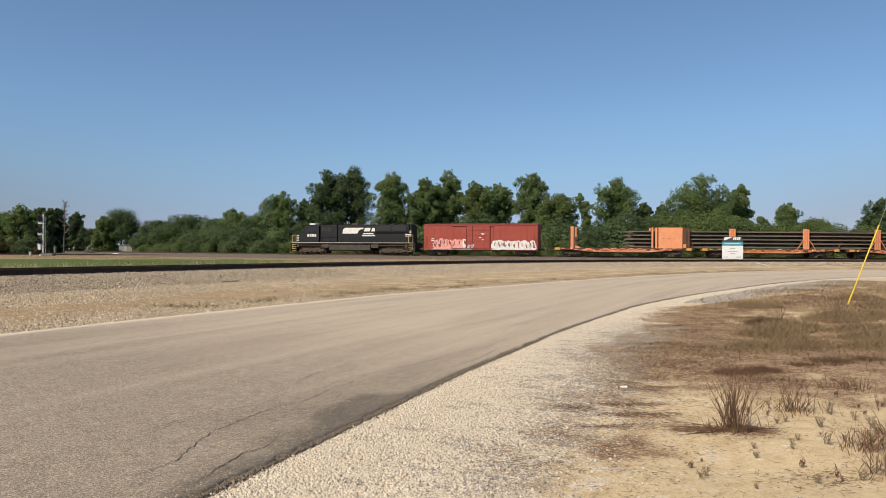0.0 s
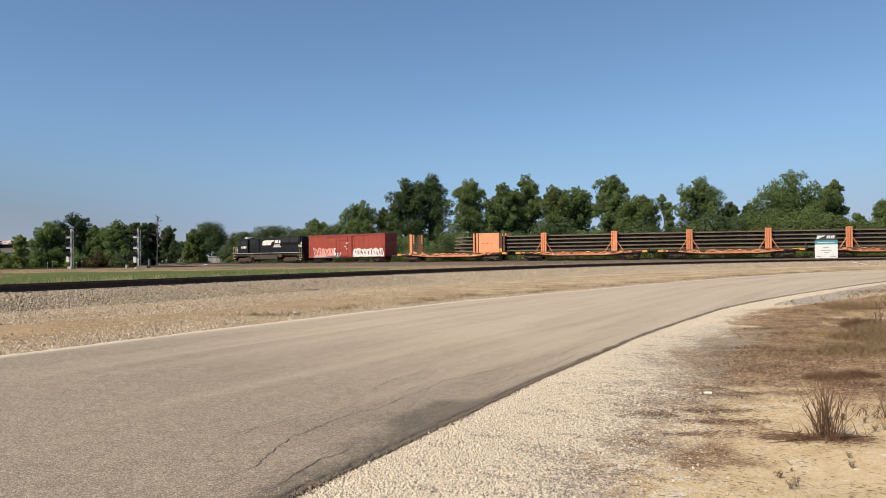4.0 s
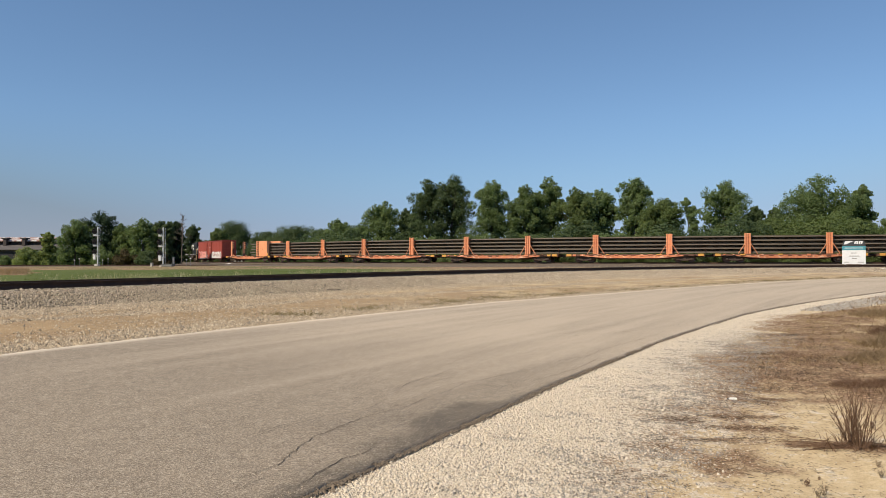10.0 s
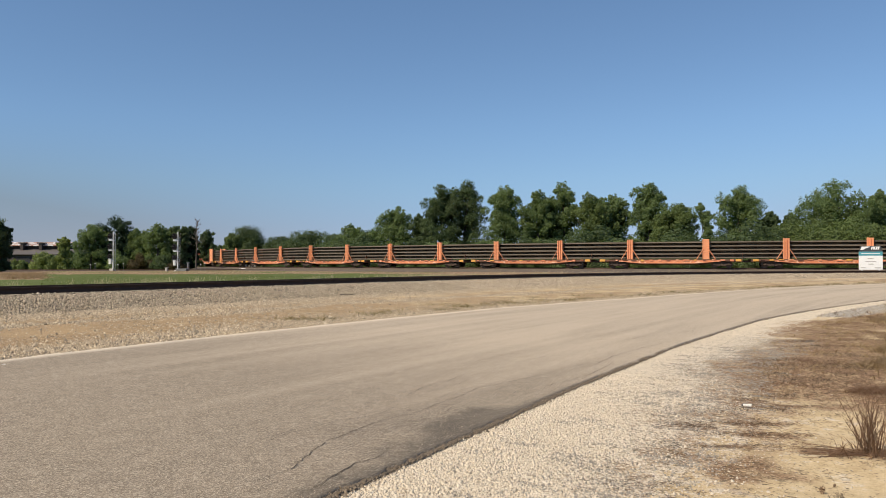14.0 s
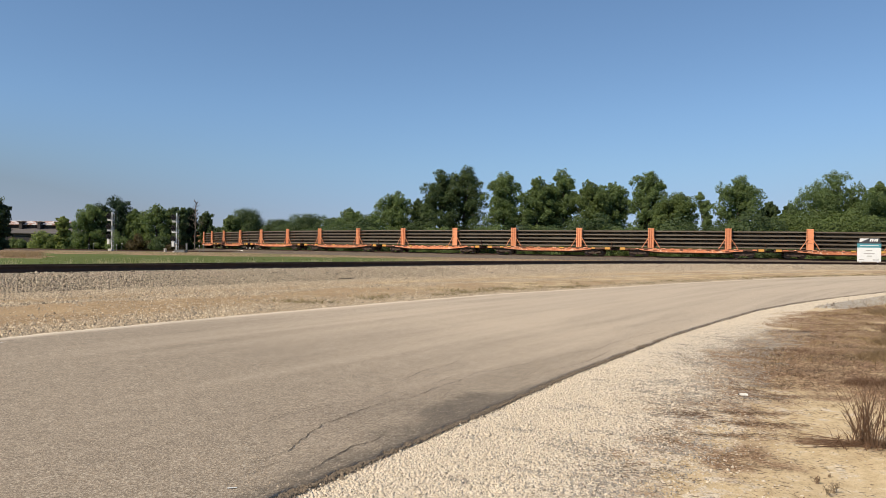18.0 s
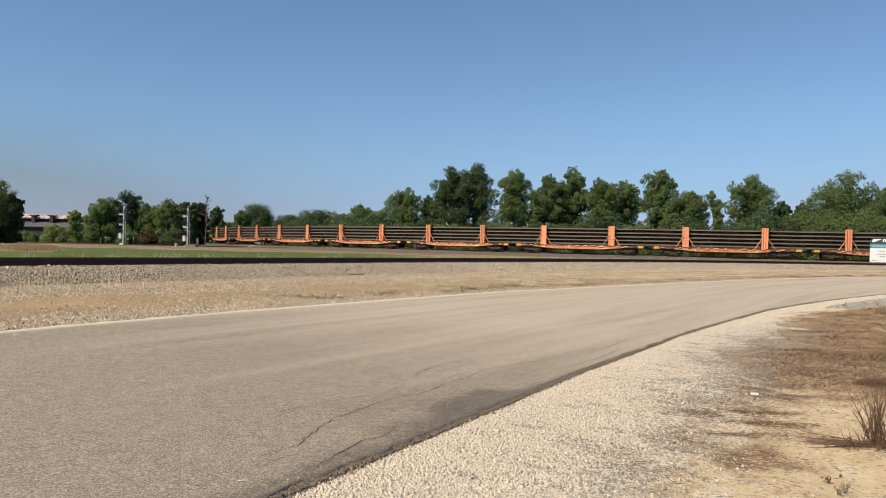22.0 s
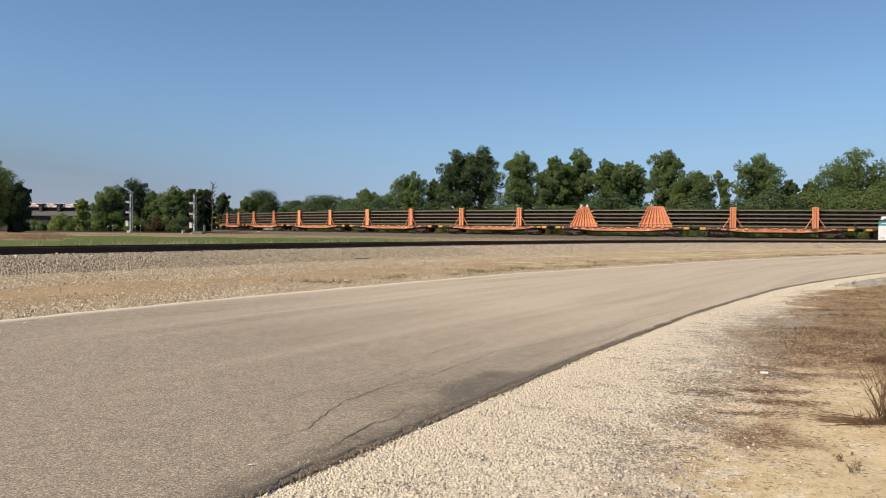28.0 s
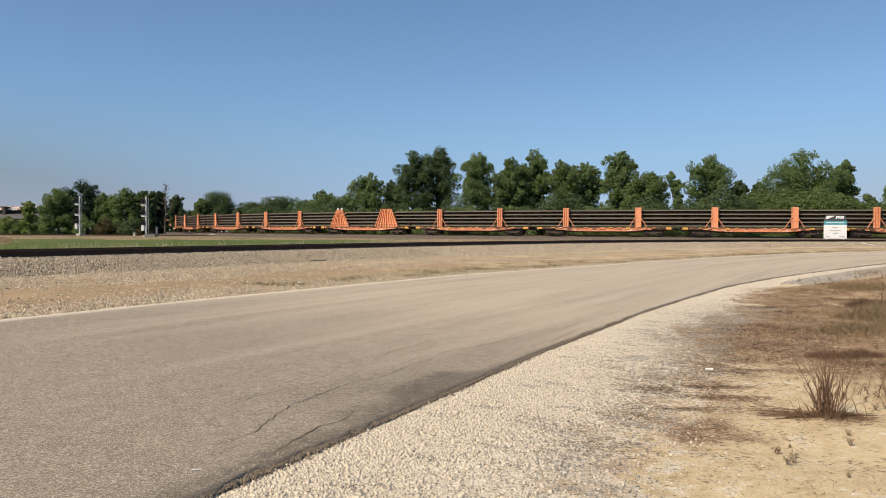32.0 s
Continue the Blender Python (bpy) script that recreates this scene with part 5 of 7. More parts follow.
def boxcar():
    car = thing("boxcar", Matrix(), "faded red boxcar with spray-painted sides", "railway boxcar")
    L, W, Z0, Z1 = 8.30, 1.52, 0.92, 4.36
    part("body", block(-L, L, -W, W, Z0, Z1, 0.02), RED, car)
    part("roof", prism([(-W - 0.05, Z1), (-W - 0.05, Z1 + 0.06), (0, Z1 + 0.2), (W + 0.05, Z1 + 0.06), (W + 0.05, Z1)], -L - 0.05, L + 0.05, "x"), RED_DARK, car)
    for i in range(14):
        x = -L + 0.6 + i * (2 * L - 1.2) / 13
        part("roof_rib", prism([(-W, Z1 + 0.07), (0, Z1 + 0.24), (W, Z1 + 0.07), (W, Z1 + 0.05), (-W, Z1 + 0.05)], x - 0.05, x + 0.05, "x"), RED_DARK, car)
    for s in (-1, 1):
        part("side_sill", block(-L, L, s * W - 0.03, s * W + 0.03, 0.72, Z0 + 0.05), RED, car)
        part("eave", block(-L, L, s * W - 0.05, s * W + 0.06, Z1 - 0.14, Z1 + 0.02), RED_DARK, car)
        for i in range(17):
            x = -L + 0.5 + i * (2 * L - 1.0) / 16
            if -2.2 < x < 1.7:
                continue
            part("side_rib", block(x - 0.045, x + 0.045, s * (W + 0.01) - 0.012, s * (W + 0.01) + 0.012, Z0 + 0.05, Z1 - 0.14, 0.015), RED, car)
        d = part("door", block(-2.05, 1.55, s * (W + 0.055) - 0.025, s * (W + 0.055) + 0.025, Z0 + 0.08, Z1 - 0.2, 0.01), RED, car, "red plug door with lock rods")
        for z in (1.9, 2.75, 3.5):
            part("door_rib", block(-2.0, 1.5, s * (W + 0.10) - 0.02, s * (W + 0.10) + 0.02, z, z + 0.07), RED_DARK, d)
        for x in (-1.95, -1.1, 0.6, 1.45):
            bm = bmesh.new()
            rod(bm, (x, s * (W + 0.13), Z0 + 0.1), (x, s * (W + 0.13), Z1 - 0.22), 0.028, 6)
            part("lock_rod", bm, RED_DARK, d)
        for z in (Z0 + 0.02, Z1 - 0.19):
            part("door_track", block(-4.2, 2.0, s * (W + 0.10) - 0.03, s * (W + 0.10) + 0.03, z, z + 0.05), RED, car)
        y = s * (W + 0.052)
        part("emblem", prism([(0.15, 3.12), (0.75, 3.12), (0.55, 2.90), (0.35, 2.90)], s * (W + 0.092) - 0.006, s * (W + 0.092) + 0.006), WHITE, car, "small white emblem")
        for k, (x, z) in enumerate(((-7.2, 2.25), (-7.2, 1.98), (-0.1, 2.45), (0.3, 2.15), (0.3, 1.9))):
            part("lettering_bar", block(x, x + 0.45 - 0.05 * k, y + s * 0.05 - 0.005, y + s * 0.05 + 0.005, z, z + 0.12), WHITE, car)
        spray_ground(car, s * (W + 0.050), -6.8, -2.1, 0.82, 2.05, PINK, 31)
        spray_ground(car, s * (W + 0.046), -7.15, -1.2, 0.80, 1.45, PALE_BLUE, 32)
        spray_ground(car, s * (W + 0.050), 1.75, 7.95, 0.78, 1.72, CREAM, 33)
        spray(car, s * (W + 0.058), -6.9, -1.5, 0.95, 2.35, [PINK, PINK, PINK, CREAM], 3)
        spray(car, s * (W + 0.060), -6.9, -6.3, 1.1, 1.7, [PALE_BLUE, PINK], 4)
        spray(car, s * (W + 0.092), -1.75, -1.2, 0.85, 1.55, [PALE_BLUE], 5)
        spray(car, s * (W + 0.060), 1.7, 7.9, 0.8, 2.15, [CREAM, CREAM, CREAM, CREAM], 6)
        for e in (-1, 1):
            for z in np.arange(1.15, 2.6, 0.36):
                part("grab_iron", block(e * 8.0 - 0.25, e * 8.0 + 0.25, s * (W + 0.09) - 0.015, s * (W + 0.09) + 0.015, z, z + 0.03), RED_DARK, car)
    for e in (-1, 1):
        for i in range(9):
            z = 1.25 + i * 0.37
            part("end_rib", block(min(e * L, e * (L + 0.08)), max(e * L, e * (L + 0.08)), -1.36, 1.36, z, z + 0.19, 0.03), RED, car)
        add_coupler(car, e * 8.75, e)
        part("draft_sill", block(min(e * 7.5, e * 8.85), max(e * 7.5, e * 8.85), -0.25, 0.25, 0.68, 1.0), TRUCK, car)
        add_truck(car, e * 6.35)
    part("underframe", block(-6.5, 6.5, -0.35, 0.35, 0.62, 1.0), TRUCK, car)
    part("brake_tank", block(-1.6, 0.2, -0.8, -0.4, 0.55, 0.9, 0.08), TRUCK, car)
    return car


# ---- locomotive; its nose is at -x ----
SIDE_STRIPE = surface("dirty_white_stripe", (0.55, 0.53, 0.48), (0.36, 0.34, 0.30), 2, 0.6)


def locomotive():
    eng = thing("locomotive", Matrix(), "black diesel locomotive with white stripes and emblem", "locomotive")
    part("frame", block(-10.3, 10.3, -1.45, 1.45, 1.50, 1.72), BLACK, eng)
    for s in (-1, 1):
        part("sill_stripe", block(-10.3, 10.3, s * 1.475 - 0.02, s * 1.475 + 0.02, 1.66, 1.73), SIDE_STRIPE, eng, "white stripe along the walkway edge")
    part("fuel_tank", prism([(-1.4, 0.62), (-1.2, 0.48), (1.2, 0.48), (1.4, 0.62), (1.4, 1.35), (1.2, 1.5), (-1.2, 1.5), (-1.4, 1.35)], -3.6, 3.3, "x"), surface("dusty_tank", (0.075, 0.060, 0.046), (0.042, 0.034, 0.027), 1.2, 0.85), eng, "dusty brown fuel tank")
    part("underframe", block(-9.3, 9.3, -0.9, 0.9, 1.02, 1.5), TRUCK, eng)
    for s in (-1, 1):
        for x0, x1, z0 in ((-5.0, -3.7, 0.95), (3.4, 4.6, 0.9), (-9.3, -8.9, 1.0), (8.9, 9.3, 1.0)):
            part("equipment_box", block(x0, x1, s * 1.25 - 0.15, s * 1.25 + 0.15, z0, 1.5, 0.03), TRUCK, eng)
        for x0, x1 in ((-9.0, -4.6), (4.6, 9.0)):
            bm = bmesh.new()
            rod(bm, (x0, s * 1.34, 1.30), (x1, s * 1.34, 1.28), 0.05, 6)
            part("air_pipe", bm, TRUCK, eng)
    part("nose", prism([(-9.5, 1.72), (-7.7, 1.72), (-7.7, 3.42), (-8.3, 3.38), (-9.25, 3.12), (-9.5, 2.85)], -1.15, 1.15), BLACK, eng)
    for i in range(4):
        part("nose_stripe", block(-9.525, -9.50, -1.1, 1.1, 1.85 + 0.26 * i, 1.98 + 0.26 * i), WHITE, eng, "white nose stripe")
        for s in (-1, 1):
            part("nose_stripe", block(-9.48, -9.1, s * 1.155 - 0.006, s * 1.155 + 0.006, 1.95 + 0.26 * i, 2.08 + 0.26 * i), WHITE, eng, "white nose stripe")
    cab = part("cab", prism([(-7.75, 1.72), (-5.4, 1.72), (-5.4, 4.28), (-5.9, 4.46), (-7.2, 4.46), (-7.95, 4.2), (-7.95, 3.3), (-7.75, 3.2)], -1.48, 1.48), BLACK, eng)
    for s in (-1, 1):
        for x0, x1 in ((-7.45, -6.75), (-6.65, -6.0)):
            part("side_window", block(x0, x1, s * 1.485 - 0.012, s * 1.485 + 0.012, 3.35, 4.02, 0.01), GLASS, cab, "cab side window")
        part("window_sill", block(-7.6, -5.9, s * 1.50 - 0.03, s * 1.50 + 0.03, 3.26, 3.32), BLACK, cab)
        for k in range(4):
            part("number_bar", block(-7.4 + 0.42 * k, -7.09 + 0.42 * k, s * 1.492 - 0.012, s * 1.492 + 0.012, 2.62, 3.02), WHITE, cab)
        part("windscreen", block(-7.975, -7.94, s * 0.75 - 0.55, s * 0.75 + 0.55, 3.45, 4.05), GLASS, cab)
    part("number_board", block(-7.6, -6.6, -0.55, 0.55, 4.46, 4.72, 0.03), WHITE, cab, "pale number board on the cab roof")
    part("horn", block(-6.3, -5.9, -0.3, 0.3, 4.46, 4.66, 0.05), TRUCK, cab)
    hood = part("long_hood", prism([(-0.98, 1.72), (0.98, 1.72), (0.98, 4.18), (0.75, 4.36), (-0.75, 4.36), (-0.98, 4.18)], -5.4, 9.7, "x"), BLACK, eng)
    part("blower_housing", block(-5.3, -2.4, -1.2, 1.2, 1.8, 4.36, 0.06), BLACK, hood)
    part("radiator", prism([(-0.99, 3.0), (-1.12, 3.35), (-1.18, 4.42), (1.18, 4.42), (1.12, 3.35), (0.99, 3.0)], 3.9, 9.4, "x"), BLACK, hood, "flared radiator section")
    part("brake_blister", block(-2.3, 3.8, -0.9, 0.9, 4.1, 4.46, 0.08), BLACK, hood)
    part("exhaust_stack", block(-0.4, 0.6, -0.3, 0.3, 4.36, 4.68, 0.04), TRUCK, hood)
    for i in range(3):
        bm = bmesh.new()
        rod(bm, (4.9 + i * 1.5, 0, 4.42), (4.9 + i * 1.5, 0, 4.56), 0.62, 16)
        part("roof_fan", bm, GRILLE, hood)
    for s in (-1, 1):
        for x0, x1 in ((4.1, 6.5), (6.65, 9.0)):
            part("grille", block(x0, x1, s * 1.165 - 0.03, s * 1.165 + 0.03, 3.5, 4.3), GRILLE, hood, "black radiator grille")
        for x0, x1 in ((-5.1, -4.3), (-4.2, -3.4)):
            part("grille", block(x0, x1, s * 1.206 - 0.012, s * 1.206 + 0.012, 3.45, 4.05), GRILLE, hood)
        for i in range(11):
            x = -2.4 + i * 1.05
            part("hood_door", block(x, x + 0.96, s * 0.99 - 0.012, s * 0.99 + 0.012, 1.95, 3.35, 0.01), BLACK, hood)
        y = s * 1.012
        part("emblem", prism([(-1.6, 3.10), (0.9, 3.10), (1.3, 3.50), (1.8, 3.72), (2.0, 3.98), (-1.1, 3.98), (-1.45, 3.8)], y - 0.006, y + 0.006), WHITE, hood, "white flowing emblem")
        part("emblem", prism([(0.9, 3.09), (1.25, 3.09), (1.9, 3.70), (1.6, 3.78), (1.2, 3.55)], y + s * 0.006 - 0.006, y + s * 0.006 + 0.006), BLACK, hood)
        for x0 in (2.05, 3.25):
            part("emblem_bar", prism([(x0, 3.42), (x0 + 0.95, 3.42), (x0 + 1.1, 3.96), (x0 + 0.15, 3.96)], y - 0.006, y + 0.006), WHITE, hood)
        for x0, x1, z in ((1.9, 3.6, 2.98), (1.7, 3.9, 2.68)):
            part("lettering_bar", block(x0, x1, y - 0.006, y + 0.006, z, z + 0.19), WHITE, hood)
        for i in range(4):
            part("end_stripe", block(8.75, 9.7, s * 0.995 - 0.012, s * 0.995 + 0.012, 2.65 + 0.24 * i, 2.78 + 0.24 * i), WHITE, hood, "white rear stripe")
        # handrails and corner steps
        bm = bmesh.new()
        rod(bm, (-5.2, s * 1.42, 2.72), (9.6, s * 1.42, 2.72), 0.022, 6)
        for x in np.arange(-5.0, 9.7, 1.62):
            rod(bm, (x, s * 1.42, 1.72), (x, s * 1.42, 2.72), 0.02, 6)
        part("handrail", bm, BLACK, eng)
        for e in (-1, 1):
            bm = bmesh.new()
            rod(bm, (e * 10.15, s * 1.38, 0.7), (e * 10.15, s * 1.38, 2.85), 0.035, 6)
            rod(bm, (e * 9.45, s * 1.38, 1.7), (e * 9.45, s * 1.38, 2.85), 0.035, 6)
            rod(bm, (e * 10.15, s * 1.38, 2.85), (e * 9.45, s * 1.38, 2.85), 0.035, 6)
            part("grab_rail", bm, TAN, eng, "cream painted grab rail")
            for i in range(4):
                part("step", block(min(e * 9.5, e * 10.1), max(e * 9.5, e * 10.1), s * 1.25 - 0.17, s * 1.25 + 0.17, 0.45 + 0.3 * i, 0.52 + 0.3 * i), TAN, eng, "cream edged step")
    for e in (-1, 1):
        part("pilot", block(min(e * 10.3, e * 10.5), max(e * 10.3, e * 10.5), -1.35, 1.35, 0.3, 1.72, 0.03), BLACK, eng)
        add_coupler(eng, e * 10.5, e)
        add_truck(eng, e * 6.85, 1.9, 3)
    bm = bmesh.new()
    for s in (-1, 1):
        rod(bm, (-2.5, s * 1.2, 1.3), (2.5, s * 1.2, 1.3), 0.14, 8)
    part("air_reservoir", bm, TRUCK, eng)
    return eng


# the train from its head: thing, place of its middle behind stand number nought, distance between bogies
TRAIN = []


def build_train():
    random.seed(17)
    lead = -4.8
    eng = locomotive()
    eng.scale = (1.03, 1, 1)
    TRAIN.append((eng, lead - 19.8 - 30.45, 13.1))
    TRAIN.append((boxcar(), lead - 19.8 - 9.95, 12.7))
    TRAIN.append((first_flatcar(), lead - 9.9, 13.5))
    TRAIN.append((rail_load(True), lead - 9.9, 19.8))
    for j in range(17):
        car = flatcar("orange flatcar carrying welded rail on two racks")
        if j == 11:
            stand_broad(car, -5.1, 4.1, 1.35, True)
            stand_broad(car, 4.8, 4.7, 2.2, False)
        else:
            stand_plain(car, -5.1, j in (8, 9, 14))
            stand_plain(car, 4.8, j in (5, 8, 13, 14))
        TRAIN.append((car, lead + 9.9 + 19.8 * j, 13.5))
        TRAIN.append((rail_load(), lead + 9.9 + 19.8 * j, 19.8))


build_train()


# ---- trees ----
def limb(bm, a, b, r0, r1, sides=6):
    """A tapering, slightly crooked limb."""
    a, b = Vector(a), Vector(b)
    m = (a + b) / 2 + Vector((random.uniform(-1, 1), random.uniform(-1, 1), 0)) * (b - a).length * 0.05
    rod(bm, a, m, r0, sides, (r0 + r1) / 2)
    rod(bm, m, b, (r0 + r1) / 2, sides, r1)


def leaf_cloud(name, lobes, leaves, size, material, rng, core=0):
    """Leaves strewn over the outer parts of many lobes: (x, y, z, radius, flattening), and coarser ones deep inside."""
    lobes = np.array(lobes)
    share = lobes[:, 3] ** 2
    pick = rng.choice(len(lobes), leaves, p=share / share.sum())
    deep = np.arange(leaves) < core
    d = rng.normal(size=(leaves, 3))
    d /= np.linalg.norm(d, axis=1)[:, None]
    r = lobes[pick, 3] * rng.uniform(0.25, 1.0, leaves) ** 0.45 * (1 + 0.16 * rng.normal(size=leaves) * (rng.random(leaves) < 0.5))
    r = np.where(deep, r * 0.7, r)
    seat = lobes[pick, :3] * np.where(deep[:, None], np.array([0.6, 0.6, 0.93]), 1.0)
    p = seat + d * r[:, None] * np.stack([np.ones(leaves), np.ones(leaves), lobes[pick, 4]], -1)
    n = d * 1.25 + rng.normal(size=(leaves, 3)) * 0.55 + np.array([-0.12, -0.15, 0.25])
    n /= np.linalg.norm(n, axis=1)[:, None]
    a = np.cross(n, rng.normal(size=(leaves, 3)))
    a /= np.linalg.norm(a, axis=1)[:, None]
    b = np.cross(n, a)
    s = size * rng.uniform(0.55, 1.25, leaves)[:, None] * np.where(deep, 2.3, 1.0)[:, None]
    v = np.stack([p - a * s * 0.5, p - b * s * 0.34 + n * s * 0.08, p + a * s * 0.5, p + b * s * 0.34 + n * s * 0.08], 1)
    return quick_mesh(name, v.reshape(-1, 3), np.arange(4 * leaves).reshape(-1, 4), material)


def crown_lobes(kind, h, w, rng):
    """Where the foliage masses of a crown sit, by the habit of the tree."""
    lobes = []
    def puff(x, y, z, r, k):
        """A mass of foliage: one core and smaller tufts over its upper side."""
        lobes.append((x, y, z, r * 0.86, 0.95))
        for _ in range(k):
            a, q = rng.uniform(0, 6.28), rng.uniform(-0.5, 1.0)
            c = math.sqrt(1 - q * q)
            e = r * rng.uniform(0.22, 0.42)
            lobes.append((x + r * 0.9 * c * math.cos(a), y + r * 0.9 * c * math.sin(a), z + (r - e * 0.5) * q, e, rng.uniform(0.8, 1.3)))
    if kind == "tall":          # upright rounded crown from near the ground: a few leaders in a full, uneven envelope
        swell = [rng.uniform(0.80, 1.12) for _ in range(8)]
        lean = rng.normal(0, 0.03) * w
        for k in range(4):
            sx, sy, top = ((0.0, 0.0, h), (0.22 * w, 0.05 * w, h * rng.uniform(0.84, 0.97)), (-0.22 * w, -0.05 * w, h * rng.uniform(0.80, 0.96)), (0.05 * w, 0.2 * w, h * 0.9))[k]
            for i in range(4):
                r = w * rng.uniform(0.10, 0.145)
                puff(sx * (1 - 0.12 * i) + rng.normal(0, w * 0.05), sy + rng.normal(0, w * 0.05), top - r * 1.05 - i * h * 0.13, r, 8)
        for i in range(58):
            f = (i + rng.uniform(0, 1)) / 58
            a = rng.uniform(0, 6.28)
            wide = np.interp(f, [0, 0.15, 0.45, 0.70, 0.88, 1.0], [0.80, 0.92, 1.0, 0.90, 0.64, 0.30]) * swell[int(a / 6.284 * 8)]
            r = w * rng.uniform(0.075, 0.14) * (1.1 - 0.25 * f)
            q = max(0.0, w * 0.5 * wide - r * 0.9) * rng.uniform(0.25, 1.0) ** 0.45
            puff(q * math.cos(a) + lean * f, q * math.sin(a), max(r * 0.7, min(h * (0.02 + 0.93 * f), h * rng.uniform(0.88, 0.99) - r)), r, 6)
    elif kind == "spread":      # broad open crown of separate masses, with sky between them
        for i in range(84):
            a, q = rng.uniform(0, 6.28), rng.uniform(0, 1) ** 0.5
            x, y = q * w / 2 * 0.84 * math.cos(a), q * w / 2 * 0.45 * math.sin(a)
            r = w * rng.uniform(0.06, 0.10)
            topz = h * (1 - 0.46 * (x / (w / 2)) ** 2) * rng.uniform(0.86, 1.0)
            puff(x, y, rng.uniform(h * 0.34, topz - r), r, 6)
        for i in range(9):
            f = (i - 4) / 4 + 0.1 * rng.normal()
            r = w * rng.uniform(0.06, 0.085)
            puff(f * 0.36 * w, rng.normal(0, 0.06 * w), h * (1.0 - 0.26 * f * f) * rng.uniform(0.93, 1.0) - r, r, 7)
    elif kind == "dome":        # low wide dome
        for k in range(5):
            lobes.append(((k - 2) * w * 0.09, 0, h - min(w, h) * 0.16 - abs(k - 2) * h * 0.02, min(w, h) * 0.16, 0.95))
        for i in range(26):
            a, q = rng.uniform(0, 6.28), rng.uniform(0, 1) ** 0.5
            x, y = q * w / 2 * 0.9 * math.cos(a), q * w / 2 * 0.7 * math.sin(a)
            r = min(w, h) * rng.uniform(0.14, 0.22)
            lobes.append((x, y, max(r * 0.6, h * math.sqrt(max(0.05, 1 - q * q * 0.85)) - r) * (0.45 + 0.55 * rng.uniform(0, 1) ** 0.35), r, 0.85))
    elif kind == "slim":
        for i in range(9):
            f = i / 8
            r = w * rng.uniform(0.20, 0.30) * (1.1 - 0.35 * f)
            puff(rng.normal(0, w * 0.15), rng.normal(0, w * 0.12), h * (0.2 + 0.78 * f) - r, r, 5)
    else:                       # bush, down to the ground
        for i in range(16):
            a, q = rng.uniform(0, 6.28), rng.uniform(0, 1) ** 0.5
            x, y = q * w / 2 * 0.8 * math.cos(a), q * w / 2 * 0.8 * math.sin(a)
            r = min(w, h * 1.3) * rng.uniform(0.13, 0.24)
            lobes.append((x, y, max(r * 0.5, rng.uniform(0.2, 1) * (h * (1 - 0.5 * q * q) - r)), r, rng.uniform(0.8, 1.1)))
    return lobes


def tree(x, y, top, w, kind, material, label, seed, leaves=5200, size=0.42, name="tree", category="tree", group="trees behind the railway"):
    rng = np.random.default_rng(seed)
    random.seed(seed)
    z = float(height(x, y)[0]) - 0.05
    h = (top - z) * (1.04 if kind == "tall" else 1.0)
    ob = thing(name, pose(x, y, z, 0, 0, rng.uniform(-25, 25)), label, category, group)
    lobes = crown_lobes(kind, h, w, rng)
    bm = bmesh.new()
    if kind == "bush":
        for k in range(5):
            l = lobes[rng.integers(len(lobes))]
            limb(bm, (rng.normal(0, 0.15), rng.normal(0, 0.15), -0.1), (l[0] * 0.7, l[1] * 0.7, l[2]), 0.06, 0.02, 5)
    else:
        r = 0.018 * h + 0.05
        rod(bm, (0, 0, -0.2), (0.05 * w * 0.2, 0, h * 0.45), r, 9, r * 0.7)
        limb(bm, (0.05 * w * 0.2, 0, h * 0.45), (0, 0, h * 0.8), r * 0.6, r * 0.1)
        for k in range(11):
            l = lobes[rng.integers(len(lobes))]
            z0 = min(h * rng.uniform(0.15, 0.6), l[2] * 0.85)
            limb(bm, (0, 0, z0), l[:3], r * 0.24, r * 0.08)
    part("trunk", bm, BARK, ob)
    part("crown", leaf_cloud("crown", lobes, leaves, size, material, rng, 0 if kind in ("slim", "bush") else leaves // 14), None, ob)
    return ob


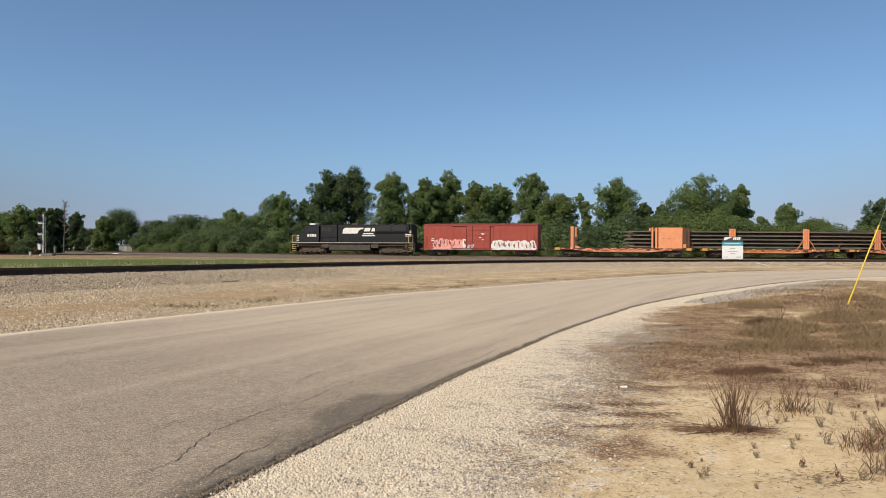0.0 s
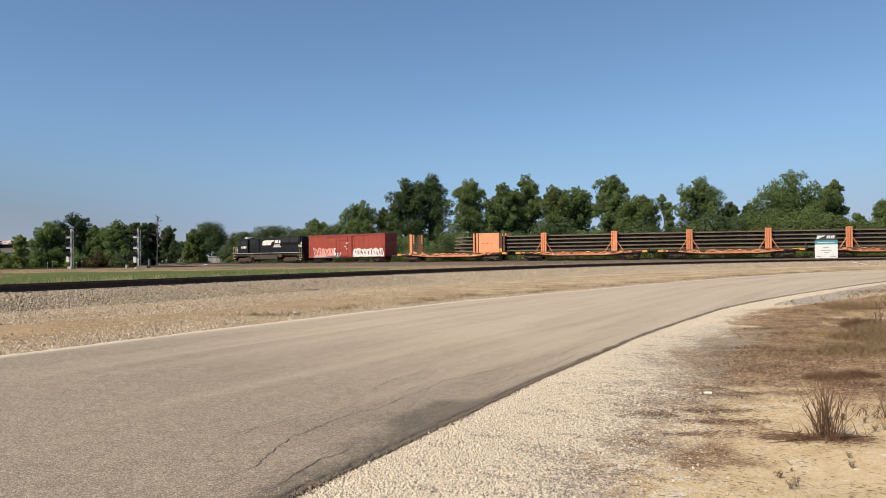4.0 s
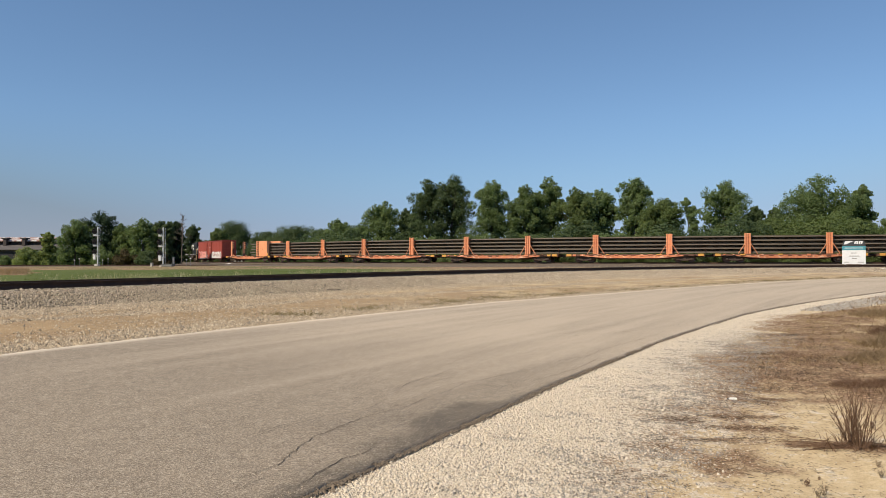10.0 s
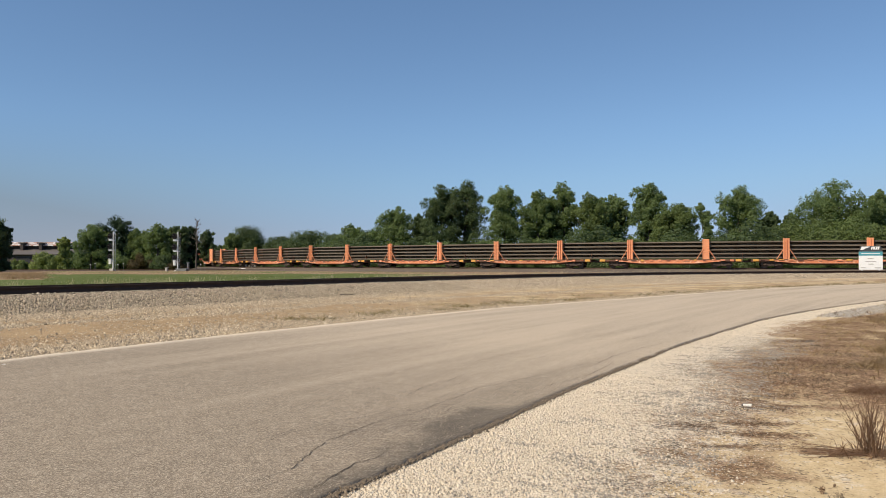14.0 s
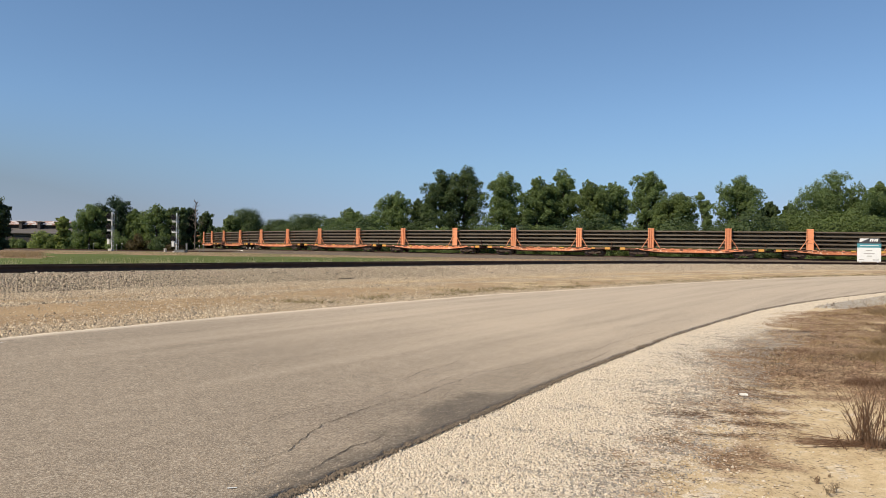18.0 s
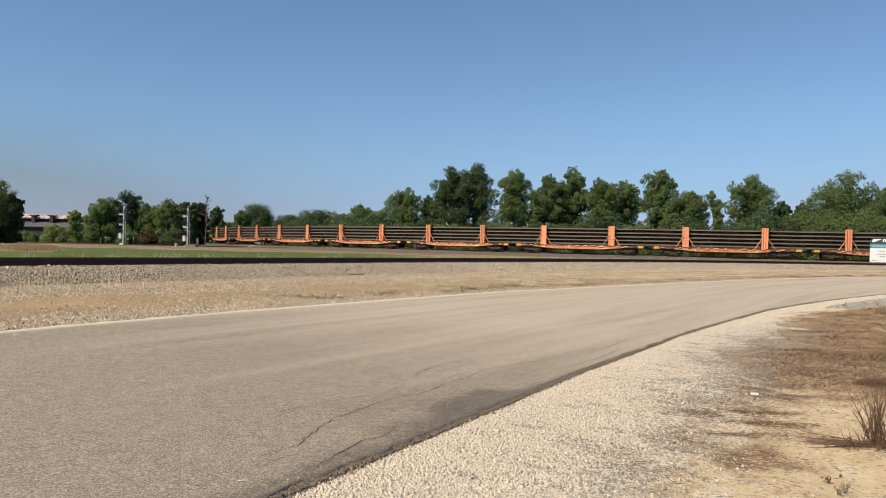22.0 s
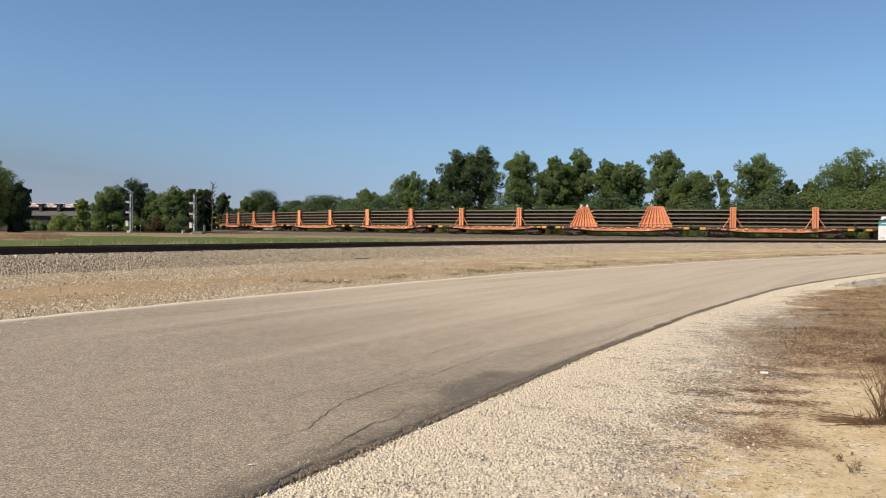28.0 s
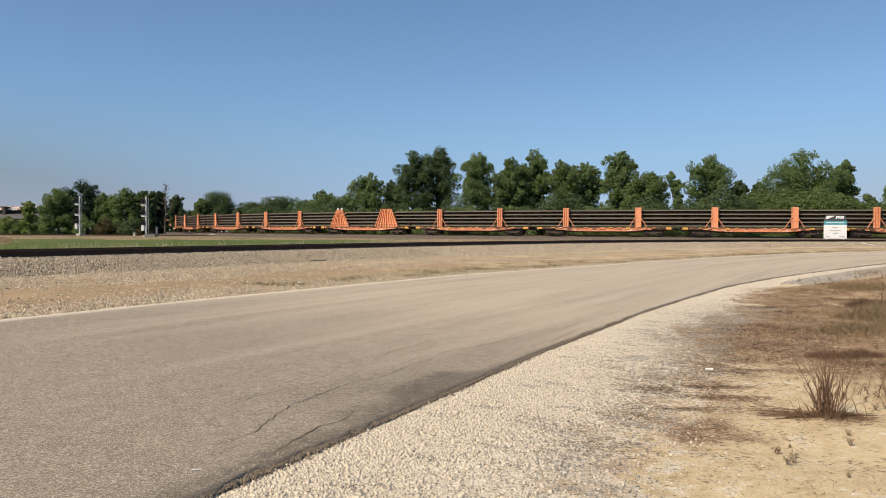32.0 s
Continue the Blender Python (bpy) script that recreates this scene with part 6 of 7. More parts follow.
def build_trees():
    tall = "tall green cottonwood behind the railway"
    row = [
        (-11.9, 172, 13.9, 8.6, "tall", LEAF_MID, "green leafy tree behind the railway"), (-6.1, 171, 12.3, 6.5, "tall", LEAF_DARK, "dark green leafy tree behind the railway"),
        (-1.2, 160, 17.6, 8.0, "tall", LEAF_DARK, tall), (3.6, 161, 18.9, 8.4, "tall", LEAF_DARK, tall), (11.8, 158, 17.3, 8.0, "tall", LEAF_MID, tall),
        (18.4, 156, 16.2, 7.4, "tall", LEAF_MID, tall), (24.0, 158, 18.0, 7.0, "tall", LEAF_MID, tall), (28.8, 153, 15.3, 7.4, "tall", LEAF_PALE, "paler green tree behind the railway"),
        (36.0, 165, 16.3, 7.0, "tall", LEAF_MID, tall), (39.4, 150, 16.9, 7.6, "tall", LEAF_MID, tall), (48.5, 163, 14.9, 5.6, "slim", LEAF_DARK, "slim open tree behind the railway"),
        (42.0, 140, 12.3, 8.4, "tall", LEAF_PALE, "dense conical green tree by the railway"), (57.6, 172, 15.5, 4.6, "slim", LEAF_MID, "slim open tree behind the railway"),
        (56.2, 148, 16.2, 9.4, "tall", LEAF_MID, tall), (61.6, 147, 11.4, 4.6, "tall", LEAF_DARK, "dark low tree by the railway"),
        (71.2, 140, 17.4, 14.6, "spread", LEAF_MID, "broad spreading tree by the railway"), (101.6, 172, 11.0, 5.0, "slim", LEAF_MID, "small open tree behind the railway"),
        (108.8, 172, 13.6, 7.4, "tall", LEAF_MID, tall), (117.0, 150, 14.2, 11, "spread", LEAF_DARK, "broad dark tree behind the railway"),
        (-62.6, 240, 14.0, 10.6, "dome", LEAF_DARK, "round dark tree in the distance"), (-63.2, 226, 10.4, 6.2, "tall", LEAF_PALE, "pale green tree in the distance"), (-70.5, 232, 7.6, 13, "dome", LEAF_DARK, "low dark trees in the distance"),
        (-38.7, 215, 11.4, 17, "dome", LEAF_DARK, "low wide dome of trees in the distance"), (-24.5, 200, 11.6, 8.0, "tall", LEAF_MID, "green leafy tree behind the railway"),
        (-19.5, 196, 10.6, 8.0, "dome", LEAF_DARK, "dark round tree behind the railway"), (-50.0, 230, 10.2, 12, "dome", LEAF_DARK, "low dark trees in the distance"),
        (-30.5, 208, 10.0, 9.0, "dome", LEAF_DARK, "low dark trees in the distance"), (66.0, 148, 10.8, 4.4, "tall", LEAF_DARK, "dark low tree by the railway"),
        (79.2, 141, 14.6, 4.6, "tall", LEAF_MID, "green tree beside a broad spreading one"), (21.2, 160, 14.6, 6.0, "tall", LEAF_MID, tall), (32.6, 160, 14.0, 6.0, "tall", LEAF_MID, tall)]
    for i, r in enumerate(row):
        tree(*r[:3], r[3] * (1.36 if r[4] == "tall" else 1.3), *r[4:], 100 + i, leaves=34000 if r[4] == "spread" else 31000 if r[4] == "tall" else 20000, size=0.30 if r[1] < 200 else 0.36)
    near = [
        (-69.0, 160, 11.5, 8.6, "tall", NEEDLE, "dark ragged pine behind the signals"), (-72.7, 156, 9.5, 7.4, "tall", LEAF_MID, "rounded green tree behind the signals"),
        (-64.6, 160, 8.8, 6.6, "tall", LEAF_MID, "green tree behind the signals"), (-59.4, 157, 9.6, 6.8, "tall", LEAF_MID, "green tree behind the signals"),
        (-56.6, 159, 9.4, 5.6, "tall", LEAF_DARK, "dark green tree behind the signals"), (-54.6, 157, 9.0, 4.4, "tall", LEAF_DARK, "dark green tree beside a dead trunk"), (-54.0, 161, 9.2, 4.0, "tall", NEEDLE, "dark pine behind a dead trunk"),
        (-73.7, 147, 6.6, 3.2, "tall", LEAF_LIGHT, "pale yellow-green sapling beside the shed"), (-86.6, 163, 4.6, 6.0, "bush", LEAF_LIGHT, "pale shrub before the long shed"),
        (-72.6, 117, 11.2, 10.0, "tall", LEAF_MID, "large dark tree at the field's end"), (-76.0, 121, 9.0, 8.0, "dome", LEAF_DARK, "large dark tree at the field's end"),
        (-69.6, 119, 7.8, 4.4, "tall", NEEDLE, "dark tree at the field's end"), (-61.5, 154, 4.2, 5.0, "bush", LEAF_DRY, "browning shrub behind the signals"), (-57.0, 153, 4.0, 4.6, "bush", LEAF_DARK, "dark shrub behind the signals"),
        (-66.5, 154, 5.0, 5.0, "bush", LEAF_MID, "green shrub behind the signals"), (-54.2, 153, 3.6, 3.6, "bush", LEAF_DRY, "browning shrub behind the signals"), (-53.9, 155, 5.4, 2.8, "bush", LEAF_DARK, "dark shrub beside the railway"),
        (-83.5, 166, 3.9, 3.4, "bush", LEAF_LIGHT, "pale shrub before the long shed"), (-94.5, 169, 3.8, 3.8, "bush", LEAF_PALE, "pale shrub before the long shed"),
        (-58.2, 185, 9.6, 5.0, "tall", LEAF_DARK, "dark green tree behind the railway")]
    for i, r in enumerate(near):
        tree(*r[:3], r[3] * 1.1, *r[4:], 200 + i, leaves=16000 if r[4] != "bush" else 5200, size=0.28, group="trees behind the signals")
    # thicket along the railway: a few bushes, set out in many places
    kinds = []
    for i, (hh, ww, mat, lab) in enumerate(((5.2, 7.5, LEAF_DARK, "dark green bush in the thicket"), (4.4, 7.0, LEAF_MID, "green bush in the thicket"), (3.4, 6.5, LEAF_PALE, "pale green bush in the thicket"),
                                            (6.3, 7.5, LEAF_DARK, "tall dark bush in the thicket"), (4.0, 8.0, LEAF_MID, "wide green bush in the thicket"))):
        kinds.append(tree(-8.0 + 7 * i, 139 - 3.2 * i + 22, hh + 0.4, ww, "bush", mat, lab, 300 + i, leaves=16000 if i == 2 else 6500, size=0.15 if i == 2 else 0.27, name="bush", category="bush", group="thicket along the railway"))
    rng = np.random.default_rng(12)

    def plant(k, x, y, s):
        z = float(height(x, y)[0]) - 0.08
        if 55 < x < 96 and y < 150:
            k, s = 2, s * 1.45
        copy_thing(kinds[k], pose(x, y, z, 0, 0, rng.uniform(0, 360)) @ Matrix.Diagonal((s * rng.uniform(0.9, 1.15), s * rng.uniform(0.9, 1.15), s, 1)))
    for u in np.arange(-134, 96, 4.2):
        x, y, h = at_line(MAIN, u, -rng.uniform(13, 17))
        plant(int(rng.choice([0, 1, 4, 2, 1, 0, 2])), float(x), float(y), rng.uniform(0.7, 1.15))
    for u in np.arange(-126, 90, 4.8):
        x, y, h = at_line(MAIN, u, -rng.uniform(21, 30))
        plant(int(rng.choice([0, 1, 3, 4, 3])), float(x), float(y), rng.uniform(1.2, 1.75))
    for u in np.arange(-122, 92, 5.5):
        x, y, h = at_line(MAIN, u, -rng.uniform(40, 52))
        plant(int(rng.choice([0, 3])), float(x), float(y), rng.uniform(1.1, 1.5))
    for x in np.arange(-84, -57, 3.6):
        plant(int(rng.choice([0, 3, 4])), x, 166 + rng.uniform(-2, 4), rng.uniform(0.8, 1.0))
    for x in np.arange(58, 92, 4.0):
        plant(2, x, 131 + rng.uniform(-4, 3), rng.uniform(1.45, 1.95))


build_trees()


def dead_tree():
    random.seed(9)
    x, y = -49.7, 151.5
    ob = thing("dead_tree", pose(x, y, float(height(x, y)[0]) - 0.05), "bare dead tree with thin broken branches", "tree")
    bm = bmesh.new()
    limb(bm, (0, 0, -0.2), (0.2, 0, 6.0), 0.13, 0.09, 8)
    limb(bm, (0.2, 0, 6.0), (0.1, 0.1, 10.0), 0.09, 0.025, 8)
    part("trunk", bm, BARE, ob)
    for i in range(26):
        z = 4.2 + 5.6 * i / 26
        a, l = random.uniform(0, 6.28), random.uniform(0.8, 2.0) * (1.25 - i / 30)
        bm = bmesh.new()
        e = (0.15 + math.cos(a) * l, math.sin(a) * l, z + random.uniform(0.3, 0.9) * l)
        limb(bm, (0.15, 0, z), e, 0.035, 0.014, 5)
        for k in range(4):
            f = random.uniform(0.4, 1)
            s = Vector((0.15, 0, z)).lerp(Vector(e), f)
            limb(bm, s, s + Vector((random.uniform(-0.5, 0.5), random.uniform(-0.5, 0.5), random.uniform(0.1, 0.7))), 0.03, 0.01, 4)
        part("branch", bm, BARE, ob)


dead_tree()


def far_woods():
    """The low line of woods that closes the view."""
    rng = np.random.default_rng(31)
    lobes = []
    for a in np.arange(-44, 52, 0.34):
        d = 340 + 60 * math.sin(a * 0.35) + rng.uniform(-15, 15)
        t = radians(a)
        h = 8.0 + 2.6 * noise.noise(Vector((a * 0.23, 0, 0))) + rng.uniform(-1, 1)
        for k in range(3):
            r = rng.uniform(1.6, 2.6)
            lobes.append((d * math.sin(t) + rng.normal(0, 1), d * math.cos(t) + rng.normal(0, 2), 0.4 + (h - r) * (0.25 + 0.36 * k), r, 1.0))
    tagged(new("far_woods", leaf_cloud("far_woods", lobes, 52000, 1.0, LEAF_DARK, rng)), "hazy dark green woods along the horizon", "woods", "", "stuff")


far_woods()

# ---- signals ----
SILVER = surface("galvanised_steel", (0.66, 0.67, 0.66), (0.48, 0.49, 0.49), 3, 0.5, 0.0)
SIGNAL_BLACK = surface("signal_black", (0.006, 0.006, 0.006), (0.004, 0.004, 0.004), 5, 0.8)
LENS = nodes("unlit_lens")[0]
LENS.node_tree.nodes["Principled BSDF"].inputs["Base Color"].default_value = (0.03, 0.012, 0.010, 1)
LENS.node_tree.nodes["Principled BSDF"].inputs["Roughness"].default_value = 0.1
CONCRETE = surface("concrete", (0.52, 0.49, 0.44), (0.36, 0.34, 0.30), 2, 0.9, grain=25, bump=0.4)
CABINET = surface("grey_cabinet_paint", (0.20, 0.20, 0.19), (0.14, 0.14, 0.14), 2, 0.5)


def signal(x, y, z, top, label):
    ob = thing("railway_signal", pose(x, y, z, 0, 0, -14), label, "railway signal", "railway signals")
    h = top - z
    part("base", block(-0.35, 0.40, -0.35, 0.35, -0.2, 0.16, 0.03), CONCRETE, ob, "concrete footing")
    bm = bmesh.new()
    rod(bm, (0.12, 0, 0.16), (0.12, 0, h), 0.105, 10)
    rod(bm, (0.12, 0, h), (0.12, 0, h + 0.12), 0.105, 10, 0.03)
    part("mast", bm, SILVER, ob, "galvanised pole")
    bm = bmesh.new()
    for a in (-0.17, 0.17):
        rod(bm, (0.36 + a * 0.4, a, 0.3), (0.36 + a * 0.4, a, h - 0.1), 0.02, 5)
    for i in range(int(h / 0.3) - 1):
        rod(bm, (0.36 - 0.068, -0.17, 0.4 + 0.3 * i), (0.36 + 0.068, 0.17, 0.4 + 0.3 * i), 0.015, 5)
    part("ladder", bm, SILVER, ob)
    for i in range(3):
        c = h - 0.62 - i * 1.72
        bm = bmesh.new()
        rod(bm, (-0.32, -0.30, c), (-0.32, -0.22, c), 0.47, 24)
        head = part("signal_head", bm, SIGNAL_BLACK, ob, "round black signal head with hooded lenses")
        for k in range(3):
            a = radians(90 + 120 * k)
            q = (-0.32 + 0.22 * math.cos(a), c + 0.22 * math.sin(a))
            bm = bmesh.new()
            rod(bm, (q[0], -0.325, q[1]), (q[0], -0.30, q[1]), 0.10, 12)
            part("lens", bm, LENS, head)
            bm = bmesh.new()
            for d in range(9):
                t0, t1 = radians(-10 + d * 22), radians(-10 + (d + 1) * 22)
                p = [(q[0] + 0.125 * math.cos(t), yy, q[1] + 0.125 * math.sin(t)) for t, yy in ((t0, -0.30), (t1, -0.30), (t1, -0.58), (t0, -0.58))]
                bm.faces.new([bm.verts.new(v) for v in p])
            part("hood", bm, SIGNAL_BLACK, head)
        bm = block(-0.62, 0.30, -0.16, 0.30, c - 0.80, c - 0.68)
        box(bm, -0.58, -0.38, -0.2, 0.1, c - 0.68, c - 0.5, 0.02)
        box(bm, -0.30, -0.08, -0.2, 0.1, c - 0.68, c - 0.5, 0.02)
        for a, b in ((-0.66, -0.16), (-0.66, 0.30), (0.30, 0.30), (-0.05, -0.16)):
            rod(bm, (a, b, c - 0.78), (a, b, c - 0.28), 0.022, 5)
        rod(bm, (-0.66, -0.16, c - 0.28), (-0.66, 0.30, c - 0.28), 0.02, 5)
        rod(bm, (-0.66, 0.30, c - 0.28), (0.30, 0.30, c - 0.28), 0.02, 5)
        part("platform", bm, SILVER, ob, "grated maintenance platform")
        part("bracket", block(-0.42, 0.1, -0.2, -0.12, c - 0.06, c + 0.06), SILVER, ob)
    part("junction_box", block(-0.55, -0.10, -0.30, 0.0, 0.9, 1.9, 0.02), SILVER, ob)
    return ob


signal(-55.97, 128, 0.62, 6.85, "three-headed railway signal on a lattice mast")
signal(-43.74, 124, 0.40, 6.65, "three-headed railway signal with cabinets at its foot")


def case(x, y, w, d, h, mat, label):
    z = float(height(x, y)[0])
    ob = thing("equipment_case", pose(x, y, z, 0, 0, -14), label, "equipment case", "trackside cases")
    part("body", block(-w / 2, w / 2, -d / 2, d / 2, 0.0, h, 0.03), mat, ob)
    part("lid", block(-w / 2 - 0.05, w / 2 + 0.05, -d / 2 - 0.05, d / 2 + 0.05, h, h + 0.06, 0.01), mat, ob)
    part("door", block(-w / 2 + 0.06, w / 2 - 0.06, -d / 2 - 0.02, -d / 2, 0.1, h - 0.08), mat, ob)


case(-42.7, 123.4, 1.9, 0.7, 0.38, CABINET, "low grey equipment case beside a signal")
case(-42.2, 124.8, 0.3, 0.3, 1.4, CABINET, "pale metal equipment case beside a signal")
case(-45.2, 123.4, 0.35, 0.35, 0.55, CONCRETE, "small concrete box beside a signal")
for k, (px, py) in enumerate(((-59.2, 127), (-58.6, 127.4), (-54.6, 127), (-53.8, 127.2), (-40.2, 125), (-39.7, 125.5))):
    z = float(height(px, py)[0])
    ob = thing("marker_post", pose(px, py, z - 0.05), "short pale post beside the track", "post", "trackside posts")
    bm = bmesh.new()
    rod(bm, (0, 0, 0), (0, 0, 1.1 + 0.2 * (k % 2)), 0.035, 8)
    part("post", bm, CABINET, ob)
    part("cap", block(-0.08, 0.08, -0.08, 0.08, 1.05 + 0.2 * (k % 2), 1.2 + 0.2 * (k % 2), 0.02), SILVER, ob)

# ---- buildings in the distance ----
BRICK = surface("dark_brick_wall", (0.075, 0.058, 0.05), (0.045, 0.036, 0.032), 1.5, 0.9)
RUST_ROOF = surface("rusted_metal_roof", (0.36, 0.19, 0.135), (0.24, 0.12, 0.09), 0.5, 0.7, wear=(0.60, 0.58, 0.55), wear_at=0.48)
PALE_ROOF = surface("grey_metal_roof", (0.13, 0.115, 0.105), (0.085, 0.075, 0.07), 0.5, 0.85)


def long_shed():
    x0, x1, y0, y1 = -128, -84, 176, 192
    zb = 0.35
    ob = thing("long_shed", pose(0, 0, zb), "long low brick shed with a rusted roof monitor", "industrial building")
    wall = part("wall", block(x0, x1, y0, y1, -0.2, 3.4), BRICK, ob, "dark brick wall")
    part("roof", prism([(y0 - 0.6, 3.35), (y0 - 0.6, 3.5), (y0 + 5.2, 4.75), (y1 - 5.2, 4.75), (y1 + 0.6, 3.5), (y1 + 0.6, 3.35)], x0 - 0.5, x1 + 0.5, "x"), PALE_ROOF, ob, "grey sloping metal roof")
    mon = part("roof_monitor", block(x0, x1 - 6.2, y0 + 5.2, y1 - 5.2, 4.5, 5.55), BRICK, ob)
    part("monitor_roof", prism([(y0 + 4.2, 5.45), (y0 + 4.2, 5.62), (y0 + 8, 6.5), (y1 - 4.2, 5.62), (y1 - 4.2, 5.45)], x0, x1 - 5.8, "x"), RUST_ROOF, mon, "rusted sloping roof")
    for i in range(7):
        x = x1 - 7.6 - i * 4.35
        part("vent_post", block(x, x + 0.75, y0 + 3.6, y0 + 5.0, 4.4, 6.05, 0.05), BRICK, mon)
        part("vent_cap", block(x - 0.35, x + 1.1, y0 + 3.4, y0 + 5.2, 6.0, 6.3, 0.05), BRICK, mon)
    for i in range(9):
        x = x1 - 1.2 - i * 4.9
        part("pilaster", block(x - 0.22, x + 0.22, y0 - 0.2, y0, -0.2, 3.35), CONCRETE if i % 3 == 1 else BRICK, wall)
        w = part("window", block(x - 3.9, x - 0.9, y0 - 0.05, y0 + 0.02, 0.9, 2.8), GRILLE, wall, "dark window bay")
        for k in range(3):
            part("mullion", block(x - 3.2 + k * 0.75, x - 3.12 + k * 0.75, y0 - 0.08, y0 - 0.05, 0.9, 2.8), BRICK, w)


long_shed()


def small_shed():
    ob = thing("trackside_hut", pose(-60.0, 235, 0.4, 0, 0, 12), "small grey trackside hut with a flat roof", "hut")
    part("wall", block(-1.7, 1.7, -1.2, 1.2, -0.1, 2.2), CONCRETE, ob)
    part("roof", block(-1.85, 1.85, -1.35, 1.35, 2.2, 2.36, 0.03), SILVER, ob)
    part("door", block(-0.4, 0.5, -1.24, -1.2, 0.0, 1.95), SILVER, ob)
    van = thing("parked_car", pose(-62.6, 232, 0.42, 0, 0, 8), "white car parked beside the hut", "car")
    part("body", prism([(-2.1, 0.35), (2.1, 0.35), (2.15, 0.75), (1.2, 0.92), (-2.1, 0.95)], -0.85, 0.85), WHITE, van)
    part("cabin", prism([(-1.7, 0.92), (1.1, 0.90), (0.4, 1.42), (-1.4, 1.42)], -0.75, 0.75), WHITE, van)
    for s in (-1, 1):
        part("side_window", prism([(-1.45, 0.95), (0.85, 0.95), (0.3, 1.34), (-1.3, 1.34)], s * 0.76 - 0.01, s * 0.76 + 0.01), GLASS, van)
        for xx in (-1.3, 1.3):
            bm = bmesh.new()
            rod(bm, (xx, s * 0.86 - 0.1, 0.32), (xx, s * 0.86 + 0.1, 0.32), 0.32, 14)
            part("wheel", bm, SIGNAL_BLACK, van)


small_shed()

# ---- sign beyond the near track ----
TEAL = surface("teal_sign_paint", (0.075, 0.30, 0.36), (0.06, 0.25, 0.31), 2, 0.5)
SIGN_WHITE = surface("white_sign_paint", (0.82, 0.82, 0.80), (0.76, 0.76, 0.74), 2, 0.5)
FADED_INK = surface("faded_sign_ink", (0.42, 0.41, 0.38), (0.34, 0.33, 0.31), 4, 0.6)
INK = surface("dark_sign_ink", (0.05, 0.055, 0.06), (0.04, 0.04, 0.045), 4, 0.6)


def sign():
    x, y, h = at_line(NEAR, 77.5, -2.4)
    ob = thing("railway_sign", pose(float(x), float(y), 0.55, 0, 0, -24), "white and teal railway sign with a black header", "sign")
    for s in (-0.75, 0.75):
        part("post", block(s - 0.06, s + 0.06, 0.03, 0.15, -0.2, 2.5), SILVER, ob)
    part("panel", block(-1.03, 1.03, -0.02, 0.03, 0.40, 1.78, 0.01), SIGN_WHITE, ob, "white lower panel with small lettering")
    part("band", block(-1.03, 1.03, -0.025, 0.03, 1.784, 2.18, 0.01), TEAL, ob, "teal band with pale lettering")
    hd = part("header", prism([(-1.03, 2.184), (1.03, 2.184), (0.88, 2.72), (-0.88, 2.72)], -0.02, 0.03), INK, ob, "black tapering header")
    part("emblem", prism([(-0.88, 2.36), (-0.66, 2.36), (-0.40, 2.50), (-0.12, 2.62), (-0.05, 2.68), (-0.78, 2.68)], -0.034, -0.022), SIGN_WHITE, hd)
    for x0 in (0.02, 0.40):
        part("emblem", prism([(x0, 2.38), (x0 + 0.32, 2.38), (x0 + 0.38, 2.66), (x0 + 0.06, 2.66)], -0.034, -0.022), SIGN_WHITE, hd)
        part("emblem_gap", prism([(x0 + 0.12, 2.38), (x0 + 0.17, 2.38), (x0 + 0.22, 2.56), (x0 + 0.17, 2.56)], -0.038, -0.035), INK, hd)
    part("lettering_bar", block(-0.8, 0.8, -0.036, -0.026, 1.96, 2.02), SIGN_WHITE, ob)
    for x0, x1, z in ((-0.26, 0.24, 1.46), (-0.46, 0.48, 1.16), (-0.20, 0.24, 0.92), (-0.85, -0.45, 0.56), (0.35, 0.85, 0.56)):
        part("lettering_bar", block(x0, x1, -0.031, -0.021, z, z + 0.075), FADED_INK, ob)


sign()

# ---- guy wire guard ----
YELLOW_PLASTIC = surface("yellow_plastic", (0.80, 0.56, 0.03), (0.72, 0.48, 0.03), 3, 0.4, bump=0.02)


def guy_wire():
    a, b = Vector((14.32, 19.78, 0.0)), Vector((15.45, 19.95, 2.36))
    d = (b - a).normalized()
    ob = thing("guy_wire", pose(*a), "steel guy wire with a yellow plastic guard, anchored in weeds", "guy wire")
    bm = bmesh.new()
    rod(bm, d * 0.10, d * 2.62, 0.020, 12)
    part("guard", bm, YELLOW_PLASTIC, ob, "bright yellow plastic guard")
    bm = bmesh.new()
    rod(bm, d * 0.0, d * 9.5, 0.008, 6)
    part("wire", bm, CABINET, ob)
    bm = bmesh.new()
    rod(bm, d * -0.3, d * 0.25, 0.016, 6)
    part("anchor_rod", bm, BARE, ob)


guy_wire()


# ---- weeds and litter on the verge ----
def verge_z(x, y):
    u, v = from_line(NEAR, x, y)
    return verge_swell(np.atleast_1d(x), np.atleast_1d(y), v - road_edges(u)[1]) - 0.035


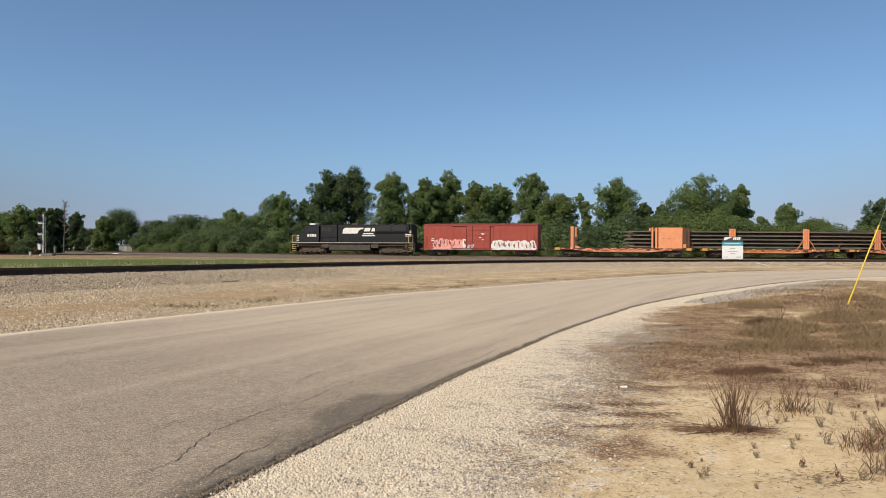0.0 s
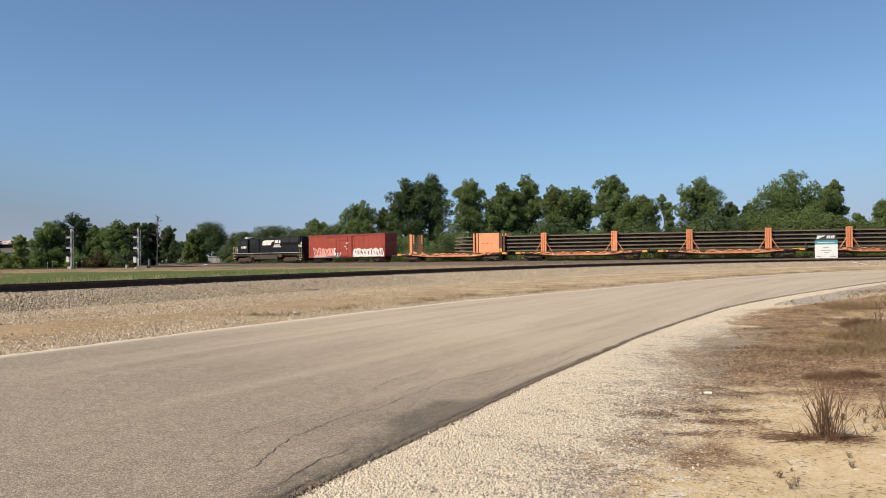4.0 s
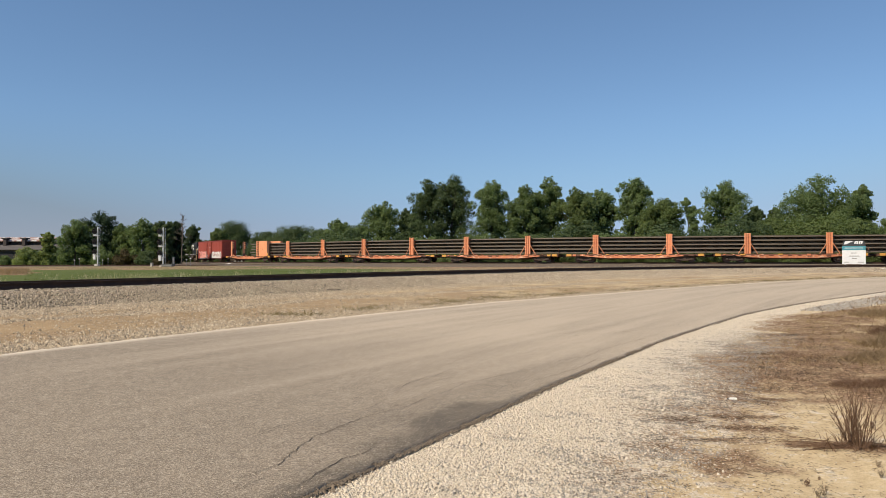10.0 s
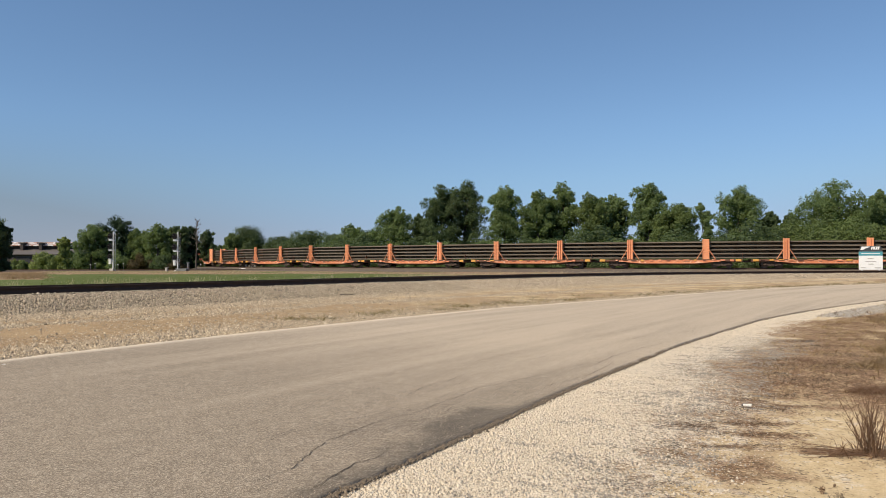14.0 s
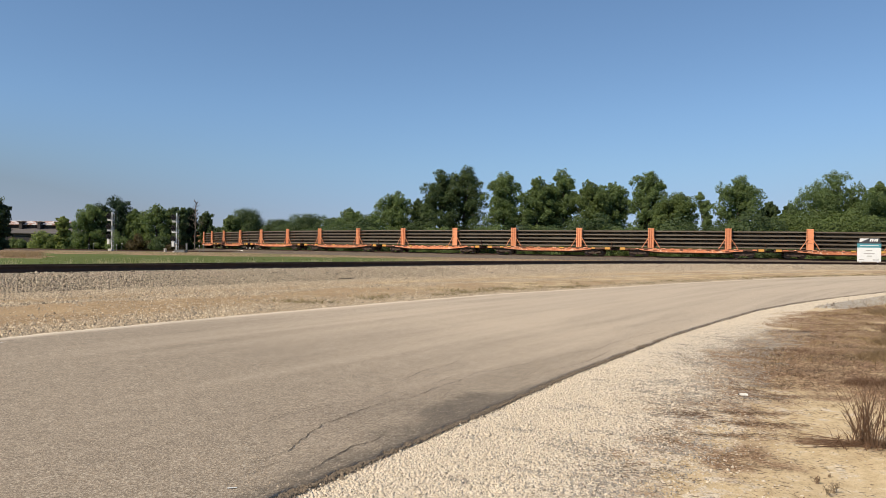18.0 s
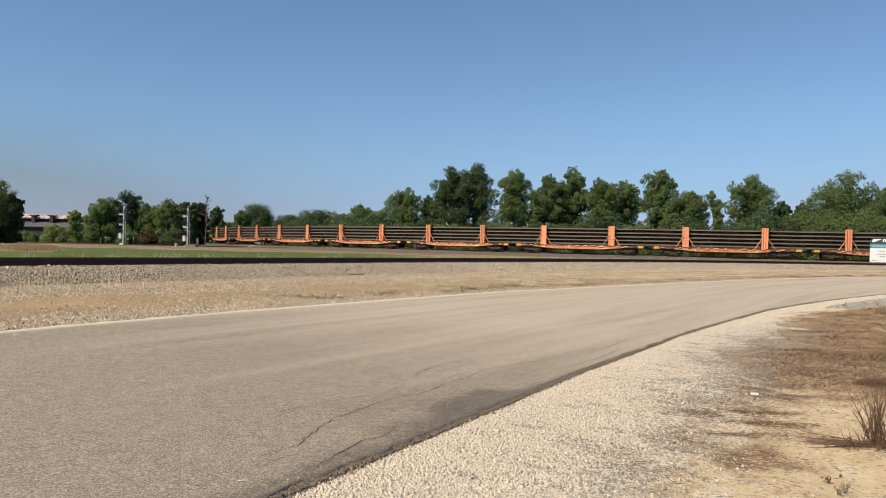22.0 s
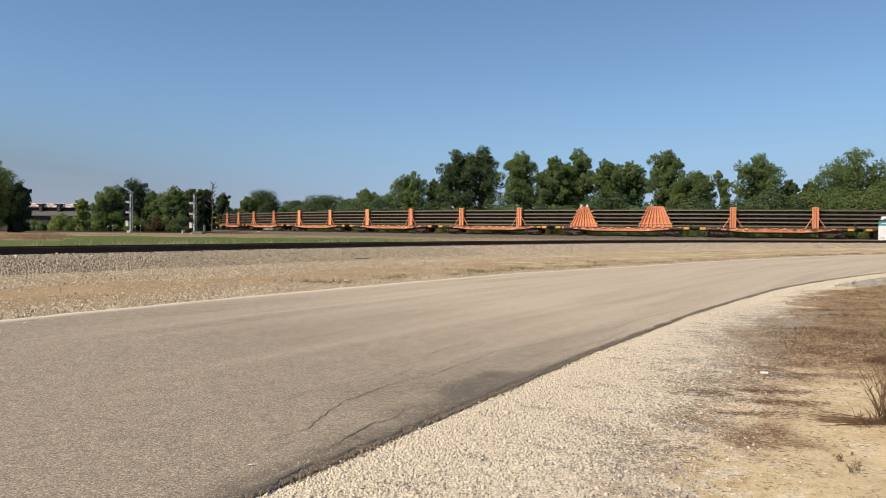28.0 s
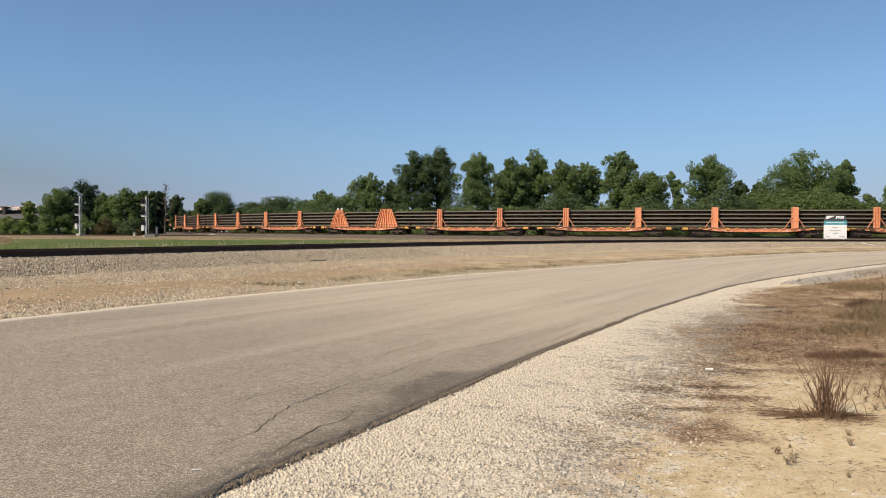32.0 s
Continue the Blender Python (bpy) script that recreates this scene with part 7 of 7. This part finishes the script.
def stalk_clump(x, y, n, tall, spread, label, seed, material, name="dry_weed"):
    """A clump of stiff dry stalks with side twigs, fanning out from one root."""
    r = random.Random(seed)
    z = float(verge_z(x, y)[0]) - 0.03
    ob = thing(name, pose(x, y, z), label, "weed", "dry weeds on the verge")
    for k in range(n):
        a = r.uniform(0, 6.283)
        q = r.uniform(0, 1) ** 0.7 * spread
        h = tall * r.uniform(0.55, 1.05)
        root = Vector((r.gauss(0, 0.045), r.gauss(0, 0.045), 0))
        tip = root + Vector((math.cos(a) * q, math.sin(a) * q, h))
        mid = root.lerp(tip, 0.5) - Vector((math.cos(a), math.sin(a), 0)) * q * 0.12
        bm = bmesh.new()
        rod(bm, root, mid, 0.0029, 4, 0.0023)
        rod(bm, mid, tip, 0.0023, 4, 0.0013)
        for j in range(r.randint(2, 5)):
            f = r.uniform(0.25, 0.95)
            s = root.lerp(mid, f * 2) if f < 0.5 else mid.lerp(tip, f * 2 - 1)
            rod(bm, s, s + Vector((r.gauss(0, 0.035), r.gauss(0, 0.035), r.uniform(0.02, 0.09))), 0.0025, 3, 0.0012)
        part("stalk", bm, material, ob)
    rng = np.random.default_rng(seed)
    m = 120
    pts = np.stack([rng.normal(0, 0.11 + spread * 0.2, m), rng.normal(0, 0.09 + spread * 0.15, m), np.abs(rng.normal(0, 0.03, m))], -1)
    part("litter", blades("litter", pts, rng.uniform(0.04, 0.20, m), rng.uniform(0.004, 0.010, m), rng.uniform(0.4, 1.8, m), material, rng), None, ob, "dead leaves at the root")
    return ob


stalk_clump(3.46, 6.28, 60, 0.50, 0.21, "tall dry brown weed with stiff upright stalks", 1, STALK)
stalk_clump(4.44, 6.98, 18, 0.36, 0.24, "thin dry brown weed on the sand", 2, STALK)
stalk_clump(5.85, 8.0, 9, 0.18, 0.2, "low dry brown weed on the sand", 3, STALK)
stalk_clump(4.2, 5.5, 14, 0.22, 0.14, "low grey-green weed on the sand", 4, STALK)
stalk_clump(4.75, 5.7, 18, 0.30, 0.18, "low grey-green weed on the sand", 5, STALK)
stalk_clump(3.9, 4.9, 14, 0.20, 0.14, "low grey-green weed on the sand", 6, STALK)


def fallen_stalks():
    """Long dead stalks that lie flat round the foot of the tall weed."""
    r = random.Random(61)
    ob = thing("dry_weed", pose(3.44, 6.26, float(verge_z(3.44, 6.26)[0])), "dead brown stalks fallen flat beside a tall weed", "weed", "dry weeds on the verge")
    for k in range(46):
        a = r.choice((3.25, 3.1, 3.4, -0.35, -0.1, 2.9)) + r.gauss(0, 0.16)
        n = r.uniform(0.18, 0.62) if math.cos(a) < 0 else r.uniform(0.12, 0.42)
        e = Vector((math.cos(a) * n, math.sin(a) * n, r.uniform(0.004, 0.05)))
        m = e * 0.5 + Vector((r.gauss(0, 0.02), r.gauss(0, 0.03), r.uniform(0.0, 0.03)))
        bm = bmesh.new()
        rod(bm, (r.gauss(0, 0.02), r.gauss(0, 0.02), 0.01), m, 0.0034, 4, 0.0028)
        rod(bm, m, e, 0.0028, 4, 0.0014)
        for j in range(3):
            c = m.lerp(e, r.random())
            rod(bm, c, c + Vector((r.gauss(0, 0.03), r.gauss(0, 0.03), r.uniform(0, 0.02))), 0.0022, 3, 0.001)
        part("stalk", bm, STALK, ob)


fallen_stalks()


def sprigs():
    """Small grey-brown sprigs that stand singly and in loose groups on the sand."""
    r = random.Random(8)
    kinds = []
    for k, (n, tall, mat) in enumerate(((7, 0.10, SPRIG), (9, 0.14, SPRIG), (5, 0.07, STALK))):
        ob = thing("sprig", pose(4.3 + 0.5 * k, 6.3 + 0.6 * k, float(verge_z(4.3 + 0.5 * k, 6.3 + 0.6 * k)[0])), "small grey-brown dry sprig standing in the sand", "weed", "sprigs on the sand")
        for i in range(n):
            a, q = r.uniform(0, 6.283), r.uniform(0.1, 0.5) * tall
            tip = Vector((math.cos(a) * q, math.sin(a) * q, tall * r.uniform(0.6, 1.1)))
            bm = bmesh.new()
            rod(bm, (r.gauss(0, 0.012), r.gauss(0, 0.012), 0), tip, 0.0026, 4, 0.0014)
            for j in range(6):
                c = tip * r.uniform(0.3, 1.0)
                rod(bm, c, c + Vector((r.gauss(0, 0.016), r.gauss(0, 0.016), r.uniform(0.004, 0.028))), 0.003, 3, 0.001)
            part("stem", bm, mat, ob)
        kinds.append(ob)
    for hx, hy, n, sp in ((4.35, 5.35, 9, 0.22), (4.9, 5.6, 10, 0.25), (4.1, 4.75, 9, 0.2), (4.6, 6.5, 10, 0.3), (5.2, 7.3, 9, 0.35), (3.3, 5.2, 6, 0.3), (2.6, 5.0, 4, 0.25), (5.6, 6.6, 9, 0.35), (3.9, 5.5, 5, 0.3)):
        for i in range(n):
            x, y = hx + r.gauss(0, sp), hy + r.gauss(0, sp * 1.2)
            copy_thing(kinds[r.randrange(3)], pose(x, y, float(verge_z(x, y)[0]), 0, 0, r.uniform(0, 360)) @ Matrix.Scale(r.uniform(0.4, 0.95), 4))


SPRIG = leafy("grey_brown_sprigs", (0.36, 0.28, 0.185), (0.18, 0.135, 0.085), 0.25)
sprigs()
stalk_clump(9.7, 15.6, 26, 0.55, 0.35, "dry brown weed among dead grass", 7, STALK)
stalk_clump(13.1, 18.4, 22, 0.6, 0.3, "dry brown weed among dead grass", 8, STALK)


def tussock(x, y, w, h, seed, material=None):
    """A soft mound of fine dead grass."""
    rng = np.random.default_rng(seed)
    n = 1900
    a, q = rng.uniform(0, 6.283, n), rng.random(n) ** 0.5
    pts = np.stack([q * w / 2 * np.cos(a), q * w / 2.6 * np.sin(a), 0 * q], -1)
    tall = h * (1.05 - 0.7 * q ** 2) * rng.uniform(0.5, 1.1, n)
    ob = thing("tussock", pose(x, y, -0.06), "soft grey-brown mound of dead grass", "grass tussock", "dead grass mounds on the verge")
    part("dead_grass", blades("dead_grass", pts, tall, rng.uniform(0.004, 0.010, n), rng.uniform(0.3, 1.5, n), material or THATCH, rng), None, ob)


for i, (px, py, pw, ph) in enumerate(((6.6, 11.2, 1.3, 0.42), (7.6, 11.6, 1.2, 0.40), (8.6, 11.3, 1.1, 0.38), (8.0, 13.2, 1.3, 0.48), (9.3, 14.6, 1.4, 0.45), (9.6, 12.6, 1.2, 0.40), (10.6, 14.0, 1.5, 0.42),
                                      (11.8, 16.6, 1.6, 0.5), (13.2, 17.0, 1.4, 0.45), (11.2, 12.6, 1.2, 0.4), (15.5, 20.0, 1.6, 0.5), (12.0, 20.5, 1.5, 0.4), (17.5, 23.5, 1.8, 0.5)  )):
    tussock(px, py, pw * 1.1, ph * 0.62, 500 + i)
for i, (px, py, pw, ph) in enumerate(((5.05, 9.1, 0.75, 0.13), (5.5, 9.25, 0.6, 0.12), (6.9, 9.9, 0.9, 0.14), (6.3, 9.6, 0.6, 0.10), (7.6, 10.0, 0.7, 0.12), (9.2, 15.4, 0.8, 0.25))):
    tussock(px, py, pw, ph, 540 + i, STALK)


PALE_TUFT = leafy("pale_dry_tufts", (0.74, 0.65, 0.47), (0.48, 0.39, 0.25), 0.35)
LITTER = leafy("dark_leaf_litter", (0.13, 0.092, 0.058), (0.040, 0.028, 0.019), 0.1)


def strew_weeds():
    rng = np.random.default_rng(44)

    def field(name, n, u0, u1, d0, d1, tall, wide, lean, material, label, clump=0.5, power=1.0, z0=None, per=26):
        k = max(1, n // per)
        cu = rng.uniform(u0, u1, k)
        cd = d0 + (d1 - d0) * rng.random(k) ** power
        i = rng.integers(0, k, n)
        along, across = rng.normal(0, clump, n), rng.normal(0, clump * 0.4, n)
        u = cu[i] + 0.5 * along + 0.85 * across
        d = np.maximum(cd[i] + 0.85 * along - 0.5 * across, d0 * 0.6)
        v = road_edges(u)[1] + d
        x, y, h = at_line(NEAR, u, v)
        z = verge_swell(x, y, d) - 0.042 if z0 is None else z0(x, y)
        tagged(new(name, blades(name, np.stack([x, y, z], -1), rng.uniform(*tall, n), rng.uniform(*wide, n), rng.uniform(*lean, n), material, rng)), label, "grass", "", "stuff")
    # matted dead grass and thatch, denser away from the camera
    field("dead_grass", 11000, 0, 16, 1.5, 9, (0.03, 0.13), (0.004, 0.010), (0.6, 2.6), STRAW, "matted straw-coloured dead grass on the verge", 0.22, 0.8)
    field("dead_weeds", 26000, -2, 16, 1.6, 9, (0.02, 0.085), (0.003, 0.008), (0.6, 2.6), STALK, "matted brown dead weeds on the verge", 0.24, 0.8, per=90)
    field("dead_weeds", 4000, -2, 9, 1.7, 5.5, (0.015, 0.06), (0.003, 0.008), (0.6, 2.6), LITTER, "dark matted dead weeds on the verge", 0.2, 0.8, per=110)
    field("dead_weeds", 16000, 14, 44, 1.6, 14, (0.03, 0.15), (0.008, 0.018), (0.6, 3.0), STALK, "matted brown dead weeds on the verge", 0.7)
    field("dead_grass", 14000, 14, 44, 1.6, 14, (0.03, 0.15), (0.008, 0.018), (0.6, 3.0), STRAW, "matted straw-coloured dead grass on the verge", 0.7)
    field("dead_weeds", 4200, -8, -1, 1.9, 6, (0.008, 0.03), (0.002, 0.0045), (0.8, 3.0), STALK, "thin dead weeds on the sand", 0.2, per=120)
    field("dead_grass", 1100, -8, -1, 1.9, 6, (0.02, 0.08), (0.002, 0.0045), (0.5, 2.5), STRAW, "thin straw litter on the sand", 0.2)
    # dead stems lying over the gravel and the sand, thickest in the patches
    def lay(n, spots, spread, long, material, label):
        i = rng.integers(0, len(spots), n)
        x = spots[i, 0] + rng.normal(0, 1, n) * spots[i, 2] * spread
        y = spots[i, 1] + rng.normal(0, 1, n) * spots[i, 3] * spread
        u, v = from_line(NEAR, x, y)
        out = v - road_edges(u)[1]
        keep = out > 0.15
        x, y, out, u = x[keep], y[keep], out[keep], u[keep]
        m = len(x)
        z = verge_swell(x, y, out) - edge_drop(u, out) + 0.009
        tagged(new("dead_stems", twigs("dead_stems", np.stack([x, y, z], -1), rng.uniform(*long, m), rng.uniform(0.0016, 0.0042, m), material, rng)), label, "plant litter", "", "stuff")
    spots = np.array([p[:4] for p in PATCHES])
    lay(3000, spots, 0.8, (0.015, 0.07), LITTER, "dark dead stems matted on the gravel")
    lay(3000, spots, 0.95, (0.02, 0.09), STALK, "brown dead stems matted on the sand")
    k = 420
    u = rng.uniform(-8.5, 9, k)
    x, y, h = at_line(NEAR, u, road_edges(u)[1] + 0.3 + rng.beta(2.2, 1.5, k) * 3.6)
    loose = np.stack([x, y, 0.09 + 0 * x, 0.12 + 0 * x], -1)
    lay(4800, loose, 1.0, (0.012, 0.055), LITTER, "dark dead stems strewn over the gravel")
    field("dead_weeds", 4500, -3, 2, 2.0, 3.3, (0.008, 0.035), (0.003, 0.008), (0.6, 2.4), LITTER, "dark dead weeds matted over the sand", 0.2, per=60)
    field("dead_weeds", 8000, -1, 12, 1.1, 3.0, (0.008, 0.03), (0.004, 0.011), (0.6, 2.2), STALK, "dark dead weeds thinning out into the gravel", 0.3, per=60)
    # field beyond the near track, and the pale tufts along its bank
    n = 30000
    u, v = rng.uniform(-12, 40, n), -4.4 - rng.random(n) ** 1.6 * 40
    x, y, h = at_line(NEAR, u, v)
    keep = (y < 84) & (x < 2) & (x > -0.53 * y)
    x, y, v = x[keep], y[keep], v[keep]
    z = height(x, y) - 0.03
    tagged(new("field_grass", blades("field_grass", np.stack([x, y, z], -1), rng.uniform(0.02, 0.085, len(x)), rng.uniform(0.02, 0.05, len(x)), rng.uniform(0.3, 1.5, len(x)), GRASS, rng)),
           "short green grass of the field", "grass", "", "stuff")
    n = 3600
    y = 58 + 34 * rng.random(n) ** 1.3
    x = -0.53 * y - rng.gamma(1.2, 2.6, n) + rng.normal(0, 0.6, n)
    z = height(x, y) - 0.03
    tagged(new("dead_weeds", blades("dead_weeds", np.stack([x, y, z], -1), rng.uniform(0.08, 0.36, n), rng.uniform(0.015, 0.035, n), rng.uniform(0.3, 1.2, n), THATCH, rng)),
           "brown dry weeds at the end of the field", "grass", "", "stuff")
    n = 5600
    cu = rng.uniform(-8, 60, 150)
    u = cu[np.minimum(rng.integers(0, 150, n), rng.integers(0, 150, n))] + rng.normal(0, 0.14, n)
    v = -3.4 - np.abs(rng.normal(0, 0.5, n))
    x, y, h = at_line(NEAR, u, v)
    z = np.interp(v, [-4.0, -3.0], [0.34, 0.46])
    tagged(new("dry_tufts", blades("dry_tufts", np.stack([x, y, z], -1), rng.uniform(0.25, 0.66, n), rng.uniform(0.006, 0.015, n), rng.uniform(0.1, 0.5, n), PALE_TUFT, rng)),
           "pale dry grass tufts along the track bank", "grass", "", "stuff")
    # sparse weeds on the far side of the road
    n = 10500
    cu = rng.uniform(-6, 60, 230)
    cv = 0.45 + rng.gamma(1.5, 0.4, 230) + np.where(cu < 6, 0.3, 0)
    i = np.minimum(rng.integers(0, 230, n), rng.integers(0, 230, n))
    cu = np.where(cu < 1, cu + 14, cu)
    u = cu[i] + rng.normal(0, 0.22, n)
    v = road_edges(u)[0] - np.maximum(0.2, cv[i] + rng.normal(0, 0.16, n))
    x, y, h = at_line(NEAR, u, v)
    z = height(x, y) - 0.02
    tagged(new("edge_weeds", blades("edge_weeds", np.stack([x, y, z], -1), rng.gamma(2.0, 0.022, n) + 0.01, rng.uniform(0.008, 0.022, n), rng.uniform(0.5, 2.5, n), WEED, rng)),
           "low dry weeds along the road's far edge", "grass", "", "stuff")


strew_weeds()


def loose_bits():
    ob = thing("bottle", pose(3.22, 8.24, -0.005, 0, 90, 160) @ Matrix.Diagonal((0.55, 0.55, 0.55, 1)), "crushed white plastic bottle with a dark cap", "bottle")
    bm = bmesh.new()
    rod(bm, (0, 0, -0.07), (0, 0, 0.05), 0.026, 10)
    rod(bm, (0, 0, 0.05), (0, 0, 0.085), 0.026, 10, 0.012)
    part("body", bm, WHITE, ob)
    bm = bmesh.new()
    rod(bm, (0, 0, 0.085), (0, 0, 0.11), 0.014, 10)
    part("cap", bm, INK, ob)
    for i, (px, py, pz, a) in enumerate(((-1.28, 4.70, 0.020, 25), (-5.53, 9.58, 0.245, 70))):
        ob = thing("paper_scrap", pose(px, py, pz, 4, 3, a) @ Matrix.Scale(0.55, 4), "small pale scrap of paper lying on the road", "litter", "scraps on the road")
        part("scrap", prism([(-0.05, 0.0), (0.0, 0.004), (0.055, 0.001), (0.05, 0.004), (0.0, 0.008), (-0.052, 0.003)], -0.012, 0.012), WHITE, ob)
    x, y, h = at_line(NEAR, 75.5, 3.2)
    ob = thing("board", pose(float(x), float(y), 0.44, 0, 12, -30), "pale broken board lying on the ballast", "board")
    part("plank", block(-0.75, 0.75, -0.09, 0.09, 0.0, 0.05, 0.01), WHITE, ob)
    x, y, h = at_line(NEAR, 10.5, 4.0)
    ob = thing("stick", pose(float(x), float(y), 0.36, 0, 4, 20), "dark broken branch on the ballast", "stick")
    bm = bmesh.new()
    limb(bm, (-0.35, 0, 0.03), (0.25, 0.1, 0.05), 0.016, 0.008)
    limb(bm, (0.0, 0.03, 0.05), (0.2, -0.15, 0.10), 0.010, 0.005)
    part("branch", bm, BARE, ob)
    for u, s in ((4.0, 1.0), (26.0, 0.9), (-98.0, 1.3)):
        x, y, h = at_line(MAIN, u, 4.2)
        ob = thing("sand_bag", pose(float(x), float(y), 0.42, 0, 0, 10), "pale bag lying beside the railway", "bag", "bags beside the railway")
        bm = bmesh.new()
        bmesh.ops.create_icosphere(bm, subdivisions=2, radius=0.5)
        bmesh.ops.scale(bm, vec=(1.3 * s, 0.7 * s, 0.5 * s), verts=bm.verts)
        for w in bm.verts:
            w.co.z = max(w.co.z, -0.1) + 0.05 * math.sin(w.co.x * 7)
        part("bag", bm, WHITE, ob)


loose_bits()


# ---- what moves ----
def run_of(t):
    """How far along the main line the train stands at t seconds."""
    return 0.000142 * t ** 3 - 0.002757 * t ** 2 - 9.18244 * t + 119.436 - 108.9


def motions():
    times = [0.5 * i for i in range(65)]
    for car, middle, base in TRAIN:
        rows = []
        for t in times:
            u = middle + run_of(t)
            xa, ya, _ = at_line(MAIN, u - base / 2)
            xb, yb, _ = at_line(MAIN, u + base / 2)
            rows.append((t, pose((xa + xb) / 2, (ya + yb) / 2, RAIL_MAIN, 0, 0, math.degrees(math.atan2(yb - ya, xb - xa)))))
        walk(car, rows)
    step = 1 / 15
    spins = [(i * step, math.degrees((run_of(i * step) - run_of(0)) / WHEEL_R)) for i in range(481)]
    for ob in WHEELSETS:
        x, y, z = ob.location
        walk(ob, [(t, pose(x, y, z, 0, a, 0)) for t, a in spins])


motions()
